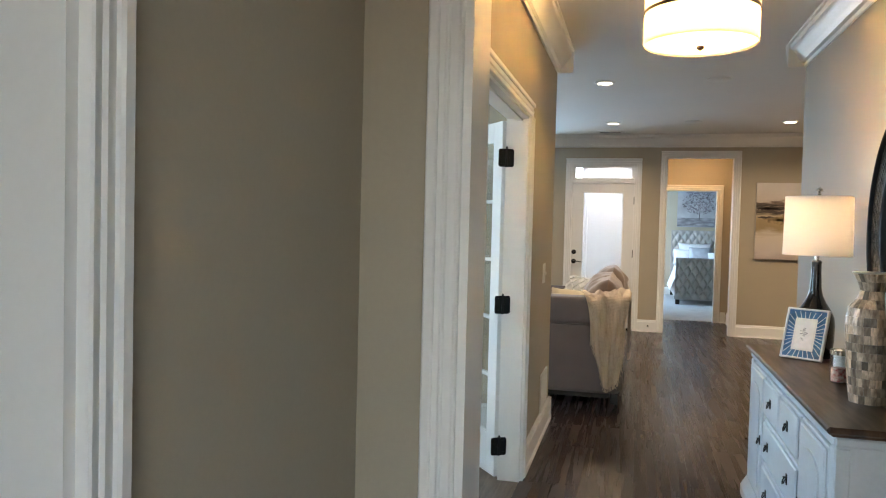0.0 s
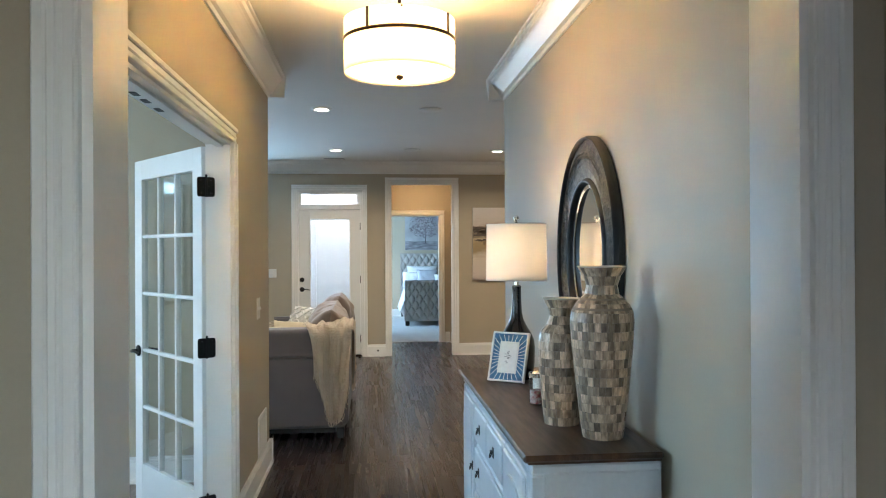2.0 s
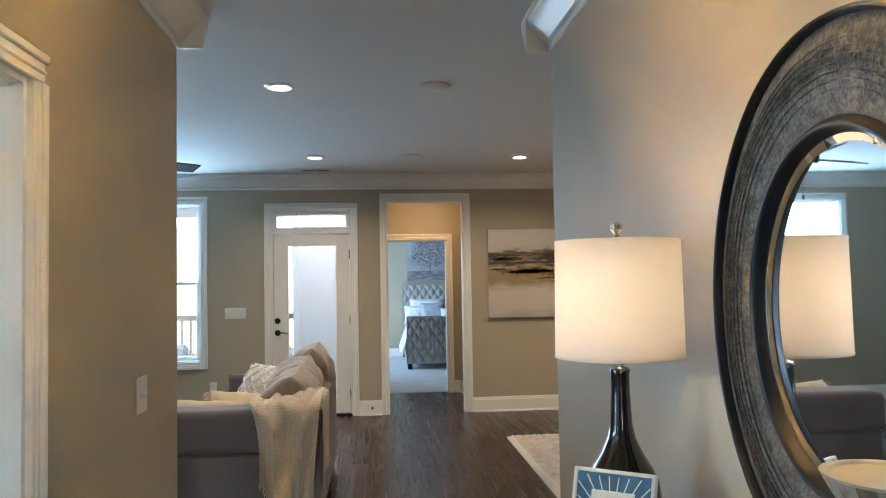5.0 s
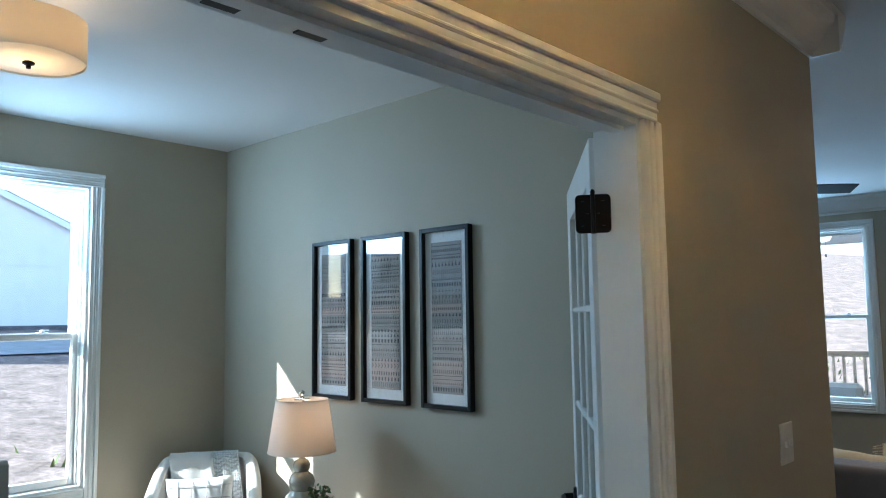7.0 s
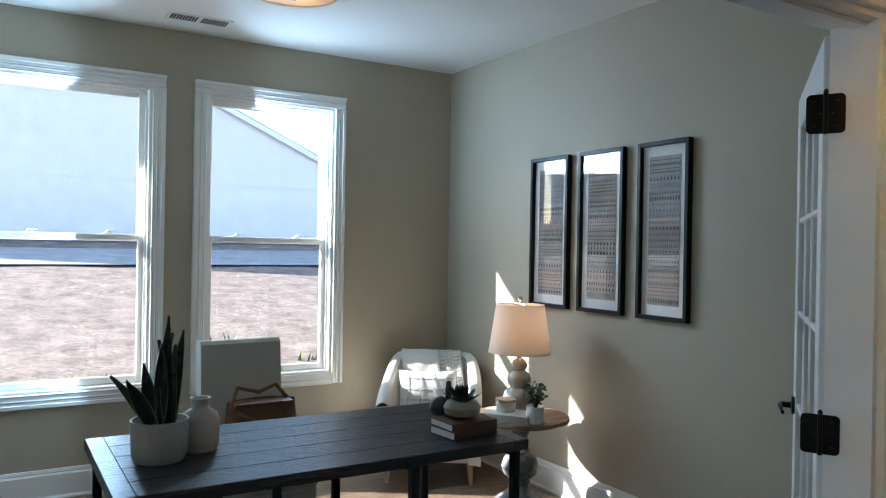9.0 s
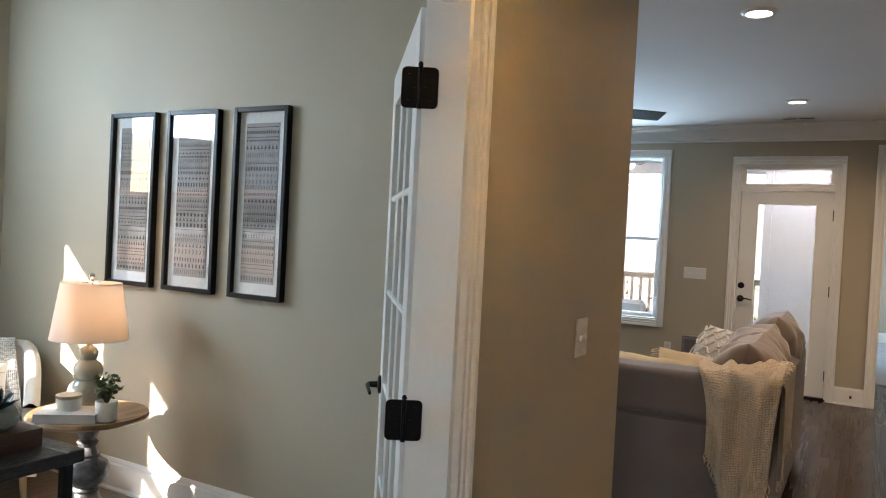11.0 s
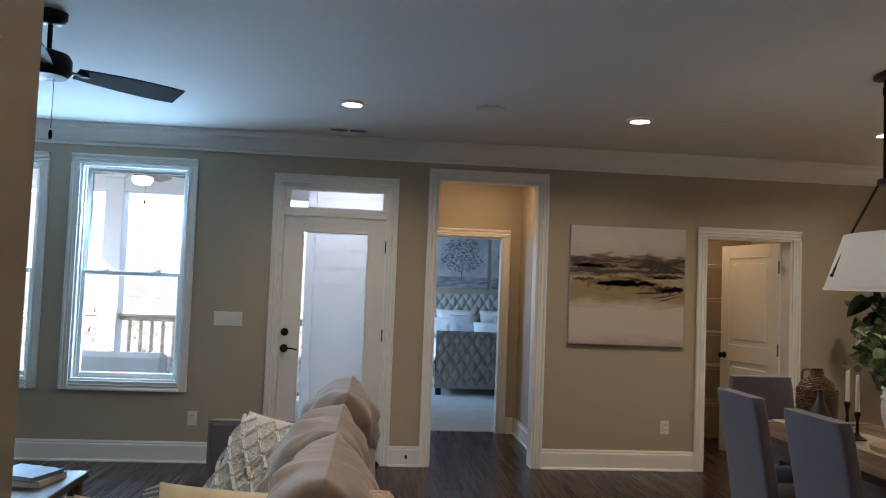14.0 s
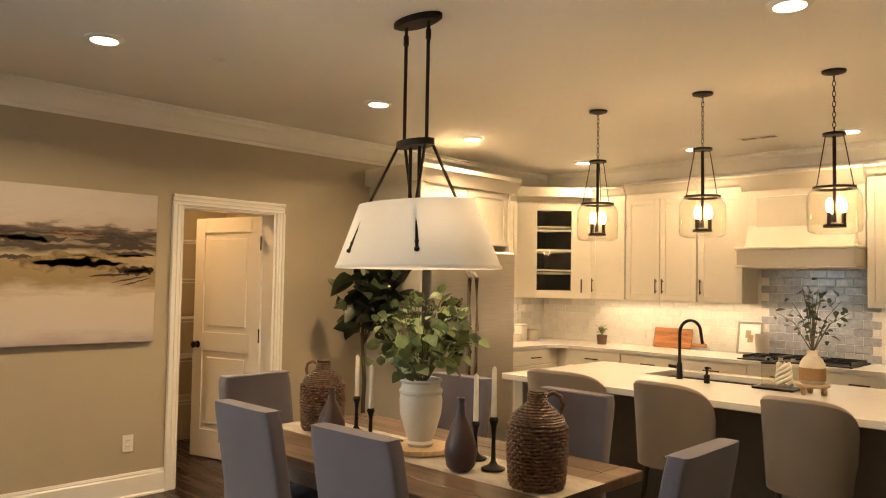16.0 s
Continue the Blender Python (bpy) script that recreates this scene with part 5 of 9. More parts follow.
for i in range(30):
    a = 2 * math.pi * i / 30
    c, s = math.cos(a), math.sin(a)
    k0 = min(0.052 / max(1e-6, abs(c)), 0.08 / max(1e-6, abs(s)))
    k1 = min((W / 2 - 0.006) / max(1e-6, abs(c)), (Hh / 2 - 0.010) / max(1e-6, abs(s)))
    p, q = (k0 * c, k0 * s), (k1 * c, k1 * s)
    nx, nz = -s * 0.0014, c * 0.0014
    g.add([(p[0] - nx, -0.0068, Hh / 2 + p[1] - nz), (p[0] + nx, -0.0068, Hh / 2 + p[1] + nz), (q[0] + nx, -0.0068, Hh / 2 + q[1] + nz), (q[0] - nx, -0.0068, Hh / 2 + q[1] - nz)], [(0, 1, 2, 3)])
part("rays", g, PLASTIC, fr)
part("mat", Geo().box(-0.052, 0.052, -0.0085, -0.005, Hh / 2 - 0.08, Hh / 2 + 0.08, 0.002), PLASTIC, ob)
pr = part("print", Geo().box(-0.042, 0.042, -0.0095, -0.008, Hh / 2 - 0.068, Hh / 2 + 0.068), PAPER, ob, "white print with a grey sketch")
g = Geo()
rng = random.Random(3)
for i in range(14):
    x, z = rng.gauss(0, 0.010), Hh / 2 + rng.uniform(-0.03, 0.03)
    g.box(x - 0.006, x + 0.006, -0.0102, -0.0094, z - 0.0015, z + 0.0015)
part("sketch", g, INK, pr)
for (x, y, h, r, mt, lab) in ((1.235, 3.72, 0.095, 0.034, PLASTIC, "white ceramic candle jar on the dresser"), (1.19, 3.58, 0.135, 0.036, NICKEL, "clear candle glass with red trim on the dresser")):
    ob = thing("candle_jar", lab, "candle", pose(x, y, 0.825))
    part("jar", Geo().lathe([(r * 0.9, 0), (r, 0.01), (r, h * 0.8), (r * 0.92, h * 0.86)], 24), mt if mt is PLASTIC else CLEAR, ob, smooth=True)
    if mt is not PLASTIC:
        part("filling", Geo().lathe([(0.0, 0.006), (r * 0.85, 0.006), (r * 0.88, h * 0.45), (0, h * 0.47)], 20), material("red_filling", (0.35, 0.03, 0.03), 0.5, vary=0.4, scale=60, second=(0.6, 0.55, 0.5)), ob)
    part("lid", Geo().lathe([(r * 1.02, h * 0.86), (r * 1.02, h), (r * 0.4, h * 1.04), (0, h * 1.05)], 24), NICKEL if mt is not PLASTIC else PLASTIC, ob, smooth=True)

# ---- living room ----
SOFA = weave("sofa_cloth", (0.176, 0.152, 0.156), (0.148, 0.126, 0.130), 330, bump=0.15)
CUSH = material("cushion_cloth", (0.27, 0.21, 0.172), 0.85, vary=0.06, scale=6, grain=0.05, grain_scale=300, bump=0.1, sheen=0.4)
CREAM = knit("cream_knit", (0.72, 0.60, 0.47), (0.53, 0.425, 0.32), 90, 0.7)
YELLOW = material("mustard_cream_cloth", (0.64, 0.54, 0.37), 0.85, vary=0.08, scale=6, grain=0.06, grain_scale=250, bump=0.15, sheen=0.3)
TUFTW = material("tufted_white", (0.78, 0.76, 0.73), 0.95, vary=0.1, scale=22, grain=0.3, grain_scale=90, bump=0.9, bump_scale=70, second=(0.70, 0.67, 0.63))
sofa = thing("sofa", "grey-brown upholstered sofa with loose back cushions", "sofa", pose(0, 0, 0))
part("base", Geo().box(-0.50, 0.24, 6.46, 8.70, 0.08, 0.34, 0.02), SOFA, sofa)
for y0, y1, lab in ((6.40, 6.62, ""), (8.67, 8.75, "")):
    a = part("armrest", Geo().box(-0.56, 0.27, y0, y1, 0.085, 0.775 if y0 > 8 else 0.655, 0.025), SOFA, sofa)
    if y0 > 8:
        part("piping", Geo().tube([(-0.555, y0, 0.10), (-0.555, y0, 0.772), (0.25, y0, 0.772)], 0.006, 6), SOFA, a)
    else:
        part("arm_pad", Geo().plump(-0.585, 0.27, y0 - 0.022, y1 + 0.03, 0.645, 0.868, 0.32), SOFA, a, smooth=80)
part("backrest", Geo().box(0.12, 0.30, 6.41, 8.74, 0.085, 0.80, 0.035), SOFA, sofa)
for i in range(3):
    y0, y1 = 6.63 + i * 0.633, 6.63 + (i + 1) * 0.633
    part("seat_cushion", Geo().box(-0.57, 0.13, y0 + 0.004, y1 - 0.004, 0.335, 0.50, 0.05), SOFA, sofa, smooth=60)
    ang = (-9, 4, -5)[i]
    c = part("back_cushion", Geo().pillow(0.66, 0.62, 0.32, n=30, pinch=0.07, fold=0.05, seed=i + 2, blunt=3.2, crease=0.05), CUSH, sofa, smooth=80,
             m=pose((0.12, 0.05, 0.11)[i], (y0 + y1) / 2, (0.70, 0.715, 0.745)[i], 0, 0, 0) @ pose(0, 0, 0, 0, 17, 0) @ pose(0, 0, 0, ang, 0, 90))
for x in (-0.50, 0.24):
    for y in (6.46, 8.68):
        part("foot", Geo().box(x - 0.03, x + 0.03, y - 0.03, y + 0.03, 0.0, 0.085, 0.004), BLACK, sofa, "short black foot")
# black box fills the gap under the base, in place of shade there
part("skirt_shadow_base", Geo().box(-0.46, 0.20, 6.50, 8.66, 0.03, 0.08), BLACK, sofa, "black block put in for the shade under the sofa")


def cushion(label, m, w, h, t, mt, seed, fringe=None):
    ob = thing("throw_pillow", label, "throw pillow", m)
    c = part("cover", Geo().pillow(w, h, t, n=16, pinch=0.06, fold=0.02, seed=seed), mt, ob, smooth=80)
    if fringe:
        rg = random.Random(seed)
        g = Geo()
        for sx in (-1, 1):
            for i in range(26):
                z = -h / 2 + h * i / 25
                x = sx * w / 2 * 0.97
                g.tube([(x, 0, z * 0.96), (x + sx * 0.025, rg.uniform(-0.01, 0.01), z * 0.96 - 0.006), (x + sx * 0.045, rg.uniform(-0.015, 0.015), z * 0.96 - 0.02)], 0.003, 4)
        tagged(part("fringe", g, fringe, c), kind="stuff")
    return ob


tp = cushion("white tufted throw pillow with raised chevrons on the sofa", pose(-0.13, 7.70, 0.715) @ pose(0, 0, 0, 0, 0, -48) @ pose(0, 0, 0, -32, 0, 8), 0.54, 0.54, 0.17, TUFTW, 5)
g = Geo()
for i in range(9):
    for j in range(9):
        a, b, sg = -0.8 + 0.2 * i, -0.8 + 0.2 * j, 1 if (i + j) % 2 else -1
        pts = []
        for k in (-0.5, 0.0, 0.5):
            p, q = a + 0.16 * k, b + 0.16 * k * sg
            edge = max(0.0, (1 - p ** 4) * (1 - q ** 4)) ** 0.55
            pts.append((p * 0.27 * (1 - 0.06 * (1 - q * q) * p * p), -0.085 * edge - 0.012, q * 0.27 * (1 - 0.06 * (1 - p * p) * q * q)))
        g.tube(pts, 0.008, 5)
tagged(part("chevron_tufting", g, TUFTW, tp), kind="stuff")
cushion("mustard-cream fringed throw pillow lying on the sofa", pose(-0.08, 6.92, 0.685) @ pose(0, 0, 0, 0, 0, 8) @ pose(0, 0, 0, -38, 5, 0), 0.54, 0.46, 0.16, YELLOW, 6, CREAM)
cushion("mustard-cream fringed throw pillow at the sofa arm", pose(-0.42, 6.86, 0.675) @ pose(0, 0, 0, 0, 0, -14) @ pose(0, 0, 0, -42, 0, 0), 0.46, 0.44, 0.14, YELLOW, 9, CREAM)

# knitted throw over the arm and the corner of the back
def throw_fn(u, v):
    x = -0.07 + 0.41 * u + 0.11 * (1 - u) * v
    drop = 0.24 + 0.39 * math.sin(math.pi * min(1.0, u ** 1.25 * 0.90)) + 0.02 * math.sin(u * 17)
    s = v * (0.32 + drop)
    fold = 0.034 * math.sin(u * 13 + 1.6 * math.sin(v * 3.5)) + 0.012 * math.sin(u * 29 + v * 5)
    top = 0.882 + 0.055 * u * u * (1 - min(1.0, s / 0.3)) + 0.006 * math.sin(u * 19)
    if s < 0.26:
        return (x, 6.655 - s, top + abs(fold) * 0.5)
    b = min(1.0, (s - 0.26) / 0.07)
    return (x + 0.03 * math.sin(v * 3 + u * 2) * b, 6.385 - 0.028 * math.sin(b * 1.57) + fold * b - 0.034 * b, top - 0.05 * b * b - (s - 0.26) * (0.35 + 0.65 * b) + fold * 0.3 * (1 - b))


def thick_sheet(fn, nu, nv, t):
    g = Geo().sheet(fn, nu, nv)
    n = len(g.v)
    w = nu + 1
    g.v += [(x - 0.002, y + t, z - t) for x, y, z in g.v]
    g.f += [tuple(i + n for i in q[::-1]) for q in list(g.f)]
    edge = [j * w for j in range(nv + 1)] + [nv * w + i for i in range(1, w)] + [j * w + nu for j in range(nv - 1, -1, -1)] + [i for i in range(nu - 1, 0, -1)]
    for a, b in zip(edge, edge[1:] + edge[:1]):
        g.f.append((a, b, b + n, a + n))
    return g


ob = thing("throw_blanket", "cream knitted throw draped over the sofa arm", "throw blanket", pose(0, 0, 0))
bl = part("blanket", thick_sheet(throw_fn, 60, 70, 0.008), CREAM, ob, smooth=80)


def throw_side(u, v):
    """The flap that hangs over the sofa's back."""
    y = 6.42 + 0.50 * u
    drop = 0.40 - 0.10 * u + 0.05 * math.sin(u * 9)
    s = v * (0.22 + drop)
    f = 0.012 * math.sin(u * 26 + 2 * v)
    if s < 0.20:
        return (0.14 + s, y, 0.868 + 0.03 * u - 0.05 * s + f)
    return (0.342 + f, y + 0.02 * math.sin(v * 5), 0.858 + 0.03 * u - (s - 0.20) + 0.01 * math.sin(u * 31))


part("blanket_flap", thick_sheet(throw_side, 40, 44, 0.008), CREAM, ob, smooth=80)
g = Geo()
rng = random.Random(8)
for i in range(46):
    u = i / 45
    p = throw_fn(u, 1.0)
    g.tube([p, (p[0] + rng.uniform(-0.01, 0.01), p[1] - 0.004, p[2] - 0.02), (p[0] + rng.uniform(-0.012, 0.012), p[1] - 0.002, p[2] - 0.035)], 0.0028, 4)
    p = throw_side(u, 1.0)
    g.tube([p, (p[0] + 0.003, p[1] + rng.uniform(-0.01, 0.01), p[2] - 0.02), (p[0] + 0.002, p[1] + rng.uniform(-0.012, 0.012), p[2] - 0.035)], 0.0028, 4)
tagged(part("fringe", g, CREAM, bl), kind="stuff")

CTWOOD = material("coffee_table_wood", (0.10, 0.06, 0.038), 0.4, vary=0.3, grain=0.2, grain_scale=40, stretch=(8, 1, 4))
ob = thing("coffee_table", "dark wooden coffee table with books on it", "coffee table", pose(-1.62, 8.35, 0))
part("top", Geo().box(-0.36, 0.36, -0.68, 0.68, 0.38, 0.42, 0.006), CTWOOD, ob)
for x in (-0.31, 0.31):
    for y in (-0.62, 0.62):
        part("leg", Geo().box(x - 0.03, x + 0.03, y - 0.03, y + 0.03, 0, 0.38, 0.004), CTWOOD, ob)
part("shelf", Geo().box(-0.31, 0.31, -0.62, 0.62, 0.12, 0.145, 0.004), CTWOOD, ob)


def book(m, w, d, h, cover, label):
    ob = thing("book", label, "book", m)
    part("page_block", Geo().box(-w / 2 + 0.004, w / 2 - 0.004, -d / 2 + 0.002, d / 2 - 0.004, 0.003, h - 0.003), PAPER, ob, "pale page block")
    part("cover", Geo().box(-w / 2, w / 2, -d / 2, d / 2, 0, 0.003).box(-w / 2, w / 2, -d / 2, d / 2, h - 0.003, h).box(-w / 2, w / 2, -d / 2 - 0.002, -d / 2 + 0.002, 0, h, 0.001), cover, ob)
    return ob


BK1 = material("grey_blue_cover", (0.16, 0.20, 0.26), 0.5)
BK2 = material("pale_cover", (0.55, 0.54, 0.52), 0.5)
BK3 = material("brown_leather_cover", (0.13, 0.065, 0.04), 0.45, vary=0.2, grain=0.1)
book(pose(-1.50, 8.80, 0.42, 0, 0, 80), 0.24, 0.30, 0.03, BK2, "pale hardback book on the coffee table")
book(pose(-1.50, 8.80, 0.45, 0, 0, 70), 0.22, 0.28, 0.022, BK1, "blue-grey hardback book on the coffee table")

# abstract landscape canvas
ob = thing("landscape_painting", "square abstract landscape canvas in brown and cream", "painting", pose(2.44, WY, 1.58))
CV = 0.512
part("canvas", Geo().box(-CV, CV, -0.035, -0.001, -CV, CV, 0.003), material("canvas_edge", (0.55, 0.51, 0.46), 0.85, bump=0.2, bump_scale=700), ob)
def painting_mat():
    mt = bpy.data.materials.new("painted_landscape")
    mt.use_nodes = True
    n, l = mt.node_tree.nodes, mt.node_tree.links
    b = n["Principled BSDF"]
    b.inputs["Roughness"].default_value = 0.7
    co, sp, n1, mp, ad, rp = (n.new(k) for k in ("ShaderNodeTexCoord", "ShaderNodeSeparateXYZ", "ShaderNodeTexNoise", "ShaderNodeMapping", "ShaderNodeMath", "ShaderNodeValToRGB"))
    l.new(co.outputs["Object"], sp.inputs[0])
    mp.inputs["Scale"].default_value = (1.6, 1, 6.5)
    l.new(co.outputs["Object"], mp.inputs["Vector"])
    n1.inputs["Scale"].default_value, n1.inputs["Detail"].default_value = 2.2, 9
    n1.inputs["Roughness"].default_value = 0.62
    l.new(mp.outputs[0], n1.inputs["Vector"])
    mr = n.new("ShaderNodeMapRange")
    mr.inputs[1].default_value, mr.inputs[2].default_value = -CV, CV
    l.new(sp.outputs["Z"], mr.inputs[0])
    ns = n.new("ShaderNodeMapRange")
    ns.inputs[3].default_value, ns.inputs[4].default_value = -0.11, 0.11
    l.new(n1.outputs["Fac"], ns.inputs[0])
    l.new(mr.outputs[0], ad.inputs[0])
    l.new(ns.outputs[0], ad.inputs[1])
    l.new(ad.outputs[0], rp.inputs[0])
    e = rp.color_ramp.elements
    stops = [(0.0, (0.40, 0.34, 0.33)), (0.10, (0.55, 0.49, 0.45)), (0.30, (0.58, 0.51, 0.43)), (0.41, (0.30, 0.225, 0.12)), (0.50, (0.33, 0.25, 0.13)), (0.57, (0.44, 0.36, 0.24)), (0.62, (0.035, 0.027, 0.02)),
             (0.66, (0.30, 0.24, 0.17)), (0.705, (0.035, 0.028, 0.024)), (0.745, (0.16, 0.12, 0.09)), (0.77, (0.50, 0.44, 0.39)), (0.86, (0.58, 0.53, 0.49)), (1.0, (0.62, 0.585, 0.555))]
    e[0].position, e[0].color = stops[0][0], (*stops[0][1], 1)
    e[1].position, e[1].color = stops[-1][0], (*stops[-1][1], 1)
    for p, c in stops[1:-1]:
        q = e.new(p)
        q.color = (*c, 1)
    l.new(rp.outputs[0], b.inputs["Base Color"])
    bp = n.new("ShaderNodeBump")
    bp.inputs["Strength"].default_value = 0.15
    l.new(n1.outputs["Fac"], bp.inputs["Height"])
    l.new(bp.outputs[0], b.inputs["Normal"])
    return mt


pt = part("paint", Geo().box(-CV + 0.003, CV - 0.003, -0.0365, -0.0345, -CV + 0.003, CV - 0.003), painting_mat(), ob)
INKD = material("dark_brush", (0.070, 0.054, 0.044), 0.7, vary=0.3)
RUST = material("rust_brush", (0.30, 0.15, 0.08), 0.7, vary=0.3)
OCHRE = material("ochre_brush", (0.30, 0.22, 0.11), 0.7, vary=0.3, scale=20)


def stroke(x0, x1, z, t, mt, seed, tilt=0.0):
    rg = random.Random(seed)
    n = 14
    top, bot = [], []
    for i in range(n + 1):
        u = i / n
        x = x0 + (x1 - x0) * u
        k = math.sin(math.pi * min(1, max(0, u))) ** 0.6 * t
        zz = z + tilt * u + rg.uniform(-0.25, 0.25) * t
        top.append((x, -0.0372, zz + k * rg.uniform(0.3, 0.6)))
        bot.append((x, -0.0372, zz - k * rg.uniform(0.3, 0.6)))
    part("brush_stroke", Geo().add(top + bot, [(i, i + 1, n + 2 + i, n + 1 + i) for i in range(n)]), mt, pt)


for a in ((-0.50, -0.08, 0.175, 0.055, INKD, 21), (-0.05, 0.5, 0.165, 0.035, INKD, 22), (0.16, 0.5, 0.09, 0.035, INKD, 23), (0.22, 0.5, -0.02, 0.055, INKD, 24), (-0.42, 0.32, 0.03, 0.13, OCHRE, 25), (-0.50, -0.20, 0.165, 0.05, INKD, 1), (-0.50, 0.05, 0.12, 0.035, INKD, 2), (-0.5, -0.28, 0.05, 0.028, INKD, 3), (0.15, 0.5, 0.135, 0.04, INKD, 4), (0.28, 0.5, -0.03, 0.05, INKD, 5),
          (0.05, 0.34, -0.065, 0.018, INKD, 6, 0.02), (0.20, 0.46, -0.105, 0.012, INKD, 7, 0.05), (0.26, 0.48, -0.13, 0.010, INKD, 17, 0.06), (-0.18, 0.02, 0.215, 0.018, RUST, 8), (0.0, 0.16, 0.205, 0.014, RUST, 9), (-0.3, 0.3, 0.02, 0.06, OCHRE, 10),
          (-0.1, 0.45, 0.075, 0.03, OCHRE, 11)):
    stroke(*a)

# ---- dining area ----
RUGM = material("cream_rug", (0.62, 0.56, 0.49), 0.95, vary=0.18, scale=9, grain=0.25, grain_scale=120, bump=0.7, second=(0.46, 0.39, 0.33))
ob = thing("area_rug", "cream textured area rug with fringed edges", "rug", pose(2.95, 8.30, 0))
part("rug_body", Geo().sheet(lambda u, v: (-1.03 + 2.06 * u, -1.40 + 2.70 * v, 0.011 + 0.004 * noise.noise((u * 14, v * 18, 3)) * (1 if 0.01 < u < 0.99 else 0)), 60, 70)
     .box(-1.03, 1.03, -1.40, 1.30, 0.0005, 0.007), RUGM, ob)
g = Geo()
rng = random.Random(2)
for i in range(130):
    x = -1.02 + 2.04 * i / 129
    g.tube([(x, 1.29, 0.009), (x + rng.uniform(-0.01, 0.01), 1.33, 0.005), (x + rng.uniform(-0.02, 0.02), 1.365, 0.004)], 0.004, 4)
for i in range(130):
    y = -1.38 + 2.66 * i / 129
    g.tube([(-1.02, y, 0.010), (-1.05, y + rng.uniform(-0.004, 0.004), 0.007), (-1.085, y + rng.uniform(-0.008, 0.008), 0.005)], 0.0048, 4)
tagged(part("fringe", g, PAPER, ob), kind="stuff")
g = Geo()
for i in range(7):
    for sg in (-1, 1):
        g.tube([(-1.0 + 0.2 * k, max(-1.38, min(1.28, -1.25 + 0.42 * i + sg * 0.21 * (1 if k % 2 else -1))), 0.011) for k in range(11)], 0.007, 6)
tagged(part("raised_braid", g, RUGM, ob, "raised diamond braid of the rug"), kind="stuff")

TABW = material("dining_table_wood", (0.17, 0.105, 0.065), 0.42, vary=0.3, grain=0.2, grain_scale=40, stretch=(8, 0.9, 4), second=(0.09, 0.055, 0.035))
ob = thing("dining_table", "rectangular brown wooden dining table", "dining table", pose(2.95, 8.33, 0.011))
for i in range(6):
    a = -0.47 + 0.94 * i / 6
    part("plank", Geo().box(a + 0.001, a + 0.94 / 6 - 0.001, -0.79, 0.79, 0.705, 0.745, 0.003), TABW, ob)
for y in (-0.84, 0.84):
    part("breadboard_end", Geo().box(-0.47, 0.47, y - 0.049, y + 0.049, 0.7045, 0.7455, 0.004), TABW, ob)
part("apron", Geo().box(-0.38, 0.38, -0.75, -0.72, 0.60, 0.704).box(-0.38, 0.38, 0.72, 0.75, 0.60, 0.704).box(-0.38, -0.355, -0.72, 0.72, 0.60, 0.704).box(0.355, 0.38, -0.72, 0.72, 0.60, 0.704), TABW, ob)
for y in (-0.55, 0.55):
    part("trestle", Geo().box(-0.06, 0.06, y - 0.06, y + 0.06, 0.08, 0.60, 0.006).box(-0.33, 0.33, y - 0.05, y + 0.05, 0.0, 0.08, 0.006).box(-0.33, 0.33, y - 0.045, y + 0.045, 0.55, 0.60), TABW, ob)
part("stretcher", Geo().box(-0.04, 0.04, -0.55, 0.55, 0.24, 0.33, 0.005), TABW, ob)
RUNNER = weave("linen_runner", (0.62, 0.56, 0.46), (0.42, 0.36, 0.28), 160, bump=0.5)
solid("table_runner", Geo().sheet(lambda u, v: (2.78 + 0.34 * u, 7.43 + 1.80 * v, 0.7585 + 0.0015 * noise.noise((u * 6, v * 20, 1))), 14, 50), RUNNER, "cream linen runner along the dining table", "table runner", "", m=pose(0, 0, 0))

CHAIRC = weave("chair_cloth", (0.155, 0.140, 0.170), (0.102, 0.092, 0.112), 300, bump=0.15)
LEGD = material("dark_chair_leg", (0.03, 0.018, 0.012), 0.4, vary=0.2)


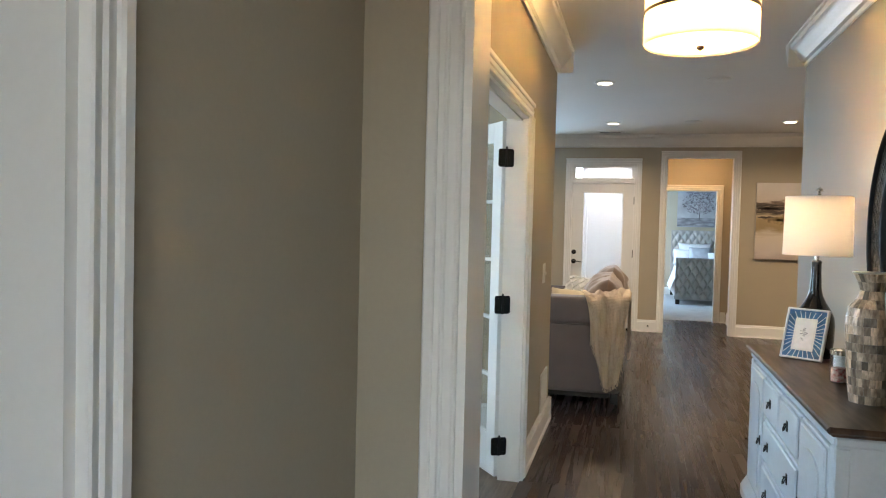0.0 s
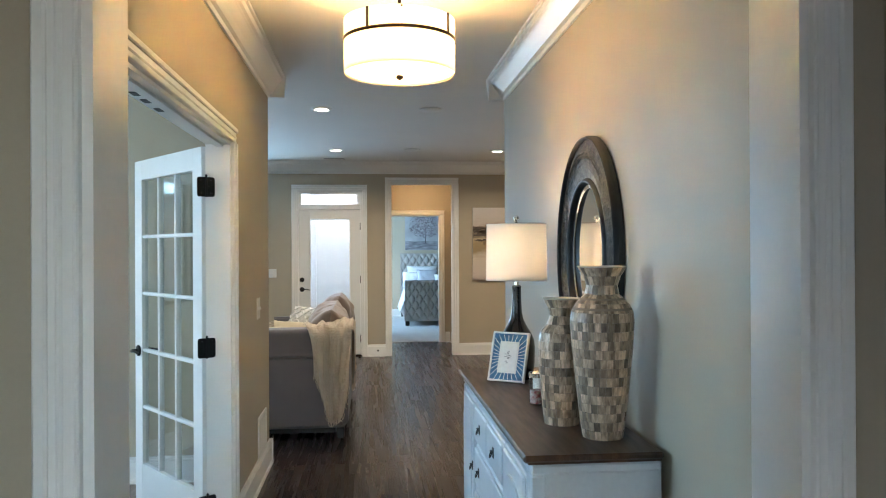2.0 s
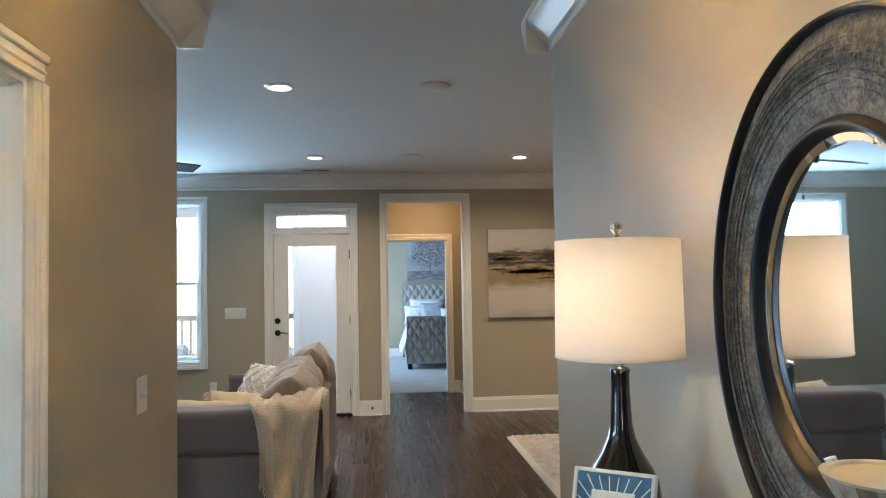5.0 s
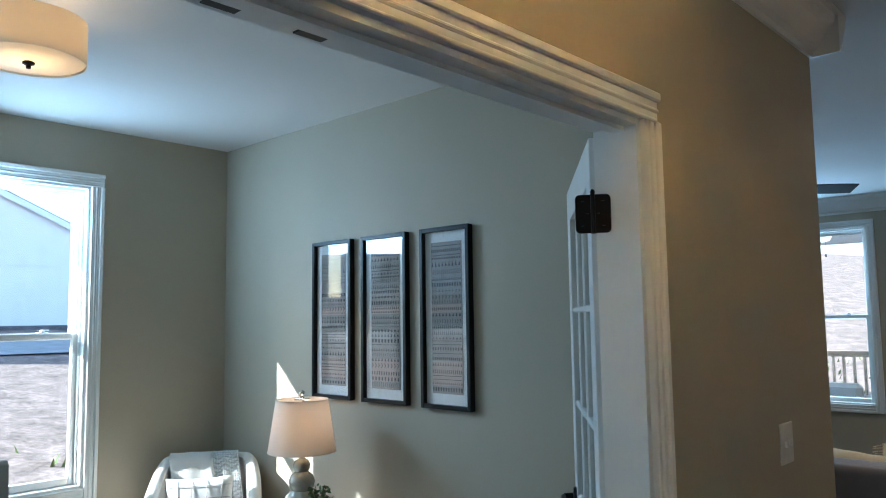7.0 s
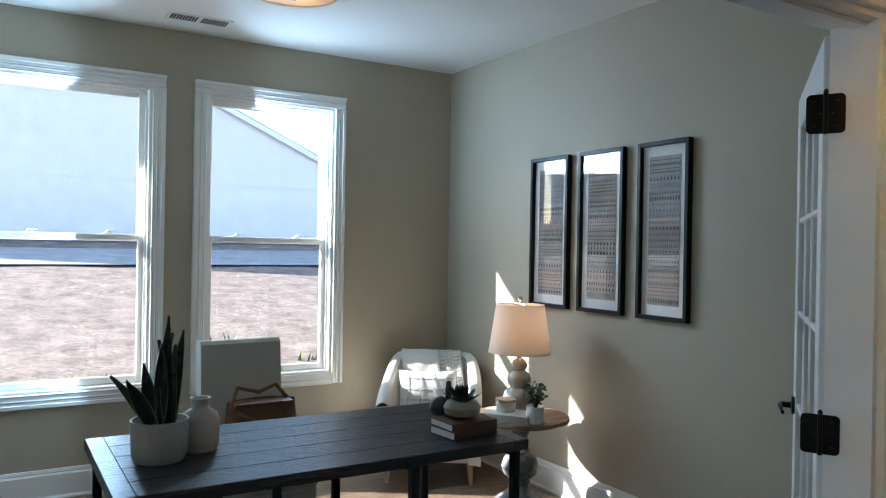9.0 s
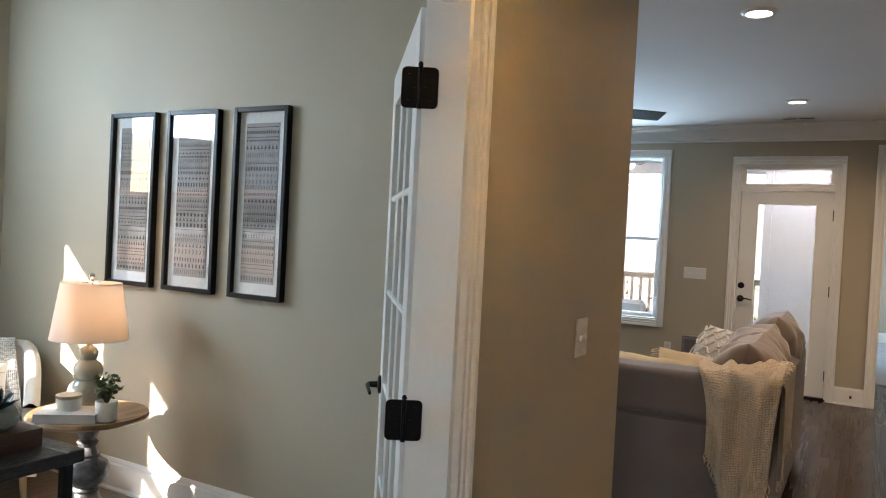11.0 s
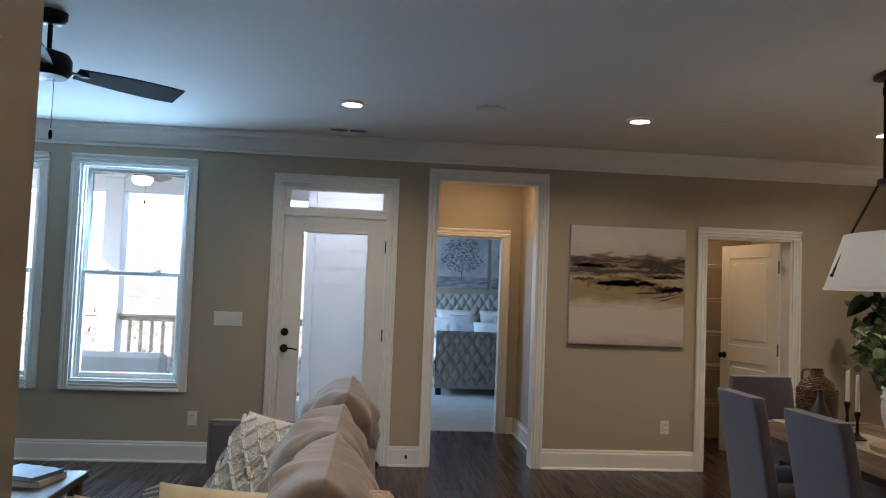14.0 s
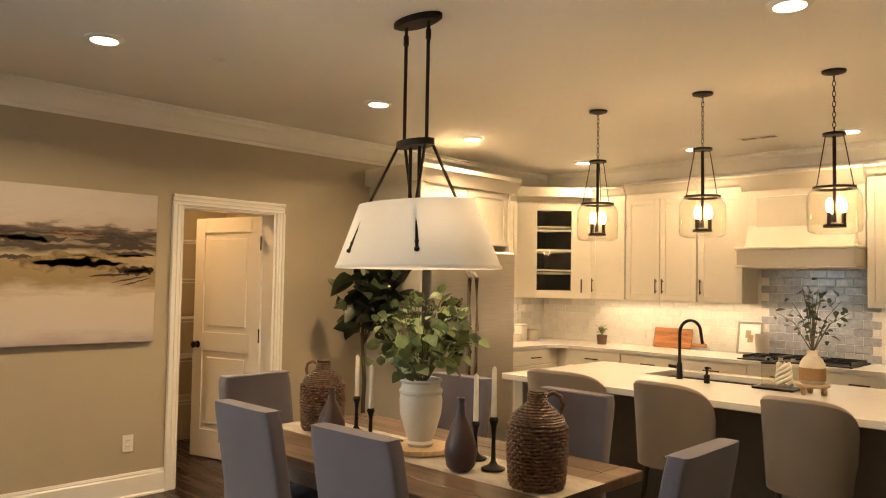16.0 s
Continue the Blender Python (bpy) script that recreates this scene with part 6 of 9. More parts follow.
def slip_chair():
    """A fully covered dining chair; it faces +x, its middle at the origin."""
    ob = thing("dining_chair", "taupe slip-covered dining chair with a tall straight back", "chair", pose(0, 0, 0), "chairs round the dining table")
    part("seat", Geo().box(-0.20, 0.24, -0.21, 0.21, 0.36, 0.47, 0.03), CHAIRC, ob, smooth=60)

    def back(u, v):
        a = 2 * math.pi * u
        c, s = math.cos(a), math.sin(a)
        k = lambda q: math.copysign(abs(q) ** 0.25, q)
        z = 0.36 + 0.63 * v
        top = 1.0 if v < 0.9 else 1 - 0.06 * ((v - 0.9) / 0.1) ** 2
        lean = -0.10 * (v ** 1.2)
        return (-0.215 + lean + k(c) * 0.038, k(s) * 0.212 * top, z)
    part("backrest", Geo().sheet(back, 40, 18).add([back(i / 40, 1) for i in range(40)], [tuple(range(40))]), CHAIRC, ob, smooth=50)

    def skirt_fn(u, v):
        a = 2 * math.pi * u
        c, s = math.cos(a), math.sin(a)
        k = lambda q: math.copysign(abs(q) ** 0.22, q)
        z = 0.40 - 0.37 * v
        w = 1 + 0.05 * v + 0.022 * v * math.sin(a * 14)
        return (-0.005 + k(c) * 0.245 * w, k(s) * 0.208 * w, z)
    part("skirt", Geo().sheet(skirt_fn, 120, 8), CHAIRC, ob, smooth=70)
    for x in (-0.2, 0.2):
        for y in (-0.17, 0.17):
            part("leg", Geo().box(x - 0.018, x + 0.018, y - 0.018, y + 0.018, 0.0, 0.38), LEGD, ob)
    part("piping", Geo().tube([(-0.312, -0.2, 0.984), (-0.312, 0.2, 0.984)], 0.005, 6).tube([(-0.275, -0.2, 0.984), (-0.275, 0.2, 0.984)], 0.004, 6), CHAIRC, ob)
    return ob


chair = slip_chair()
chair.matrix_basis = pose(2.56, 8.58, 0.011)
for x, y, r in ((2.56, 7.89, 2), (3.36, 8.70, 181), (3.36, 7.96, 178), (2.84, 9.15, 272), (2.93, 7.26, 91)):
    copy_thing(chair, pose(x, y, 0.011, 0, 0, r))

# chandelier over the table
DSH = material("dining_shade_cloth", (0.84, 0.82, 0.78), 0.85, vary=0.01, grain=0.04, grain_scale=400, bump=0.08, translucent=0.36)
ob = thing("dining_chandelier", "linear chandelier with a tapered white shade and bronze straps, switched on", "chandelier", pose(2.96, 8.36, 2.74))
part("canopy", Geo().lathe([(0.065, 0), (0.065, -0.018), (0.055, -0.026), (0, -0.026)], 32, sx=1.0, sy=2.3), BRONZE, ob)
for y in (-0.075, 0.075):
    part("rod", Geo().tube([(0, y, -0.02), (0, y, -0.575)], 0.0085, 10), BRONZE, ob)
    part("coupling", Geo().lathe([(0.013, -0.11), (0.013, -0.065)], 12, (0, y, 0)), BRONZE, ob)
part("hub", Geo().lathe([(0.055, -0.60), (0.055, -0.57), (0, -0.57)], 28, sx=1.0, sy=2.1), BRONZE, ob)
SA = (0.235, 0.495)
sh = part("shade", Geo().shell([(1.0, -1.16), (0.70, -0.86)], 0.006, 72, sx=SA[0], sy=SA[1]), DSH, ob, "lit tapered white shade", True)
part("shade_rim", Geo().shell([(1.004, -1.163), (1.004, -1.150)], 0.018, 72, sx=SA[0], sy=SA[1]), DSH, sh)
for sx, sy in ((-1, -1), (-1, 1), (1, -1), (1, 1)):
    a = (0.02 * sx, 0.09 * sy, -0.585)
    b = (0.130 * sx, 0.155 * sy, -0.855)
    c = (0.192 * sx, 0.228 * sy, -1.085)
    part("strap", Geo().tube([a, b, c], 0.0075, 6), BRONZE, ob)
    part("rivet", Geo().lathe([(0.0, -0.012), (0.012, -0.006), (0.012, 0.006), (0, 0.012)], 10, c).lathe([(0.0, -0.010), (0.010, -0.005), (0.010, 0.005), (0, 0.010)], 10, (b[0] + (c[0] - b[0]) * 0.85, b[1] + (c[1] - b[1]) * 0.85, b[2] + (c[2] - b[2]) * 0.85)), BRONZE, ob)
part("stem", Geo().tube([(0, -0.03, -0.59), (0, -0.03, -0.95)], 0.008, 8).tube([(0, 0.03, -0.59), (0, 0.03, -0.95)], 0.008, 8).tube([(0, -0.25, -0.95), (0, 0.25, -0.95)], 0.006, 8), BRONZE, ob)

# wicker jugs, bottles, candles and the planted urn on the table
WICK = material("brown_wicker", (0.19, 0.088, 0.042), 0.36, vary=0.4, scale=60, grain=0.25, grain_scale=160, bump=0.2, second=(0.045, 0.019, 0.010))
TZ = 0.762


def wicker_jug(m, h, r, label):
    ob = thing("wicker_jug", label, "jug", m, "wicker jugs")
    body = [(r * 0.86, 0.0), (r * 0.93, h * 0.06), (r, h * 0.35), (r, h * 0.62), (r * 0.85, h * 0.74), (r * 0.45, h * 0.83), (r * 0.32, h * 0.87), (r * 0.32, h * 0.985)]
    core = part("core", Geo().lathe([(a * 0.95, z) for a, z in body], 32), material("wicker_shadow", (0.03, 0.016, 0.010), 0.8), ob, smooth=60)
    g = Geo()
    row = 0.0135
    n = int(h * 0.66 / row)
    spokes = 22
    for k in range(n):
        z = 0.006 + k * row
        rr = radius_at(body, z)
        pts = []
        for s in range(spokes * 4):
            a = 2 * math.pi * s / (spokes * 4)
            pts.append(((rr + 0.0045 * math.sin(a * spokes / 1.0 + math.pi * (k % 2))) * math.cos(a), (rr + 0.0045 * math.sin(a * spokes + math.pi * (k % 2))) * math.sin(a), z + 0.0015 * math.sin(a * spokes * 0.5 + k)))
        g.tube(pts + [pts[0]], 0.0062, 5)
    tagged(part("weave", g, WICK, core, "woven brown cane"), kind="stuff")
    g = Geo()
    n2 = int(h * 0.33 / 0.009)
    for k in range(n2):
        z = h * 0.66 + k * 0.009
        rr = radius_at(body, z)
        pts = [((rr + 0.002 * math.sin(s * 2.0 + k * math.pi)) * math.cos(2 * math.pi * s / 40), (rr + 0.002 * math.sin(s * 2.0 + k * math.pi)) * math.sin(2 * math.pi * s / 40), z) for s in range(41)]
        g.tube(pts, 0.0048, 4)
    tagged(part("shoulder_weave", g, WICK, core), kind="stuff")
    part("handle", Geo().tube([(r * 0.30, 0, h * 0.93), (r * 0.55, 0, h * 0.97), (r * 0.80, 0, h * 0.93), (r * 0.88, 0, h * 0.84), (r * 0.80, 0, h * 0.76)], 0.009, 7), WICK, ob, smooth=True)
    return ob


wicker_jug(pose(2.885, 7.58, TZ, 0, 0, -60), 0.36, 0.108, "brown wicker-covered jug at the near end of the table")
wicker_jug(pose(2.93, 8.98, TZ, 0, 0, 120), 0.35, 0.108, "brown wicker-covered jug by the tall fig tree end")
PLUM = material("plum_ceramic", (0.060, 0.034, 0.032), 0.38, vary=0.15, scale=8, grain=0.08, bump=0.05)
for x, y, h in ((2.84, 7.93, 0.29), (2.79, 8.72, 0.25)):
    ob = thing("bottle_vase", "matt plum-brown ceramic bottle vase", "vase", pose(x, y, TZ), "bottle vases")
    part("body", Geo().lathe([(0.040, 0), (0.058, 0.02), (0.066, h * 0.25), (0.062, h * 0.38), (0.040, h * 0.60), (0.020, h * 0.76), (0.014, h * 0.92), (0.017, h), (0.010, h), (0.009, h * 0.9)], 32), PLUM, ob, smooth=60)
WAX = material("ivory_wax", (0.74, 0.69, 0.58), 0.5, vary=0.03, bump=0.02)
for x, y, hs in ((2.95, 7.85, 0.20), (3.03, 8.02, 0.15), (2.93, 8.60, 0.14), (2.99, 8.78, 0.17)):
    ob = thing("candlestick", "black metal candlestick with an ivory taper candle", "candlestick", pose(x, y, TZ), "candlesticks on the table")
    part("stick", Geo().lathe([(0.048, 0), (0.050, 0.006), (0.020, 0.020), (0.010, 0.035), (0.008, hs * 0.7), (0.012, hs * 0.88), (0.020, hs), (0.014, hs + 0.012), (0.014, hs)], 20), BLACK, ob, smooth=True)
    part("candle", Geo().lathe([(0.0115, hs - 0.004), (0.011, hs + 0.10), (0.0095, hs + 0.205), (0.004, hs + 0.213), (0, hs + 0.213)], 14).tube([(0, 0, hs + 0.212), (0.001, 0, hs + 0.222)], 0.001, 4), WAX, ob, "ivory taper candle", True)

LEAFM = material("eucalyptus_leaf", (0.11, 0.165, 0.085), 0.42, vary=0.3, scale=12, grain=0.1, bump=0.05, random=0.65, second=(0.27, 0.33, 0.12), spec=0.4)
LEAFD = material("dark_fig_leaf", (0.022, 0.036, 0.016), 0.38, vary=0.3, scale=12, grain=0.1, bump=0.08, random=0.4)
STEMM = material("plant_stem", (0.09, 0.075, 0.035), 0.7)
BERRY = material("dry_berry", (0.22, 0.17, 0.07), 0.7, vary=0.3)


def leaf_geo(length, width, curl, tip=0.7):
    """A leaf along +x, cupped."""
    g = Geo()
    n = 6

    def fn(u, v):
        w = width * math.sin(math.pi * min(1, (u ** tip))) ** 0.8 if 0 < u < 1 else 0.001
        b = 2 * v - 1
        return (length * u, b * w / 2, curl * (u * u) * length + abs(b) * w * 0.18)
    return g.sheet(fn, n, 2)


def foliage(parent, centre, radius, leaves, rng, geo, mt, stems_from, squash=1.0, name="leaf", n_stems=9, up=0.35):
    first = None
    stem_ends = []
    for i in range(n_stems):
        a, e = rng.uniform(0, 6.28), rng.uniform(-0.1, 1.25)
        end = Vector((centre[0] + radius[0] * 0.85 * math.cos(a) * math.cos(e), centre[1] + radius[1] * 0.85 * math.sin(a) * math.cos(e), centre[2] + radius[2] * 0.85 * math.sin(e) - 0.1 * radius[2]))
        mid = (Vector(stems_from) + end) / 2 + Vector((0, 0, radius[2] * 0.25))
        part("stem", Geo().tube([stems_from, tuple(mid), tuple(end)], 0.0035, 5, 0.0015), STEMM, parent)
        stem_ends.append((Vector(stems_from), mid, end))
    for i in range(leaves):
        p0, p1, p2 = stem_ends[i % n_stems]
        t = rng.uniform(0.30, 1.0)
        q = p0 * (1 - t) ** 2 + p1 * 2 * t * (1 - t) + p2 * t * t
        jit = 0.10 * radius[0]
        q = q + Vector((rng.gauss(0, jit), rng.gauss(0, jit), rng.gauss(0, jit)))
        m = pose(*q, rng.uniform(-70, 70), rng.uniform(-60, 40), rng.uniform(0, 360)) @ Matrix.Scale(rng.uniform(0.65, 1.15), 4)
        if first is None:
            first = part(name, geo, mt, parent, m=m, smooth=60)
        else:
            again(first, parent, m)


URN = material("white_urn_glaze", (0.68, 0.65, 0.58), 0.5, vary=0.06, scale=6, grain=0.04, bump=0.06)
solid("wooden_slab", Geo().lathe([(0.142, 0.0), (0.146, 0.01), (0.143, 0.022), (0, 0.022)], 40, (2.97, 8.30, TZ)), material("pale_slab_wood", (0.50, 0.37, 0.22), 0.6, vary=0.2, grain=0.2, grain_scale=60), "round pale wooden slab under the urn", "trivet", "", 40)
urn = thing("planted_urn", "white urn filled with eucalyptus branches", "vase", pose(2.97, 8.30, TZ + 0.022) @ Matrix.Diagonal((0.92, 0.92, 1.0, 1.0)))
part("urn", Geo().lathe([(0.060, 0), (0.066, 0.012), (0.060, 0.025), (0.075, 0.06), (0.100, 0.14), (0.106, 0.20), (0.100, 0.23), (0.107, 0.238), (0.107, 0.248), (0.098, 0.256), (0.094, 0.28), (0.104, 0.29), (0.102, 0.298), (0.088, 0.296), (0.085, 0.24), (0, 0.24)], 40), URN, urn, "white glazed urn", 40)
rng = random.Random(21)
foliage(urn, (0, 0, 0.44), (0.33, 0.33, 0.37), 250, rng, leaf_geo(0.072, 0.058, -0.15, 0.75), LEAFM, (0, 0, 0.25), n_stems=22)
for i in range(6):
    a = rng.uniform(0, 6.28)
    tip = (0.21 * math.cos(a), 0.21 * math.sin(a), rng.uniform(0.50, 0.66))
    g = Geo().tube([(0, 0, 0.28), (tip[0] * 0.5, tip[1] * 0.5, tip[2] * 0.75), tip], 0.002, 4)
    for k in range(10):
        g.lathe([(0, -0.007), (0.006, -0.003), (0.006, 0.003), (0, 0.007)], 6, (tip[0] + rng.gauss(0, 0.022), tip[1] + rng.gauss(0, 0.022), tip[2] + rng.gauss(0, 0.03)))
    tagged(part("berry_sprig", g, BERRY, urn), "dry berry sprig")

# fig tree beside the refrigerator
POT = material("woven_pot", (0.35, 0.27, 0.17), 0.8, vary=0.2, bump=0.4)
tree = thing("fig_tree", "dark-leaved potted fig tree against the wall", "potted tree", pose(4.55, 10.62, 0))
part("pot", Geo().lathe([(0.15, 0), (0.17, 0.02), (0.19, 0.34), (0.195, 0.36), (0.175, 0.36), (0.17, 0.30), (0, 0.30)], 28), POT, tree, "woven plant basket", True)
part("trunk", Geo().tube([(0, 0, 0.28), (0.02, 0.01, 0.7), (-0.02, 0.0, 1.05), (0.0, -0.01, 1.45)], 0.018, 8, 0.010), STEMM, tree)
foliage(tree, (0.0, -0.08, 1.36), (0.40, 0.28, 0.46), 120, random.Random(5), leaf_geo(0.20, 0.15, -0.25, 0.62), LEAFD, (0, 0, 1.0), n_stems=14)

# ---- kitchen ----
CAB = material("cream_cabinet_paint", (0.70, 0.655, 0.56), 0.4, vary=0.02, scale=2, grain=0.012, grain_scale=80, bump=0.015)
QUARTZ = material("white_quartz", (0.74, 0.72, 0.68), 0.22, vary=0.04, scale=3, grain=0.04, grain_scale=200, bump=0)
TILE = material("white_glazed_tile", (0.72, 0.69, 0.63), 0.15, vary=0.03, scale=30, grain=0.02, bump=0.06, bump_scale=30, random=0.06)
GTILE = material("grey_glazed_tile", (0.36, 0.37, 0.40), 0.08, vary=0.1, scale=30, grain=0.03, bump=0.25, bump_scale=22, random=0.12)
DARKWD = material("dark_island_paint", (0.16, 0.14, 0.12), 0.5, vary=0.1, grain=0.05)
BRASS = material("bronze_pull", (0.10, 0.065, 0.035), 0.38, metal=0.8, vary=0.2, bump=0)
STOOLC = weave("stool_cloth", (0.26, 0.22, 0.18), (0.18, 0.15, 0.12), 260, bump=0.25)
EX, EFX, CTZ = 7.53, 6.88, 0.905


def shaker(parent, face, y0, y1, z0, z1, name="door", pull=None):
    """A framed front on a cabinet that faces -x at x = face, or -y for a local frame."""
    g = Geo().box(face - 0.012, face, y0 + 0.05, y1 - 0.05, z0 + 0.05, z1 - 0.05)
    s = 0.055
    g.box(face - 0.020, face, y0, y0 + s, z0, z1, 0.002).box(face - 0.020, face, y1 - s, y1, z0, z1, 0.002).box(face - 0.020, face, y0 + s, y1 - s, z0, z0 + s, 0.002).box(face - 0.020, face, y0 + s, y1 - s, z1 - s, z1, 0.002)
    d = part(name, g, CAB, parent)
    if pull:
        py, pz, up = pull
        h = Geo()
        if up:
            h.box(face - 0.052, face - 0.042, py - 0.006, py + 0.006, pz - 0.07, pz + 0.07, 0.003).box(face - 0.045, face - 0.019, py - 0.004, py + 0.004, pz - 0.055, pz - 0.045).box(face - 0.045, face - 0.019, py - 0.004, py + 0.004, pz + 0.045, pz + 0.055)
        else:
            h.box(face - 0.052, face - 0.042, py - 0.075, py + 0.075, pz - 0.006, pz + 0.006, 0.003).box(face - 0.045, face - 0.019, py - 0.055, py - 0.047, pz - 0.004, pz + 0.004).box(face - 0.045, face - 0.019, py + 0.047, py + 0.055, pz - 0.004, pz + 0.004)
        part("handle", h, BRASS, d, "dark bronze bar pull")
    return d


def base_unit(m, w, depth=0.60, drawer=True):
    """Local: faces -x with its front at x = 0, y from 0 to w."""
    ob = thing("base_cabinet", "cream shaker base cabinet with a drawer", "base cabinet", m, "kitchen base cabinets")
    part("body", Geo().box(0.0, depth, 0.001, w - 0.001, 0.10, 0.872), CAB, ob)
    part("toe_kick", Geo().box(0.06, depth, 0.001, w - 0.001, 0.0, 0.10), CAB, ob)
    d = part("drawer", Geo().box(-0.020, 0.0, 0.004, w - 0.004, 0.72, 0.862, 0.003), CAB, ob)
    part("handle", Geo().box(-0.052, -0.042, w / 2 - 0.075, w / 2 + 0.075, 0.785, 0.797, 0.003).box(-0.045, -0.018, w / 2 - 0.055, w / 2 - 0.047, 0.787, 0.795).box(-0.045, -0.018, w / 2 + 0.047, w / 2 + 0.055, 0.787, 0.795), BRASS, d, "dark bronze bar pull")
    if w > 0.62:
        shaker(ob, 0.0, 0.004, w / 2 - 0.002, 0.115, 0.712, pull=(w / 2 - 0.03, 0.62, True))
        shaker(ob, 0.0, w / 2 + 0.002, w - 0.004, 0.115, 0.712, pull=(w / 2 + 0.03, 0.62, True))
    else:
        shaker(ob, 0.0, 0.004, w - 0.004, 0.115, 0.712, pull=(w - 0.04, 0.62, True))
    return ob


def upper_unit(m, w, doors, z0=1.37, z1=2.36, depth=0.33):
    ob = thing("wall_cabinet", "cream shaker wall cabinet with bronze pulls", "wall cabinet", m, "kitchen wall cabinets")
    part("body", Geo().box(0.0, depth, 0.001, w - 0.001, z0, z1), CAB, ob)
    for i in range(doors):
        a, b = w * i / doors, w * (i + 1) / doors
        right = (i == 0 and doors == 2) or doors == 1
        shaker(ob, 0.0, a + 0.003, b - 0.003, z0 + 0.004, z1 - 0.004, pull=((b - 0.035) if right else (a + 0.035), z0 + 0.14, True))
    part("frieze", Geo().box(-0.012, depth, 0.0005, w - 0.0005, z1, z1 + 0.05), CAB, ob)
    part("cornice", Geo().prism([(-0.012, z1 + 0.05), (-0.03, z1 + 0.07), (-0.055, z1 + 0.12), (-0.065, z1 + 0.125), (-0.065, z1 + 0.145), (depth, z1 + 0.145), (depth, z1 + 0.05)], 1, 0.0005, w - 0.0005), CAB, ob)
    return ob


# east run
y = 6.05
for w in (0.62, 0.60, 0.62, 0.55, 0.60, 0.60, 0.62):
    base_unit(pose(EFX + 0.03, y, 0), w)
    y += w + 0.001
base_unit(pose(6.14, 10.40, 0, 0, 0, 90) @ pose(0, -0.76, 0), 0.76)
corner = thing("corner_cabinet", "cream corner base cabinet with a slanted front", "base cabinet", pose(0, 0, 0))
part("body", Geo().prism([(6.905, 10.42), (EFX + 0.03, 10.275), (EX - 0.004, 10.275), (EX - 0.004, WY - 0.004), (6.905, WY - 0.004)], 2, 0.0, 0.872), CAB, corner)
for a, b, n in ((6.10, 6.85, 2), (6.86, 7.61, 2), (8.60, 9.02, 1), (9.03, 9.77, 2), (9.78, 10.18, 1)):
    upper_unit(pose(7.20, a, 0), b - a, n)
upper_unit(pose(6.14, 10.70, 0, 0, 0, 90) @ pose(0, -0.46, 0), 0.46, 1)
# counters and splashback
solid("worktop", Geo().prism([(EFX, 6.03), (EX - 0.002, 6.03), (EX - 0.002, WY - 0.002), (6.13, WY - 0.002), (6.13, 10.38), (EFX - 0.16, 10.38), (EFX, 10.22)], 2, CTZ - 0.03, CTZ), QUARTZ, "white quartz kitchen worktop", "worktop", "")
bs = solid("splashback", Geo().box(EX - 0.006, EX - 0.0005, 6.03, WY, CTZ, 1.72).box(6.13, EX - 0.006, WY - 0.006, WY - 0.0005, CTZ, 1.40), material("tile_joint", (0.68, 0.65, 0.59), 0.8), "white glazed tile splashback", "backsplash")
t0 = None
TW, TH = 0.152, 0.076
for row in range(6):
    for i in range(34):
        yy = 10.95 - (i + 0.5 * (row % 2)) * TW
        if yy < 6.1 or 7.62 < yy < 8.58:
            continue
        m = pose(EX - 0.006, yy, CTZ + 0.002 + row * TH)
        if t0 is None:
            t0 = part("tile", Geo().box(-0.006, 0.0, -TW / 2 + 0.0015, TW / 2 - 0.0015, 0.0015, TH - 0.0015, 0.0015), TILE, bs, m=m)
        else:
            again(t0, bs, m)
    for i in range(9):
        xx = 6.20 + (i + 0.5 * (row % 2)) * TW
        if xx < 7.42:
            again(t0, bs, pose(xx, WY - 0.006, CTZ + 0.002 + row * TH, 0, 0, 90))
g0 = None
for row in range(11):
    for i in range(7):
        yy = 7.66 + (i + 0.5 * (row % 2)) * 0.14
        if yy < 8.56:
            m = pose(EX - 0.006, yy, CTZ + 0.002 + row * 0.07)
            if g0 is None:
                g0 = part("tile", Geo().box(-0.007, 0.0, -0.0685, 0.0685, 0.0015, 0.0685, 0.004), GTILE, bs, "glossy grey tile", m=m)
            else:
                again(g0, bs, m)

# corner cabinet with a glass door
ob = thing("corner_cabinet", "cream diagonal corner wall cabinet with a glass door", "wall cabinet", pose(0, 0, 0))
c0, c1 = (6.61, 10.70), (7.20, 10.19)
part("body", Geo().prism([c0, (c0[0], WY - 0.01), (EX - 0.01, WY - 0.01), (EX - 0.01, c1[1]), c1], 2, 1.37, 1.385).prism([c0, (c0[0], WY - 0.01), (EX - 0.01, WY - 0.01), (EX - 0.01, c1[1]), c1], 2, 2.34, 2.41)
     .box(6.61, 6.625, 10.70, WY - 0.01, 1.385, 2.34).box(7.20, EX - 0.01, 10.19, 10.205, 1.385, 2.34), CAB, ob)
# the recess's shade is put into the dark colour of these back panels
part("interior", Geo().box(6.63, EX - 0.01, WY - 0.02, WY - 0.01, 1.385, 2.34).box(EX - 0.02, EX - 0.01, 10.21, WY - 0.02, 1.385, 2.34), material("cabinet_inside", (0.10, 0.09, 0.08), 0.6), ob, "back panels coloured dark for the shade inside")
for z in (1.62, 1.86, 2.10):
    part("shelf", Geo().prism([(c0[0] + 0.02, c0[1] + 0.03), (c0[0] + 0.02, WY - 0.021), (EX - 0.021, WY - 0.021), (EX - 0.021, c1[1] + 0.02), (c1[0] + 0.02, c1[1] + 0.03)], 2, z, z + 0.015), CAB, ob)
dl = math.hypot(c1[0] - c0[0], c1[1] - c0[1])
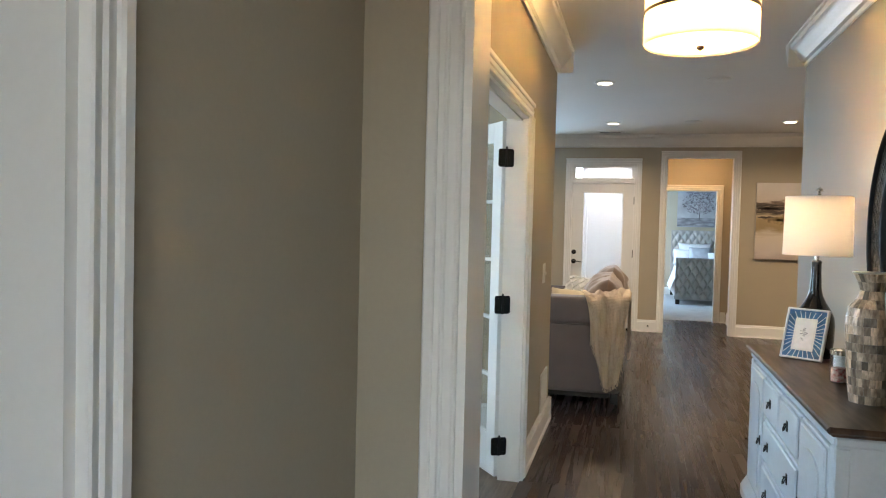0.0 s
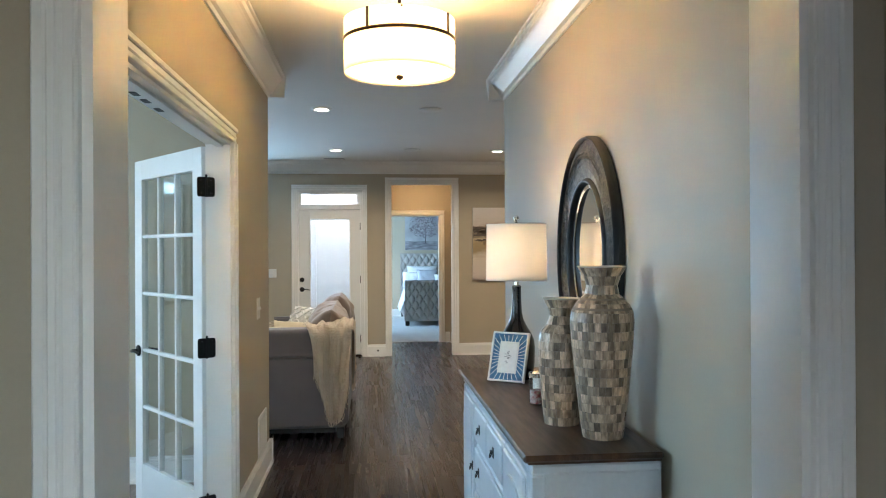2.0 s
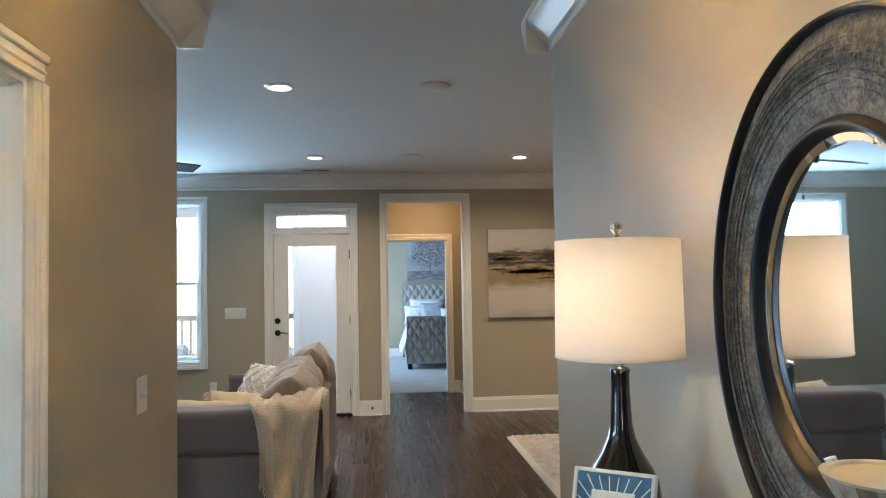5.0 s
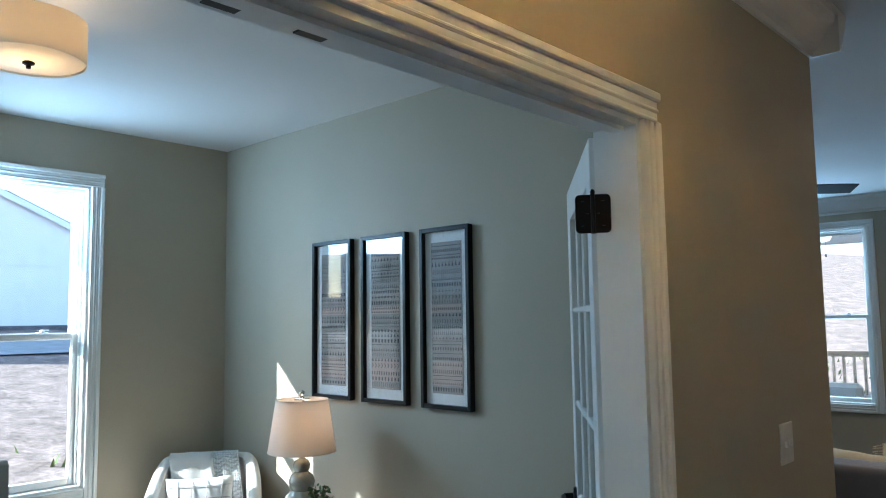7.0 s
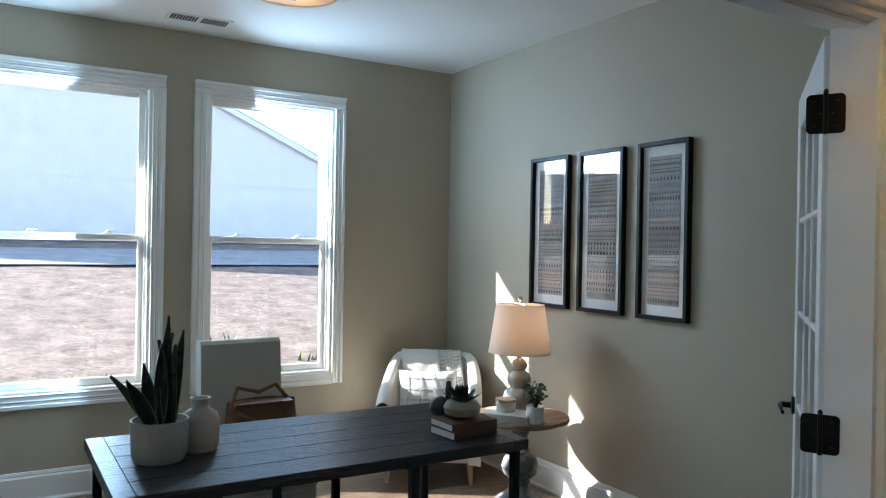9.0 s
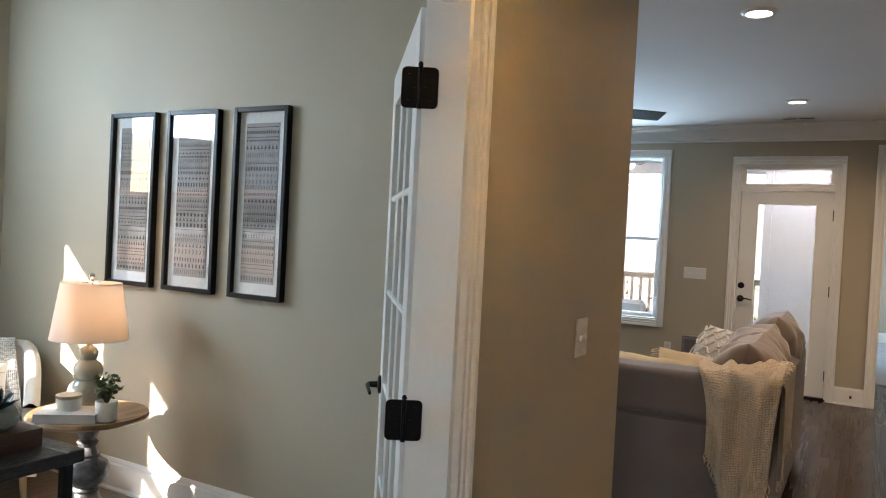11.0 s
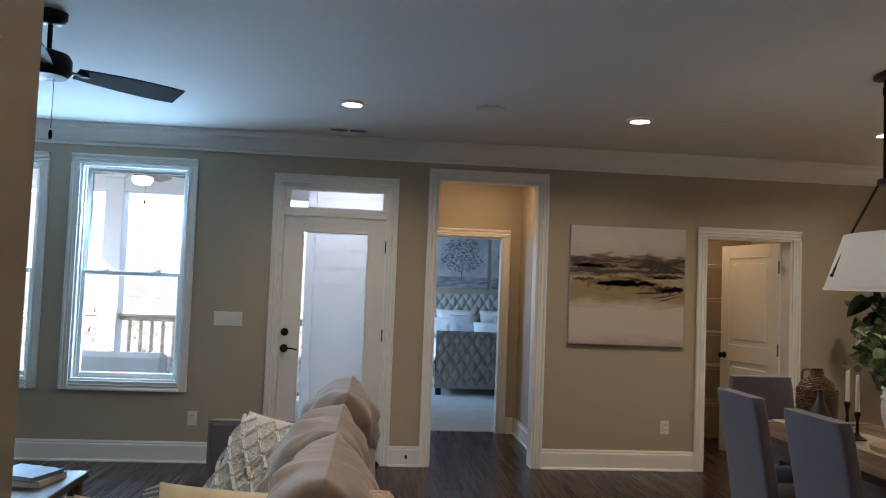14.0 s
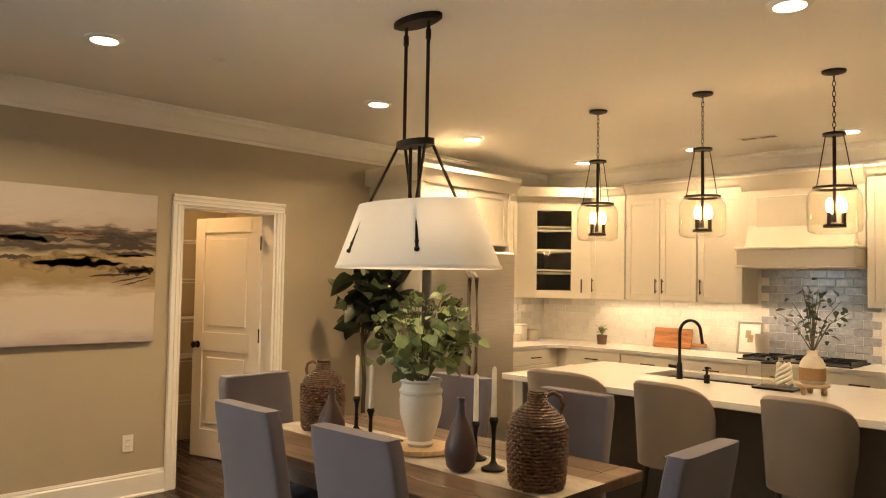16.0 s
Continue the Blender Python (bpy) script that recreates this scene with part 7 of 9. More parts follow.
dm = pose(c0[0], c0[1], 0, 0, 0, math.degrees(math.atan2(c1[1] - c0[1], c1[0] - c0[0])))
df = part("door", Geo().box(0, dl * 0.27, -0.02, 0, 1.372, 2.36, 0.002).box(dl * 0.73, dl, -0.02, 0, 1.372, 2.36, 0.002).box(dl * 0.27, dl * 0.73, -0.02, 0, 1.372, 1.45, 0.002).box(dl * 0.27, dl * 0.73, -0.02, 0, 2.27, 2.36, 0.002), CAB, ob, m=dm)
for z in (1.655, 1.86, 2.065):
    part("muntin", Geo().box(dl * 0.27, dl * 0.73, -0.018, -0.002, z - 0.009, z + 0.009), CAB, df)
part("pane", Geo().box(dl * 0.27, dl * 0.73, -0.011, -0.008, 1.45, 2.27), CLEAR, df)
part("handle", Geo().box(dl * 0.85, dl * 0.87, -0.05, -0.04, 1.43, 1.57, 0.003), BRASS, df)
part("cornice", Geo().prism([(c0[0] - 0.045, c0[1] - 0.05), (c0[0] - 0.045, WY - 0.01), (EX - 0.01, WY - 0.01), (EX - 0.01, c1[1] - 0.05), (c1[0] - 0.05, c1[1] - 0.05)], 2, 2.41, 2.506), CAB, ob)
for k, z in enumerate((1.385, 1.635, 1.875)):
    gl = thing("glass_tumbler", "clear glass tumbler in the corner cabinet", "glass", pose(6.95 + 0.06 * k, 10.62, z + 0.0005))
    part("glass", Geo().shell([(0.03, 0.0), (0.036, 0.10)], 0.003, 16), CLEAR, gl, smooth=True)

# range hood, hob
ob = thing("range_hood", "cream painted wooden range hood with a moulded shelf", "range hood", pose(0, 0, 0))
part("chimney", Geo().prism([(7.06, 1.86), (7.13, 2.05), (7.16, 2.36), (EX - 0.01, 2.36), (EX - 0.01, 1.86)], 1, 7.67, 8.53), CAB, ob)
part("panel", Geo().box(7.125, 7.17, 7.74, 8.46, 2.00, 2.30, 0.004), CAB, ob)
part("mantel", Geo().box(6.98, EX - 0.01, 7.63, 8.57, 1.70, 1.835, 0.004).box(6.955, EX - 0.01, 7.615, 8.585, 1.835, 1.862, 0.006).box(6.965, EX - 0.01, 7.622, 8.578, 1.685, 1.705, 0.005), CAB, ob)
part("cornice", Geo().prism([(7.15, 2.36), (7.12, 2.42), (7.09, 2.48), (7.09, 2.505), (EX - 0.01, 2.505), (EX - 0.01, 2.36)], 1, 7.612, 8.598), CAB, ob)
part("fascia", Geo().box(7.16, EX - 0.012, 7.612, 7.668, 1.863, 2.36).box(7.16, EX - 0.012, 8.532, 8.598, 1.863, 2.36), CAB, ob)
ob = thing("gas_hob", "black gas hob with cast iron grates", "cooktop", pose(7.20, 8.10, CTZ))
part("plate", Geo().box(-0.26, 0.24, -0.45, 0.45, 0, 0.012, 0.004), BLACK, ob)
for yy in (-0.29, 0.0, 0.29):
    g = Geo()
    for x in (-0.18, -0.06, 0.06, 0.18):
        g.box(x - 0.006, x + 0.006, yy - 0.13, yy + 0.13, 0.025, 0.038, 0.002)
    g.box(-0.2, 0.2, yy - 0.135, yy - 0.123, 0.012, 0.037).box(-0.2, 0.2, yy + 0.123, yy + 0.135, 0.012, 0.037)
    part("grate", g, BLACK, ob)
for yy in (-0.2, -0.1, 0, 0.1, 0.2):
    part("knob", Geo().lathe([(0.02, 0), (0.018, 0.025), (0, 0.027)], 14, (-0.225, yy, 0.012)), STEEL, ob, "steel knob")

# refrigerator in its tall surround
ob = thing("refrigerator_surround", "tall cream cabinet surround over the refrigerator", "tall cabinet", pose(0, 0, 0))
part("side_panel", Geo().box(4.92, 4.95, 10.36, WY, 0.0, 2.36), CAB, ob)
part("side_panel", Geo().box(6.08, 6.11, 10.36, WY, 0.0, 2.36), CAB, ob)
part("upper_box", Geo().box(4.95, 6.08, 10.40, WY, 1.86, 2.36), CAB, ob)
for a, b in ((4.955, 5.51), (5.52, 6.075)):
    s = 0.055
    part("door", Geo().box(a + 0.05, b - 0.05, 10.388, 10.40, 1.915, 2.31).box(a, a + s, 10.38, 10.40, 1.865, 2.355).box(b - s, b, 10.38, 10.40, 1.865, 2.355).box(a + s, b - s, 10.38, 10.40, 1.865, 1.92).box(a + s, b - s, 10.38, 10.40, 2.30, 2.355), CAB, ob)
part("cornice", Geo().prism([(10.36, 2.36), (10.34, 2.40), (10.31, 2.46), (10.29, 2.47), (10.29, 2.505), (WY, 2.505), (WY, 2.36)], 0, 4.86, 6.17), CAB, ob)
FRSTEEL = material("fridge_steel", (0.46, 0.43, 0.39), 0.36, metal=1.0, vary=0.04, grain=0.03, grain_scale=30, stretch=(1, 1, 40), bump=0.01)
ob = thing("refrigerator", "stainless steel side-by-side refrigerator with a dispenser", "refrigerator", pose(5.515, 10.26, 0))
part("body", Geo().box(-0.54, 0.54, 0.05, 0.74, 0.02, 1.80, 0.01), material("fridge_side", (0.08, 0.08, 0.08), 0.5), ob, "dark grey side")
for a, b in ((-0.54, -0.10), (-0.092, 0.54)):
    d = part("door", Geo().box(a, b, 0.0, 0.05, 0.06, 1.80, 0.015), FRSTEEL, ob, "brushed steel door")
    x = b - 0.035 if a < -0.2 else a + 0.045
    part("handle", Geo().tube([(x, -0.005, 0.62), (x, -0.045, 0.66), (x, -0.055, 1.1), (x, -0.045, 1.56), (x, -0.005, 1.60)], 0.019, 10), NICKEL, d, smooth=True)
    if a < -0.2:
        part("dispenser", Geo().box(-0.44, -0.20, -0.004, 0.002, 0.95, 1.36, 0.003).box(-0.42, -0.22, -0.006, -0.003, 1.24, 1.34), BLACK, d, "black water dispenser")

# island
ob = thing("kitchen_island", "dark painted island with a white quartz top and sink", "kitchen island", pose(0, 0, 0))
IX0, IX1, IY0, IY1 = 4.43, 5.66, 6.15, 9.05
SX0, SX1, SY0, SY1 = 5.17, 5.56, 7.70, 8.42
part("top", Geo().box(IX0, SX0, IY0, IY1, CTZ - 0.02, CTZ + 0.02, 0.004).box(SX1, IX1, IY0, IY1, CTZ - 0.02, CTZ + 0.02, 0.004).box(SX0, SX1, IY0, SY0, CTZ - 0.02, CTZ + 0.02).box(SX0, SX1, SY1, IY1, CTZ - 0.02, CTZ + 0.02), QUARTZ, ob, "white quartz top")
part("body", Geo().box(4.82, 5.62, IY0 + 0.05, IY1 - 0.05, 0.08, CTZ - 0.24).box(4.82, 4.84, IY0 + 0.05, IY1 - 0.05, CTZ - 0.24, CTZ - 0.02).box(5.60, 5.62, IY0 + 0.05, IY1 - 0.05, CTZ - 0.24, CTZ - 0.02).box(4.84, 5.6, IY0 + 0.05, IY0 + 0.07, CTZ - 0.24, CTZ - 0.02).box(4.84, 5.6, IY1 - 0.07, IY1 - 0.05, CTZ - 0.24, CTZ - 0.02), DARKWD, ob, "dark painted body")
part("end_leg", Geo().box(4.50, 4.82, IY1 - 0.12, IY1 - 0.05, 0.0, CTZ - 0.02, 0.004), CAB, ob)
part("toe_kick", Geo().box(4.88, 5.56, IY0 + 0.1, IY1 - 0.1, 0, 0.08), DARKWD, ob)
part("sink", Geo().box(SX0 - 0.01, SX1 + 0.01, SY0 - 0.01, SY1 + 0.01, CTZ - 0.22, CTZ - 0.21).box(SX0 - 0.012, SX0, SY0, SY1, CTZ - 0.21, CTZ - 0.02).box(SX1, SX1 + 0.012, SY0, SY1, CTZ - 0.21, CTZ - 0.02).box(SX0, SX1, SY0 - 0.012, SY0, CTZ - 0.21, CTZ - 0.02).box(SX0, SX1, SY1, SY1 + 0.012, CTZ - 0.21, CTZ - 0.02), material("dark_sink", (0.05, 0.045, 0.04), 0.4), ob, "dark sink bowl")
IT = CTZ + 0.02
ob = thing("kitchen_tap", "tall matt black gooseneck kitchen tap", "faucet", pose(5.11, 8.14, IT) @ Matrix.Scale(0.82, 4))
part("body", Geo().lathe([(0.026, 0), (0.024, 0.01), (0.021, 0.12), (0.014, 0.13)], 16), BLACK, ob, smooth=True)
part("spout", Geo().tube([(0, 0, 0.12), (0, 0, 0.36)] + [(0.095 - 0.095 * math.cos(a), 0, 0.36 + 0.095 * math.sin(a)) for a in [math.pi * k / 10 for k in range(1, 10)]] + [(0.192, 0, 0.34), (0.205, 0, 0.27)], 0.0125, 10), BLACK, ob, smooth=True, m=pose(0, 0, 0, 0, 0, -30))
part("lever", Geo().tube([(0, 0.02, 0.09), (0, 0.09, 0.095)], 0.013, 8), BLACK, ob)
ob = thing("soap_dispenser", "matt black soap dispenser by the sink", "soap dispenser", pose(5.05, 7.93, IT))
part("body", Geo().lathe([(0.018, 0), (0.018, 0.05), (0.008, 0.055), (0.008, 0.085), (0.014, 0.088), (0.014, 0.10), (0, 0.102)], 14).tube([(0, 0, 0.092), (0.05, 0, 0.088)], 0.006, 6), BLACK, ob, smooth=True)

# pendants over the island
BULB = lit("candle_bulb", (1.0, 0.66, 0.34), 9.0)
for py in (8.75, 7.98, 7.21):
    ob = thing("island_pendant", "clear glass lantern pendant with three lit candle bulbs", "pendant light", pose(5.09, py, 2.74), "island pendants")
    part("canopy", Geo().lathe([(0.065, 0), (0.062, -0.012), (0.02, -0.024), (0, -0.024)], 24), BRONZE, ob, smooth=True)
    g = Geo()
    for k in range(11):
        z = -0.03 - k * 0.029
        flat = k % 2
        pts = [((0.009 * math.cos(a)) * (1 - flat), (0.009 * math.cos(a)) * flat, z - 0.014 + 0.018 * math.sin(a)) for a in [2 * math.pi * s / 10 for s in range(11)]]
        g.tube(pts, 0.0022, 4)
    tagged(part("chain", g, BRONZE, ob), kind="stuff")
    part("disc", Geo().lathe([(0.02, -0.345), (0.06, -0.352), (0.06, -0.366), (0, -0.37)], 24), BRONZE, ob, smooth=True)
    part("stem", Geo().tube([(0, 0, -0.35), (0, 0, -0.86)], 0.010, 8), BRONZE, ob)
    for a in (0, 120, 240):
        part("rod", Geo().tube([(0.05, 0, -0.36), (0.105, 0, -0.655)], 0.003, 5), BRONZE, ob, m=pose(0, 0, 0, 0, 0, a + 20))
    part("collar", Geo().shell([(0.112, -0.668), (0.112, -0.654)], 0.02, 32), BRONZE, ob, smooth=True)
    part("glass_jar", Geo().shell([(0.110, -0.915), (0.138, -0.90), (0.142, -0.87), (0.142, -0.72), (0.13, -0.685), (0.112, -0.665)], 0.003, 36), CLEAR, ob, "clear glass jar", True)
    part("hub", Geo().lathe([(0.0, -0.885), (0.06, -0.88), (0.06, -0.865), (0.02, -0.855), (0, -0.85)], 20), BRONZE, ob, smooth=True)
    for a in (0, 120, 240):
        x, yy = 0.045 * math.cos(radians(a + 40)), 0.045 * math.sin(radians(a + 40))
        c = part("candle_sleeve", Geo().lathe([(0.012, -0.865), (0.012, -0.80), (0.009, -0.798)], 10, (x, yy, 0)), BRONZE, ob)
        part("bulb", Geo().lathe([(0.006, -0.80), (0.016, -0.775), (0.017, -0.757), (0.008, -0.728), (0.0, -0.715)], 12, (x, yy, 0)), BULB, c, "glowing candle bulb", True)


def stool():
    """A counter stool with a curved barrel back; it faces +x."""
    ob = thing("counter_stool", "taupe upholstered counter stool with a rounded barrel back", "bar stool", pose(0, 0, 0), "stools at the island")
    part("seat", Geo().lathe([(0.0, 0.56), (0.22, 0.56), (0.24, 0.585), (0.24, 0.63), (0.215, 0.66), (0.0, 0.672)], 36), STOOLC, ob, smooth=60)

    def shell_fn(r):
        def fn(u, v):
            a = math.pi * (1.0 + (u - 0.5) * 1.36)
            edge = 1 - abs(2 * u - 1) ** 2.6
            top = 0.70 + 0.30 * edge ** 0.55
            z = 0.565 + (top - 0.565) * v
            rr = r + 0.035 * v
            return (rr * math.cos(a), rr * math.sin(a) * 1.04, z)
        return fn
    g = Geo()
    fo, fi = shell_fn(0.247), shell_fn(0.202)
    n = 40
    g.sheet(fo, n, 10)
    g.sheet(fi, n, 10)
    for v in (0.0, 1.0):
        g.sheet(lambda u, w: tuple((1 - w) * Vector(fo(u, v)) + w * Vector(fi(u, v)) + Vector((0, 0, 0.018 * math.sin(math.pi * w) * v))), n, 4)
    for u in (0.0, 1.0):
        g.sheet(lambda v, w: tuple((1 - w) * Vector(fo(u, v)) + w * Vector(fi(u, v))), 10, 3)
    part("backrest", g, STOOLC, ob, smooth=60)
    for sx in (-1, 1):
        for sy in (-1, 1):
            part("leg", Geo().tube([(0.13 * sx, 0.13 * sy, 0.57), (0.20 * sx, 0.20 * sy, 0.0)], 0.018, 8, 0.012), LEGD, ob)
    part("footrest", Geo().tube([(0.178, -0.178, 0.18), (0.178, 0.178, 0.18)], 0.010, 8).tube([(-0.178, -0.178, 0.18), (-0.178, 0.178, 0.18)], 0.010, 8), LEGD, ob)
    return ob


st = stool()
STOOL = Matrix.Diagonal((0.88, 0.85, 1.0, 1.0))
st.matrix_basis = pose(4.40, 8.50, 0, 0, 0, 4) @ STOOL
copy_thing(st, pose(4.40, 7.81, 0, 0, 0, -5) @ STOOL)
copy_thing(st, pose(4.40, 7.12, 0, 0, 0, -3) @ STOOL)

# things on the counters
OLIVE = material("olive_leaf", (0.05, 0.075, 0.045), 0.5, vary=0.3, random=0.4)
TERRA = material("two_tone_stoneware", (0.62, 0.57, 0.48), 0.7, vary=0.08, grain=0.06, bump=0.1)
ob = thing("riser_stand", "small turned wooden riser on the island", "stand", pose(5.06, 7.32, IT))
part("top", Geo().lathe([(0.085, 0.045), (0.09, 0.052), (0.085, 0.062), (0, 0.062)], 28), material("pale_wood", (0.45, 0.32, 0.19), 0.6, vary=0.2), ob, smooth=True)
for a in (30, 150, 270):
    part("leg", Geo().lathe([(0.012, 0), (0.018, 0.02), (0.012, 0.046)], 10, (0.06 * math.cos(radians(a)), 0.06 * math.sin(radians(a)), 0)), material("pale_wood_leg", (0.45, 0.32, 0.19), 0.6, vary=0.2), ob)
ob = thing("branch_vase", "two-tone stoneware vase with olive branches", "vase", pose(5.06, 7.32, IT + 0.062))
part("vase", Geo().lathe([(0.058, 0), (0.068, 0.03), (0.066, 0.11), (0.050, 0.14), (0.028, 0.16), (0.030, 0.185), (0.022, 0.185), (0.02, 0.16)], 28), TERRA, ob, smooth=60)
part("band", Geo().shell([(0.0695, 0.02), (0.0705, 0.06), (0.0695, 0.09)], 0.003, 28), material("tan_clay", (0.30, 0.18, 0.09), 0.8), ob, "bare tan clay band", True)
foliage(ob, (0, 0, 0.40), (0.24, 0.24, 0.22), 90, random.Random(9), leaf_geo(0.05, 0.026, -0.1, 0.8), OLIVE, (0, 0, 0.17), n_stems=11)
ob = thing("serving_tray", "small dark tray on the island", "tray", pose(5.14, 7.54, IT))
part("tray", Geo().box(-0.09, 0.09, -0.12, 0.12, 0, 0.012, 0.005), BLACK, ob)
ob = thing("knotted_ornament", "white knotted ceramic ornament on a tray", "ornament", pose(5.13, 7.50, IT + 0.012))
g = Geo()
for k in range(5):
    a0 = k * 1.25
    g.tube([(0.04 * math.cos(a0 + 0.7 * s) * (1 - 0.03 * s), 0.04 * math.sin(a0 + 0.7 * s) * (1 - 0.03 * s), 0.02 + 0.015 * s) for s in range(9)], 0.013, 8)
part("knot", g, URN, ob, smooth=True)
ob = thing("glass_canister", "clear glass canister on the tray", "canister", pose(5.16, 7.60, IT + 0.012))
part("jar", Geo().shell([(0.04, 0.0), (0.042, 0.13)], 0.003, 24), CLEAR, ob, smooth=True)
part("lid", Geo().lathe([(0.044, 0.13), (0.044, 0.142), (0.01, 0.15), (0.01, 0.165), (0, 0.165)], 20), BLACK, ob)
BOARD = material("warm_chopping_board", (0.42, 0.17, 0.06), 0.5, vary=0.3, grain=0.15, grain_scale=40, stretch=(1, 1, 8))
ob = thing("chopping_board", "reddish wooden chopping board leaning on the splashback", "chopping board", pose(7.47, 9.42, CTZ, 0, 12, 0))
part("board", Geo().box(-0.012, 0.008, -0.20, 0.20, 0.0, 0.20, 0.008), BOARD, ob)
part("grip", Geo().box(-0.010, 0.006, -0.36, -0.20, 0.03, 0.065, 0.008), BOARD, ob)
ob = thing("round_board", "round wooden paddle board leaning on the splashback", "chopping board", pose(6.24, 10.95, CTZ, -10, 0, 0))
part("board", Geo().add([(x, z * 1.0, y + 0.15) for x, y, z in Geo().lathe([(0.15, 0), (0.15, 0.018)], 28).v], Geo().lathe([(0.15, 0), (0.15, 0.018)], 28).f), BOARD, ob)
part("grip", Geo().tube([(0.10, 0.009, 0.05), (0.18, 0.009, 0.01)], 0.014, 8), BOARD, ob)
IVORY = material("ivory_ceramic", (0.66, 0.61, 0.52), 0.45, vary=0.05)
for x, yy, r, h in ((6.75, 10.80, 0.05, 0.09), (6.90, 10.86, 0.065, 0.19), (7.06, 10.82, 0.06, 0.13)):
    ob = thing("storage_canister", "ivory ceramic storage canister on the worktop", "canister", pose(x, yy, CTZ), "ivory canisters")
    part("body", Geo().lathe([(r, 0), (r, h * 0.82), (r * 0.96, h * 0.84)], 24), IVORY, ob, smooth=True)
    part("lid", Geo().lathe([(r * 1.03, h * 0.84), (r * 1.03, h * 0.92), (r * 0.9, h * 0.95), (0, h * 0.96)], 24), material("pale_lid", (0.55, 0.47, 0.36), 0.6), ob, smooth=True)
ob = thing("potted_herb", "small green plant in a brown pot on the worktop", "potted plant", pose(7.28, 10.10, CTZ))
part("pot", Geo().lathe([(0.045, 0), (0.055, 0.09), (0.058, 0.095), (0.05, 0.095), (0.048, 0.08), (0, 0.08)], 20), material("brown_pot", (0.13, 0.07, 0.04), 0.7), ob, smooth=True)
GREEN = material("bright_herb_leaf", (0.14, 0.22, 0.035), 0.5, vary=0.3, random=0.4)
foliage(ob, (0, 0, 0.13), (0.08, 0.08, 0.08), 60, random.Random(12), leaf_geo(0.035, 0.018, -0.1), GREEN, (0, 0, 0.08), n_stems=10)
ob = thing("framed_print", "pale framed print leaning on the splashback", "framed print", pose(7.46, 8.66, CTZ, 0, 10, 0))
part("frame", Geo().box(-0.012, 0.006, -0.115, -0.095, 0, 0.30, 0.003).box(-0.012, 0.006, 0.095, 0.115, 0, 0.30, 0.003).box(-0.012, 0.006, -0.095, 0.095, 0, 0.02, 0.003).box(-0.012, 0.006, -0.095, 0.095, 0.28, 0.30, 0.003), material("grey_wood_frame", (0.30, 0.27, 0.23), 0.6), ob)
part("print", Geo().box(-0.004, 0.004, -0.095, 0.095, 0.02, 0.28), PAPER, ob)
part("drawing", Geo().box(-0.0055, -0.0035, -0.03, 0.02, 0.11, 0.18).box(-0.0055, -0.0035, -0.01, 0.04, 0.15, 0.22), material("tan_drawing", (0.45, 0.36, 0.24), 0.8, vary=0.3), ob)
ob = thing("utensil_crock", "pale stone utensil crock on the worktop", "crock", pose(7.36, 8.50, CTZ))
part("crock", Geo().shell([(0.055, 0.0), (0.06, 0.20)], 0.006, 24).lathe([(0.052, 0.001), (0.052, 0.01)], 20), material("pale_stone", (0.50, 0.46, 0.39), 0.6), ob, smooth=True)
ob = thing("paper_towel", "white paper towel roll standing on the worktop", "paper towel", pose(7.30, 7.42, CTZ))
part("roll", Geo().lathe([(0.06, 0.01), (0.06, 0.27), (0.02, 0.27), (0.02, 0.29), (0, 0.29)], 24), PAPER, ob, smooth=True)
part("stand", Geo().lathe([(0.07, 0), (0.07, 0.01), (0, 0.01)], 24), BLACK, ob)

# pantry shelves
WIRE = material("white_wire", (0.72, 0.70, 0.66), 0.45)
for z in (0.42, 0.80, 1.15, 1.50, 1.85):
    ob = thing("wire_shelf", "white wire pantry shelf on the wall", "shelf", pose(2.60, WY + 0.2, z), "pantry shelves")
    part("front_rail", Geo().tube([(0.0, 0.96, 0), (1.72, 0.96, 0)], 0.005, 6).tube([(0.0, 0.96, -0.03), (1.72, 0.96, -0.03)], 0.004, 6).tube([(0.0, 1.28, 0), (1.72, 1.28, 0)], 0.004, 6), WIRE, ob)
    w0 = part("wire", Geo().tube([(0, 0.955, 0.004), (0, 1.30, 0.004)], 0.0022, 4), WIRE, ob, m=pose(0.02, 0, 0))
    for i in range(1, 50):
        again(w0, ob, pose(0.02 + i * 0.034, 0, 0))

# ---- office ----
DESKW = material("dark_desk_wood", (0.026, 0.022, 0.023), 0.36, vary=0.4, scale=6, grain=0.5, grain_scale=22, stretch=(10, 0.9, 5), bump=0.7, second=(0.014, 0.012, 0.013))
OFFW = weave("ivory_upholstery", (0.62, 0.59, 0.53), (0.48, 0.45, 0.40), 300, bump=0.15)
ob = thing("desk", "dark wooden desk on a slim black steel frame", "desk", pose(-1.74, 3.50, 0))
for i in range(5):
    a = -0.36 + 0.144 * i
    part("plank", Geo().box(a + 0.0008, a + 0.1432, -0.64, 0.64, 0.722, 0.76, 0.002), DESKW, ob)
for y in (-0.67, 0.67):
    part("breadboard_end", Geo().box(-0.36, 0.36, y - 0.0295, y + 0.0295, 0.7215, 0.7603, 0.002), DESKW, ob)
for x in (-0.33, 0.33):
    for y in (-0.66, -0.24, 0.24, 0.66):
        part("leg", Geo().box(x - 0.015, x + 0.015, y - 0.015, y + 0.015, 0.0, 0.722, 0.002), BLACK, ob, "black steel leg")
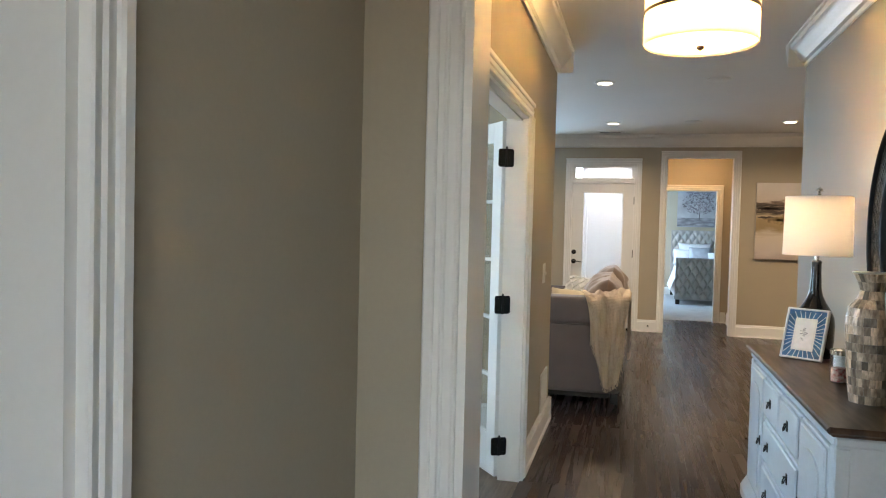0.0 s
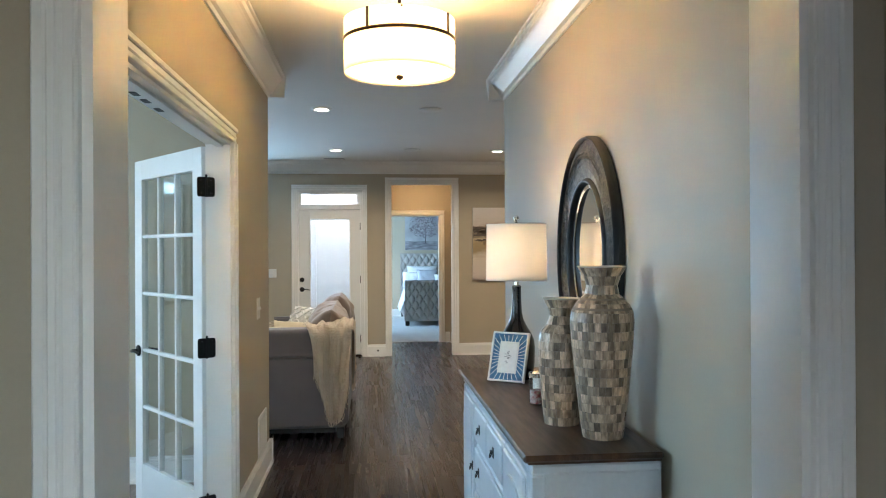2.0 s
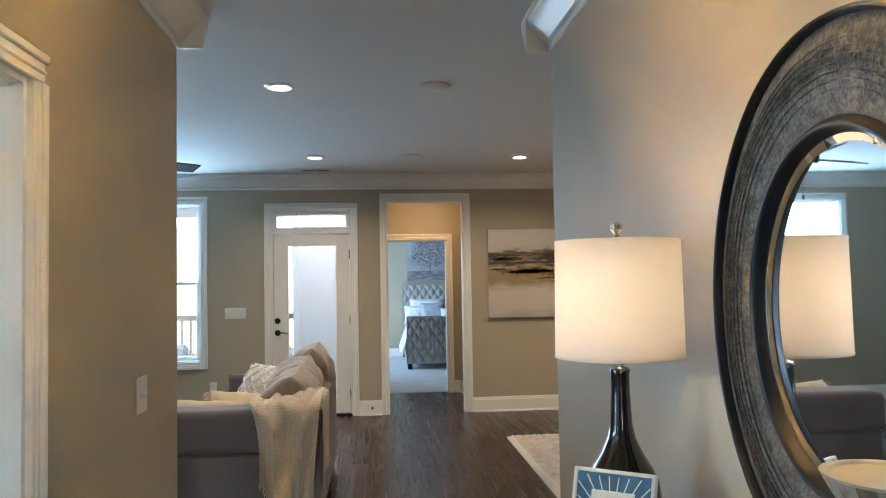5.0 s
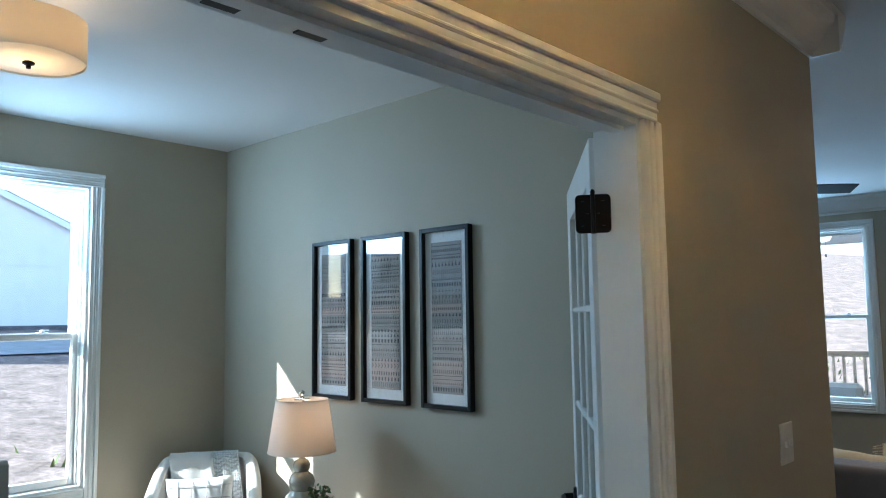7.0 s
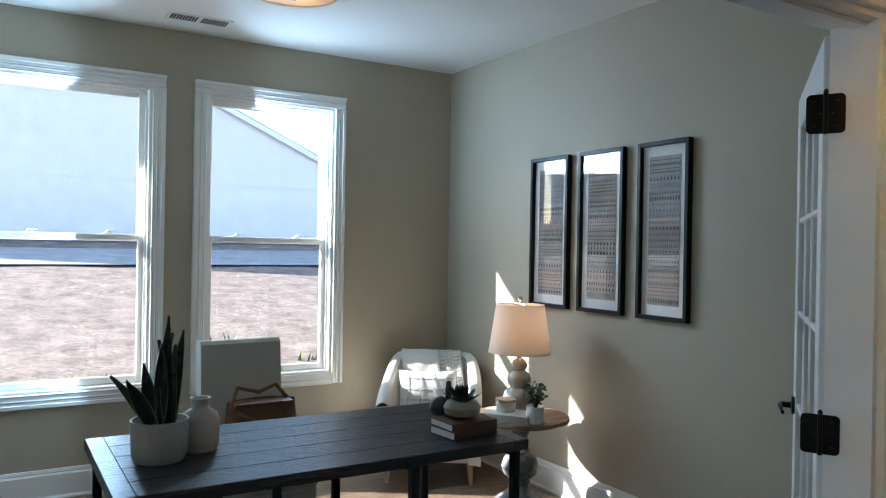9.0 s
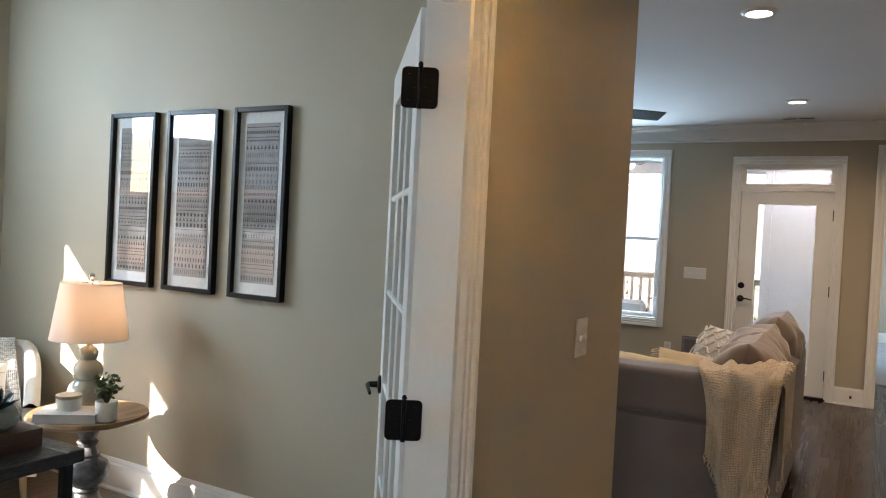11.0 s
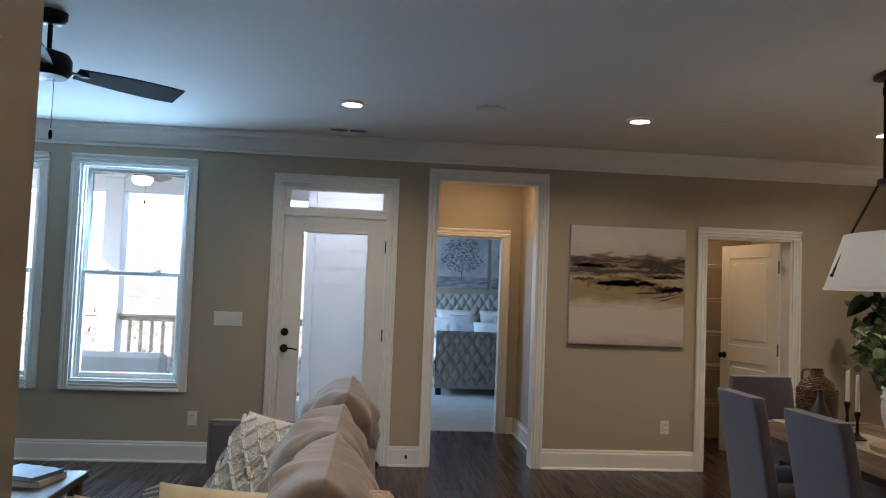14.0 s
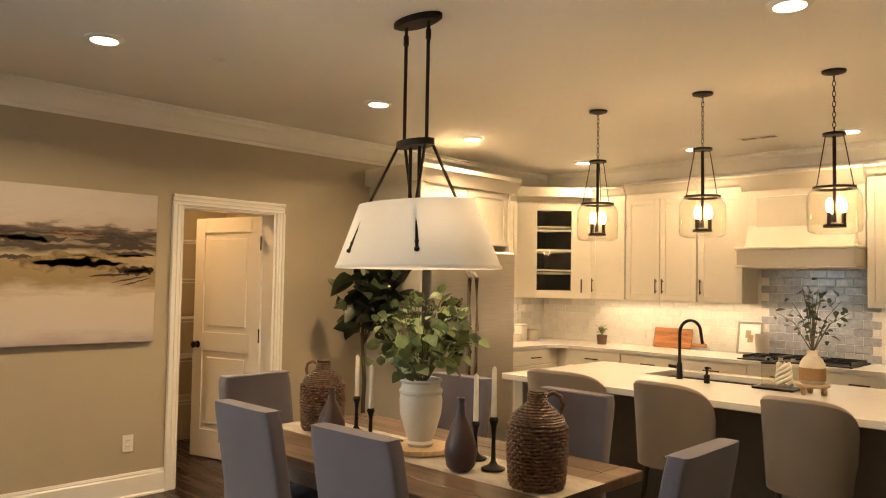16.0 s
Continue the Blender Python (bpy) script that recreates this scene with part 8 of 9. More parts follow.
for y0, y1 in ((-0.66, -0.24), (0.24, 0.66)):
    for z in (0.31, 0.06):
        part("shelf", Geo().box(-0.33, 0.33, y0, y1, z, z + 0.022, 0.003), DESKW, ob)
    part("rail", Geo().box(-0.33, 0.33, y0 - 0.012, y0 + 0.012, 0.697, 0.721).box(-0.33, 0.33, y1 - 0.012, y1 + 0.012, 0.697, 0.721), BLACK, ob)
DZ = 0.7605
ob = thing("desk_chair", "white upholstered chair behind the desk", "chair", pose(-2.52, 3.54, 0, 0, 0, 3))
part("seat", Geo().box(-0.22, 0.24, -0.22, 0.22, 0.38, 0.48, 0.03), OFFW, ob, smooth=60)
part("backrest", Geo().prism([(-0.22, 0.40), (-0.15, 0.40), (-0.20, 0.985), (-0.215, 1.0), (-0.255, 1.0), (-0.27, 0.985)], 1, -0.192, 0.192), OFFW, ob, smooth=40)
for x in (-0.19, 0.2):
    for y in (-0.18, 0.18):
        part("leg", Geo().box(x - 0.018, x + 0.018, y - 0.018, y + 0.018, 0, 0.39, 0.003), LEGD, ob)
part("skirt", Geo().box(-0.215, 0.238, -0.200, 0.200, 0.03, 0.40, 0.012), OFFW, ob)
LEATH = material("tan_leather", (0.19, 0.075, 0.028), 0.42, vary=0.25, scale=10, grain=0.1, bump=0.15)
ob = thing("handbag", "tan leather handbag standing on the chair seat", "handbag", pose(-2.50, 3.56, 0.482, 0, 0, 90))
part("body", Geo().sheet(lambda u, v: ((0.16 - 0.02 * v) * (1.0 + 0.12 * math.cos(4 * math.pi * u)) * math.cos(2 * math.pi * u), (0.07 - 0.035 * v) * math.sin(2 * math.pi * u), 0.27 * v + 0.012 * math.sin(2 * math.pi * u) * v), 36, 8).lathe([(0.15, 0), (0.15, 0.01), (0, 0.01)], 28, sx=1.0, sy=0.45), LEATH, ob, smooth=60)
part("flap", Geo().prism([(-0.05, 0.27), (0.045, 0.275), (0.055, 0.15), (0.049, 0.15), (0.04, 0.26), (-0.045, 0.255)], 0, -0.13, 0.13), LEATH, ob)
part("strap", Geo().tube([(-0.14, 0.0, 0.25), (-0.10, 0.03, 0.33), (0.0, 0.05, 0.30), (0.08, 0.05, 0.33), (0.14, 0, 0.25)], 0.010, 6).tube([(0.10, -0.06, 0.10), (0.05, -0.075, 0.17), (-0.06, -0.072, 0.20), (-0.13, -0.04, 0.24)], 0.009, 6), LEATH, ob, smooth=True)

SNAKE = material("snake_plant_leaf", (0.018, 0.032, 0.016), 0.4, vary=0.4, scale=9, grain=0.2, stretch=(1, 1, 6), random=0.3)
SNAKEE = material("snake_leaf_edge", (0.30, 0.31, 0.14), 0.5)
CONC = material("pale_concrete_pot", (0.42, 0.40, 0.37), 0.8, vary=0.08, grain=0.06, bump=0.1)
ob = thing("snake_plant", "snake plant in a pale concrete pot on the desk", "potted plant", pose(-1.72, 2.98, DZ))
part("pot", Geo().lathe([(0.075, 0), (0.085, 0.02), (0.090, 0.13), (0.082, 0.13), (0.080, 0.11), (0, 0.11)], 32), CONC, ob, smooth=True)
rng = random.Random(31)
for i in range(11):
    a, tilt, ln = rng.uniform(0, 360), rng.uniform(1, 11), rng.uniform(0.20, 0.36)
    if i > 8:
        tilt, ln = 38, 0.20

    def blade(u, v, w0=1.0, ln=ln):
        w = 0.044 * math.sin(math.pi * min(0.98, 0.18 + 0.82 * v)) ** 0.8 * w0
        b = 2 * u - 1
        return (b * w / 2, 0.010 * (1 - b * b) + 0.02 * math.sin(v * 2.5), ln * v)
    m = pose(0.035 * math.cos(radians(a)), 0.035 * math.sin(radians(a)), 0.11, 0, 0, a + 90) @ pose(0, 0, 0, tilt, 0, 0) @ pose(0, 0, 0, 0, 0, rng.uniform(-60, 60))
    lf = part("leaf", Geo().sheet(lambda u, v: blade(u, v), 6, 12), SNAKE, ob, smooth=60, m=m)
    part("leaf_edge", Geo().sheet(lambda u, v: tuple(Vector(blade(0.0, v)) + Vector((-0.004 * (1 - v) * (1 - u), -0.001, 0))), 1, 12).sheet(lambda u, v: tuple(Vector(blade(1.0, v)) + Vector((0.004 * (1 - v) * u, -0.001, 0))), 1, 12), SNAKEE, lf, "pale leaf edge")
ob = thing("bud_vase", "pale ribbed stoneware bottle vase on the desk", "vase", pose(-1.78, 3.12, DZ))
part("body", Geo().lathe([(0.055, 0), (0.062, 0.02), (0.064, 0.10), (0.055, 0.125), (0.030, 0.140), (0.028, 0.165), (0.034, 0.175), (0.026, 0.175), (0.022, 0.15)], 32), material("pale_stoneware", (0.46, 0.41, 0.35), 0.6, vary=0.08, grain=0.06), ob, smooth=60)
BRNB = material("dark_bird_wood", (0.06, 0.038, 0.03), 0.5, vary=0.3)
ob = thing("bird_ornament", "small dark wooden bird ornament on the desk", "ornament", pose(-1.66, 3.99, DZ, 0, 0, 70))
part("figure", Geo().lathe([(0.0, 0.05), (0.022, 0.055), (0.034, 0.075), (0.035, 0.095), (0.026, 0.115), (0.0, 0.125)], 18, sx=1.25).lathe([(0.0, 0.10), (0.011, 0.115), (0.013, 0.15), (0.009, 0.18), (0, 0.185)], 12, (0.030, 0, 0))
     .tube([(0.0, 0.012, 0.055), (0.0, 0.012, 0.0)], 0.002, 5).tube([(0, -0.012, 0.055), (0, -0.012, 0.0)], 0.002, 5).tube([(-0.01, 0.012, 0.002), (0.018, 0.018, 0.002)], 0.002, 5).tube([(-0.01, -0.012, 0.002), (0.018, -0.018, 0.002)], 0.002, 5), BRNB, ob, smooth=60)
book(pose(-1.56, 4.03, DZ, 0, 0, 96), 0.20, 0.15, 0.03, BK3, "brown leather book under a succulent")
book(pose(-1.56, 4.03, DZ + 0.03, 0, 0, 92), 0.20, 0.15, 0.028, BK3, "brown leather book under a succulent")
ob = thing("succulent", "dark succulent in a round stone bowl on books", "potted plant", pose(-1.57, 4.03, DZ + 0.058))
part("bowl", Geo().lathe([(0.04, 0), (0.065, 0.015), (0.070, 0.04), (0.058, 0.06), (0.05, 0.06), (0, 0.05)], 28), material("stone_bowl", (0.27, 0.25, 0.21), 0.6, vary=0.15), ob, smooth=True)
first = None
SUCC = material("succulent_leaf", (0.020, 0.036, 0.026), 0.45, vary=0.3, random=0.3)
for i in range(34):
    ringi = i // 9
    m = pose(0, 0, 0.055 + 0.006 * ringi, 0, 0, i * 137.5) @ pose(0.008, 0, 0, 0, -12 - 20 * ringi, 0) @ Matrix.Scale(1 - 0.15 * ringi, 4)
    if first is None:
        first = part("leaf", leaf_geo(0.075, 0.030, 0.35, 0.9), SUCC, ob, smooth=60, m=m)
    else:
        again(first, ob, m)

# armchair in the corner
ARMM = pose(-3.39, 4.97, 0, 0, 0, -33) @ Matrix.Diagonal((0.86, 0.86, 0.80, 1.0))
ob = thing("armchair", "ivory upholstered armchair on pale wooden legs", "armchair", ARMM)
part("seat", Geo().box(-0.27, 0.31, -0.27, 0.27, 0.22, 0.44, 0.045), OFFW, ob, smooth=60)


def arm_back(r_in):
    def fn(u, v):
        a = math.pi * (1 + (u - 0.5) * 1.15)
        k = abs(2 * u - 1)
        top = 0.89 - 0.26 * max(0, k - 0.45) ** 1.3 / 0.55 ** 1.3
        z = 0.20 + (top - 0.20) * v
        c, s = math.cos(a), math.sin(a)
        sq = lambda q: math.copysign(abs(q) ** 0.55, q)
        rx = (0.36 - r_in) + 0.05 * v
        return (-0.02 + sq(c) * rx + (0.34 * max(0, k - 0.6) / 0.4 if k > 0.6 else 0), sq(s) * (0.37 - r_in), z)
    return fn


g = Geo()
fo, fi = arm_back(0.0), arm_back(0.085)
g.sheet(fo, 48, 10)
g.sheet(fi, 48, 10)
for v in (0.0, 1.0):
    g.sheet(lambda u, w: tuple((1 - w) * Vector(fo(u, v)) + w * Vector(fi(u, v)) + Vector((0, 0, 0.03 * math.sin(math.pi * w) * v))), 48, 5)
for u in (0.0, 1.0):
    g.sheet(lambda v, w: tuple((1 - w) * Vector(fo(u, v)) + w * Vector(fi(u, v))), 10, 4)
part("backrest", g, OFFW, ob, smooth=70)
part("apron", Geo().box(-0.30, 0.33, -0.34, 0.34, 0.17, 0.235, 0.02), OFFW, ob)
OAK = material("pale_oak_leg", (0.42, 0.30, 0.17), 0.5, vary=0.15)
for x in (-0.26, 0.28):
    for y in (-0.29, 0.29):
        part("leg", Geo().tube([(x, y, 0.19), (x * 1.04, y * 1.04, 0.0)], 0.024, 8, 0.016), OAK, ob, "pale wooden leg")
CHECK = material("checked_pillow_cloth", (0.72, 0.71, 0.68), 0.9, vary=0.03, grain=0.05, grain_scale=300, bump=0.1)
LINE = material("grey_check_line", (0.34, 0.33, 0.32), 0.9)
ob = thing("throw_pillow", "white checked throw pillow on the armchair", "throw pillow", ARMM @ pose(0.06, -0.03, 0.63) @ pose(0, 0, 0, 0, -16, 0) @ pose(0, 0, 0, 0, 0, 90))
cv = part("cover", Geo().pillow(0.44, 0.40, 0.15, n=16, pinch=0.07, seed=4), CHECK, ob, smooth=80)


def pillow_pt(a, b, w, h, t, side, pinch=0.07, lift=0.0015):
    edge = max(0.0, (1 - a ** 4) * (1 - b ** 4)) ** 0.55
    return (a * w / 2 * (1 - pinch * (1 - b * b) * a * a), side * (t / 2 * edge + 0.004 + lift), b * h / 2 * (1 - pinch * (1 - a * a) * b * b))


g = Geo()
for k in (-0.66, -0.22, 0.22, 0.66):
    g.tube([pillow_pt(k, -0.95 + 0.1 * s, 0.44, 0.40, 0.15, -1) for s in range(20)], 0.0022, 4)
    g.tube([pillow_pt(-0.95 + 0.1 * s, k, 0.44, 0.40, 0.15, -1) for s in range(20)], 0.0022, 4)
tagged(part("check_lines", g, LINE, cv), kind="stuff")
GREYK = knit("grey_boucle", (0.56, 0.57, 0.55), (0.20, 0.21, 0.205), 90)
WHITEK = weave("white_fleece", (0.70, 0.69, 0.65), (0.50, 0.48, 0.44), 80, bump=0.7)


def chair_throw(y0, y1, front):
    """A throw laid over the back: up behind, over the top and down in front."""
    def fn(u, v):
        y = y0 + (y1 - y0) * u
        f = 0.004 * math.sin(u * 11 + v * 5)
        if v < 0.3:
            k = v / 0.3
            return (-0.412 - f, y, 0.62 + 0.29 * k)
        if v < 0.45:
            k = (v - 0.3) / 0.15
            return (-0.412 + 0.13 * k, y, 0.915 + 0.025 * math.sin(math.pi * k) + f * 0.5)
        k = (v - 0.45) / 0.55
        return (-0.282 + 0.16 * k + 0.02 + f, y + 0.06 * k, 0.91 - front * k)
    return fn


for nm, mt, y0, y1, fr, lab in (("throw_blanket", WHITEK, -0.26, 0.02, 0.34, "white fleece throw over the armchair back"), ("throw_blanket", GREYK, 0.03, 0.20, 0.46, "grey boucle throw over the armchair back")):
    ob = thing(nm, lab, "throw blanket", ARMM)
    part("blanket", thick_sheet(chair_throw(y0, y1, fr), 16, 40, 0.010), mt, ob, smooth=80)
    if mt is GREYK:
        part("dark_end", thick_sheet(lambda u, v: tuple(Vector(chair_throw(y0, y1, fr)(u, 0.66 + 0.34 * v)) + Vector((0.006, 0, 0.004))), 16, 16, 0.004), knit("dark_boucle", (0.22, 0.225, 0.22), (0.06, 0.06, 0.06), 90), ob, "dark grey end")

# side table and lamp
STW = material("side_table_top", (0.26, 0.155, 0.075), 0.4, vary=0.25, grain=0.2, grain_scale=40, stretch=(8, 1, 3))
STB = material("weathered_grey_base", (0.17, 0.175, 0.18), 0.6, vary=0.35, scale=14, grain=0.2, grain_scale=60, bump=0.3)
ob = thing("side_table", "round side table with a turned grey pedestal", "side table", pose(-2.52, 5.03, 0))
part("top", Geo().lathe([(0.245, 0.505), (0.262, 0.512), (0.268, 0.522), (0.262, 0.535), (0, 0.535)], 48), STW, ob, "brown wooden top", 50)
part("pedestal", Geo().lathe([(0.165, 0), (0.168, 0.025), (0.150, 0.032), (0.152, 0.052), (0.130, 0.060), (0.128, 0.078), (0.100, 0.090), (0.070, 0.120), (0.052, 0.160), (0.060, 0.172), (0.052, 0.184), (0.090, 0.215), (0.104, 0.255), (0.090, 0.300),
     (0.055, 0.325), (0.060, 0.340), (0.050, 0.352), (0.036, 0.375), (0.048, 0.395), (0.036, 0.410), (0.050, 0.450), (0.080, 0.500), (0.10, 0.506)], 40), STB, ob, "turned weathered grey pedestal", 40)
GLAZE = material("grey_green_glaze", (0.33, 0.32, 0.27), 0.22, vary=0.15, scale=6, coat=0.3, bump=0.02)
PINKSH = material("warm_linen_shade", (0.86, 0.80, 0.74), 0.85, vary=0.02, grain=0.05, grain_scale=400, bump=0.1, translucent=0.5)
table_lamp(pose(-2.595, 5.07, 0.535), [(0.055, 0), (0.085, 0.03), (0.092, 0.075), (0.080, 0.115), (0.050, 0.14), (0.062, 0.155), (0.068, 0.185), (0.058, 0.215), (0.034, 0.235), (0.042, 0.25), (0.045, 0.27), (0.034, 0.292), (0.014, 0.305), (0.012, 0.32)],
           GLAZE, (0.176, 0.136), 0.335, 0.605, "stacked gourd ceramic table lamp with a tapered shade", PINKSH)
book(pose(-2.47, 4.90, 0.535, 0, 0, 38), 0.26, 0.17, 0.04, BK2, "pale hardback book on the side table")
ob = thing("candle_tin", "pale round candle tin with a wooden lid", "candle", pose(-2.50, 4.91, 0.575))
part("tin", Geo().lathe([(0.052, 0), (0.054, 0.05), (0.05, 0.052)], 28), IVORY, ob, smooth=True)
part("lid", Geo().lathe([(0.055, 0.052), (0.055, 0.066), (0.0, 0.068)], 28), material("lid_wood", (0.40, 0.32, 0.22), 0.6), ob)
ob = thing("potted_herb", "small green plant in a white pot on the side table", "potted plant", pose(-2.33, 4.98, 0.535))
part("pot", Geo().lathe([(0.040, 0), (0.045, 0.005), (0.048, 0.09), (0.043, 0.09), (0.042, 0.07), (0, 0.07)], 24), PLASTIC, ob, smooth=True)
foliage(ob, (0, 0, 0.14), (0.075, 0.075, 0.11), 110, random.Random(41), leaf_geo(0.026, 0.018, -0.1), material("fresh_leaf", (0.09, 0.15, 0.035), 0.5, vary=0.3, random=0.4), (0, 0, 0.075), n_stems=18)

# three framed textile prints
PRGLASS = glass("picture_glass", (0.97, 0.97, 0.97), base=0.07)
STRIPE = material("faded_print_paper", (0.36, 0.315, 0.275), 0.85, vary=0.08, scale=12, bump=0)
PINK = material("faded_pink_band", (0.50, 0.37, 0.30), 0.85, vary=0.1, bump=0)
for x0, x1 in ((-2.93, -2.58), (-2.49, -2.135), (-2.03, -1.695)):
    w, h = x1 - x0, 0.905
    ob = thing("framed_print", "tall black-framed patterned textile print", "framed print", pose((x0 + x1) / 2, 5.42, 1.105), "three framed prints")
    part("frame", Geo().box(-w / 2, -w / 2 + 0.022, -0.036, 0, 0, h, 0.002).box(w / 2 - 0.022, w / 2, -0.036, 0, 0, h, 0.002).box(-w / 2 + 0.022, w / 2 - 0.022, -0.036, 0, 0, 0.022, 0.002).box(-w / 2 + 0.022, w / 2 - 0.022, -0.036, 0, h - 0.022, h, 0.002), BLACK, ob, "black wooden frame")
    part("mat", Geo().box(-w / 2 + 0.02, w / 2 - 0.02, -0.010, -0.002, 0.02, h - 0.02), PAPER, ob)
    pw, p0, p1 = w / 2 - 0.065, 0.075, h - 0.075
    pr = part("print", Geo().box(-pw, pw, -0.013, -0.009, p0, p1), STRIPE, ob, "faded patterned print")
    part("band", Geo().box(-pw, pw, -0.0145, -0.012, p0 + 0.04, p0 + 0.16).box(-pw, pw, -0.0145, -0.012, p0 + 0.40, p0 + 0.44), PINK, pr)
    g = Geo()
    rg = random.Random(int(x0 * 100))
    z = p0 + 0.012
    while z < p1 - 0.02:
        kind, hh = rg.randrange(4), rg.choice((0.012, 0.018, 0.024))
        n = rg.choice((9, 12, 15))
        if kind == 0:
            g.box(-pw + 0.005, pw - 0.005, -0.0155, -0.013, z, z + 0.003)
            hh = 0.004
        else:
            for i in range(n):
                c = -pw + 2 * pw * (i + 0.5) / n
                s = pw / n * 0.62
                if kind == 1:
                    g.add([(c - s, -0.0156, z), (c + s, -0.0156, z), (c, -0.0156, z + hh)], [(0, 1, 2)])
                elif kind == 2:
                    g.add([(c - s, -0.0156, z), (c, -0.0156, z + hh * 0.5), (c - s, -0.0156, z + hh), (c - s * 0.2, -0.0156, z + hh), (c + s * 0.8, -0.0156, z + hh * 0.5), (c - s * 0.2, -0.0156, z)], [(0, 1, 4, 5), (1, 2, 3, 4)])
                else:
                    g.box(c - s * 0.6, c + s * 0.6, -0.0156, -0.013, z, z + hh * 0.8)
        z += hh + rg.uniform(0.006, 0.016)
    tagged(part("pattern", g, material("faded_black_ink", (0.07, 0.06, 0.06), 0.85, vary=0.3, bump=0), pr), kind="stuff")
    part("glazing", Geo().add([(-w / 2 + 0.021, -0.024, 0.021), (w / 2 - 0.021, -0.024, 0.021), (w / 2 - 0.021, -0.024, h - 0.021), (-w / 2 + 0.021, -0.024, h - 0.021)], [(0, 1, 2, 3)]), PRGLASS, ob, "reflecting picture glass")

ob = thing("office_ceiling_light", "semi-flush ceiling light with a cream drum shade, switched on", "ceiling light", pose(-2.11, 3.54, 2.74))
part("canopy", Geo().lathe([(0.065, 0), (0.065, -0.018), (0.012, -0.03), (0.012, -0.12), (0, -0.12)], 24), BRONZE, ob, smooth=True)
part("shade", Geo().shell([(0.185, -0.275), (0.185, -0.125)], 0.004, 48), SHADE, ob, "cream drum shade", True)
part("spider", Geo().tube([(-0.183, 0, -0.135), (0.183, 0, -0.135)], 0.004, 6).tube([(0, -0.183, -0.135), (0, 0.183, -0.135)], 0.004, 6), BRONZE, ob)
part("diffuser", Geo().lathe([(0.18, -0.268), (0.12, -0.275), (0, -0.278)], 40), DIFF, ob, "frosted diffuser", True)
part("finial", Geo().lathe([(0.004, -0.27), (0.020, -0.280), (0.020, -0.286), (0.008, -0.292), (0.008, -0.302), (0, -0.304)], 14), BRONZE, ob, smooth=True)

# ---- bedroom ----
LINEN = weave("grey_bed_linen", (0.44, 0.42, 0.39), (0.33, 0.31, 0.29), 250, bump=0.15)
WHITEB = material("white_bedding", (0.66, 0.66, 0.68), 0.9, vary=0.04, grain=0.05, grain_scale=200, bump=0.1, sheen=0.3)
GREYB = material("grey_bedding", (0.36, 0.38, 0.42), 0.9, vary=0.05, grain=0.05, grain_scale=200, bump=0.1, sheen=0.3)
bed = thing("bed", "made bed with grey button-tufted headboard and footboard", "bed", pose(2.12, 0, 0))
HB = 0.97


def tufted(name, y, z0, z1, face, px, pz):
    """A diamond-tufted panel; buttons lie px apart in rows pz apart, every other row shifted by half."""
    zm = (z0 + z1) / 2 + 0.03

    def fn(u, v):
        x, z = -HB + 2 * HB * u, z0 + (z1 - z0) * v
        a, b = math.pi * (x / px + (z - zm) / (2 * pz)), math.pi * (x / px - (z - zm) / (2 * pz))
        puff = (abs(math.sin(a)) * abs(math.sin(b))) ** 0.3
        rim = min(1.0, (z - z0) / 0.10, (z1 - z) / 0.06, (HB - abs(x)) / 0.04)
        return (x, y + face * (0.004 + 0.062 * (puff * max(0.0, rim) + 0.8 * (1 - max(0.0, rim)))), z)
    p = part(name, Geo().sheet(fn, 150, 80).box(-HB, HB, y - 0.03, y + 0.004, z0, z1, 0.01), LINEN, bed, smooth=70)
    b0 = None
    for k in range(-6, 7):
        zc = zm + k * pz
        if not z0 + 0.08 < zc < z1 - 0.05:
            continue
        for c in range(-8, 9):
            xc = px * (c + (0.5 if k % 2 else 0.0))
            if abs(xc) > HB - 0.05:
                continue
            m = pose(xc, y + face * 0.018, zc)
            if b0 is None:
                b0 = part("button", Geo().lathe([(0, -0.014), (0.014, -0.006), (0.014, 0.006), (0, 0.014)], 10), LINEN, p, m=m)
            else:
                again(b0, p, m)
    part("piping", Geo().tube([(-HB, y + face * 0.045, z0), (-HB, y + face * 0.045, z1), (HB, y + face * 0.045, z1), (HB, y + face * 0.045, z0)], 0.008, 6), BLACK if name == "footboard" else LINEN, p)


tufted("footboard", 15.24, 0.10, 0.895, -1, 0.15, 0.12)
tufted("headboard", 17.36, 0.10, 1.42, -1, 0.15, 0.12)
part("side_rail", Geo().box(-HB, -HB + 0.05, 15.27, 17.33, 0.12, 0.42, 0.01), LINEN, bed)
part("side_rail", Geo().box(HB - 0.05, HB, 15.27, 17.33, 0.12, 0.42, 0.01), LINEN, bed)
part("mattress", Geo().box(-HB + 0.05, HB - 0.05, 15.29, 17.30, 0.30, 0.64, 0.06), WHITEB, bed)
part("duvet", Geo().sheet(lambda u, v: (-1.06 + 2.12 * u, 15.32 + 1.5 * v, 0.69 + 0.03 * noise.noise((u * 6, v * 6, 2)) - 0.42 * max(0, abs(2 * u - 1) - 0.86) / 0.14), 70, 40), WHITEB, bed, "rumpled white duvet", 80)
for x in (-0.92, 0.92):
    for y in (15.24, 17.34):
        part("foot", Geo().box(x - 0.04, x + 0.04, y - 0.04, y + 0.04, 0.006, 0.11, 0.004), BLACK, bed, "black block foot")
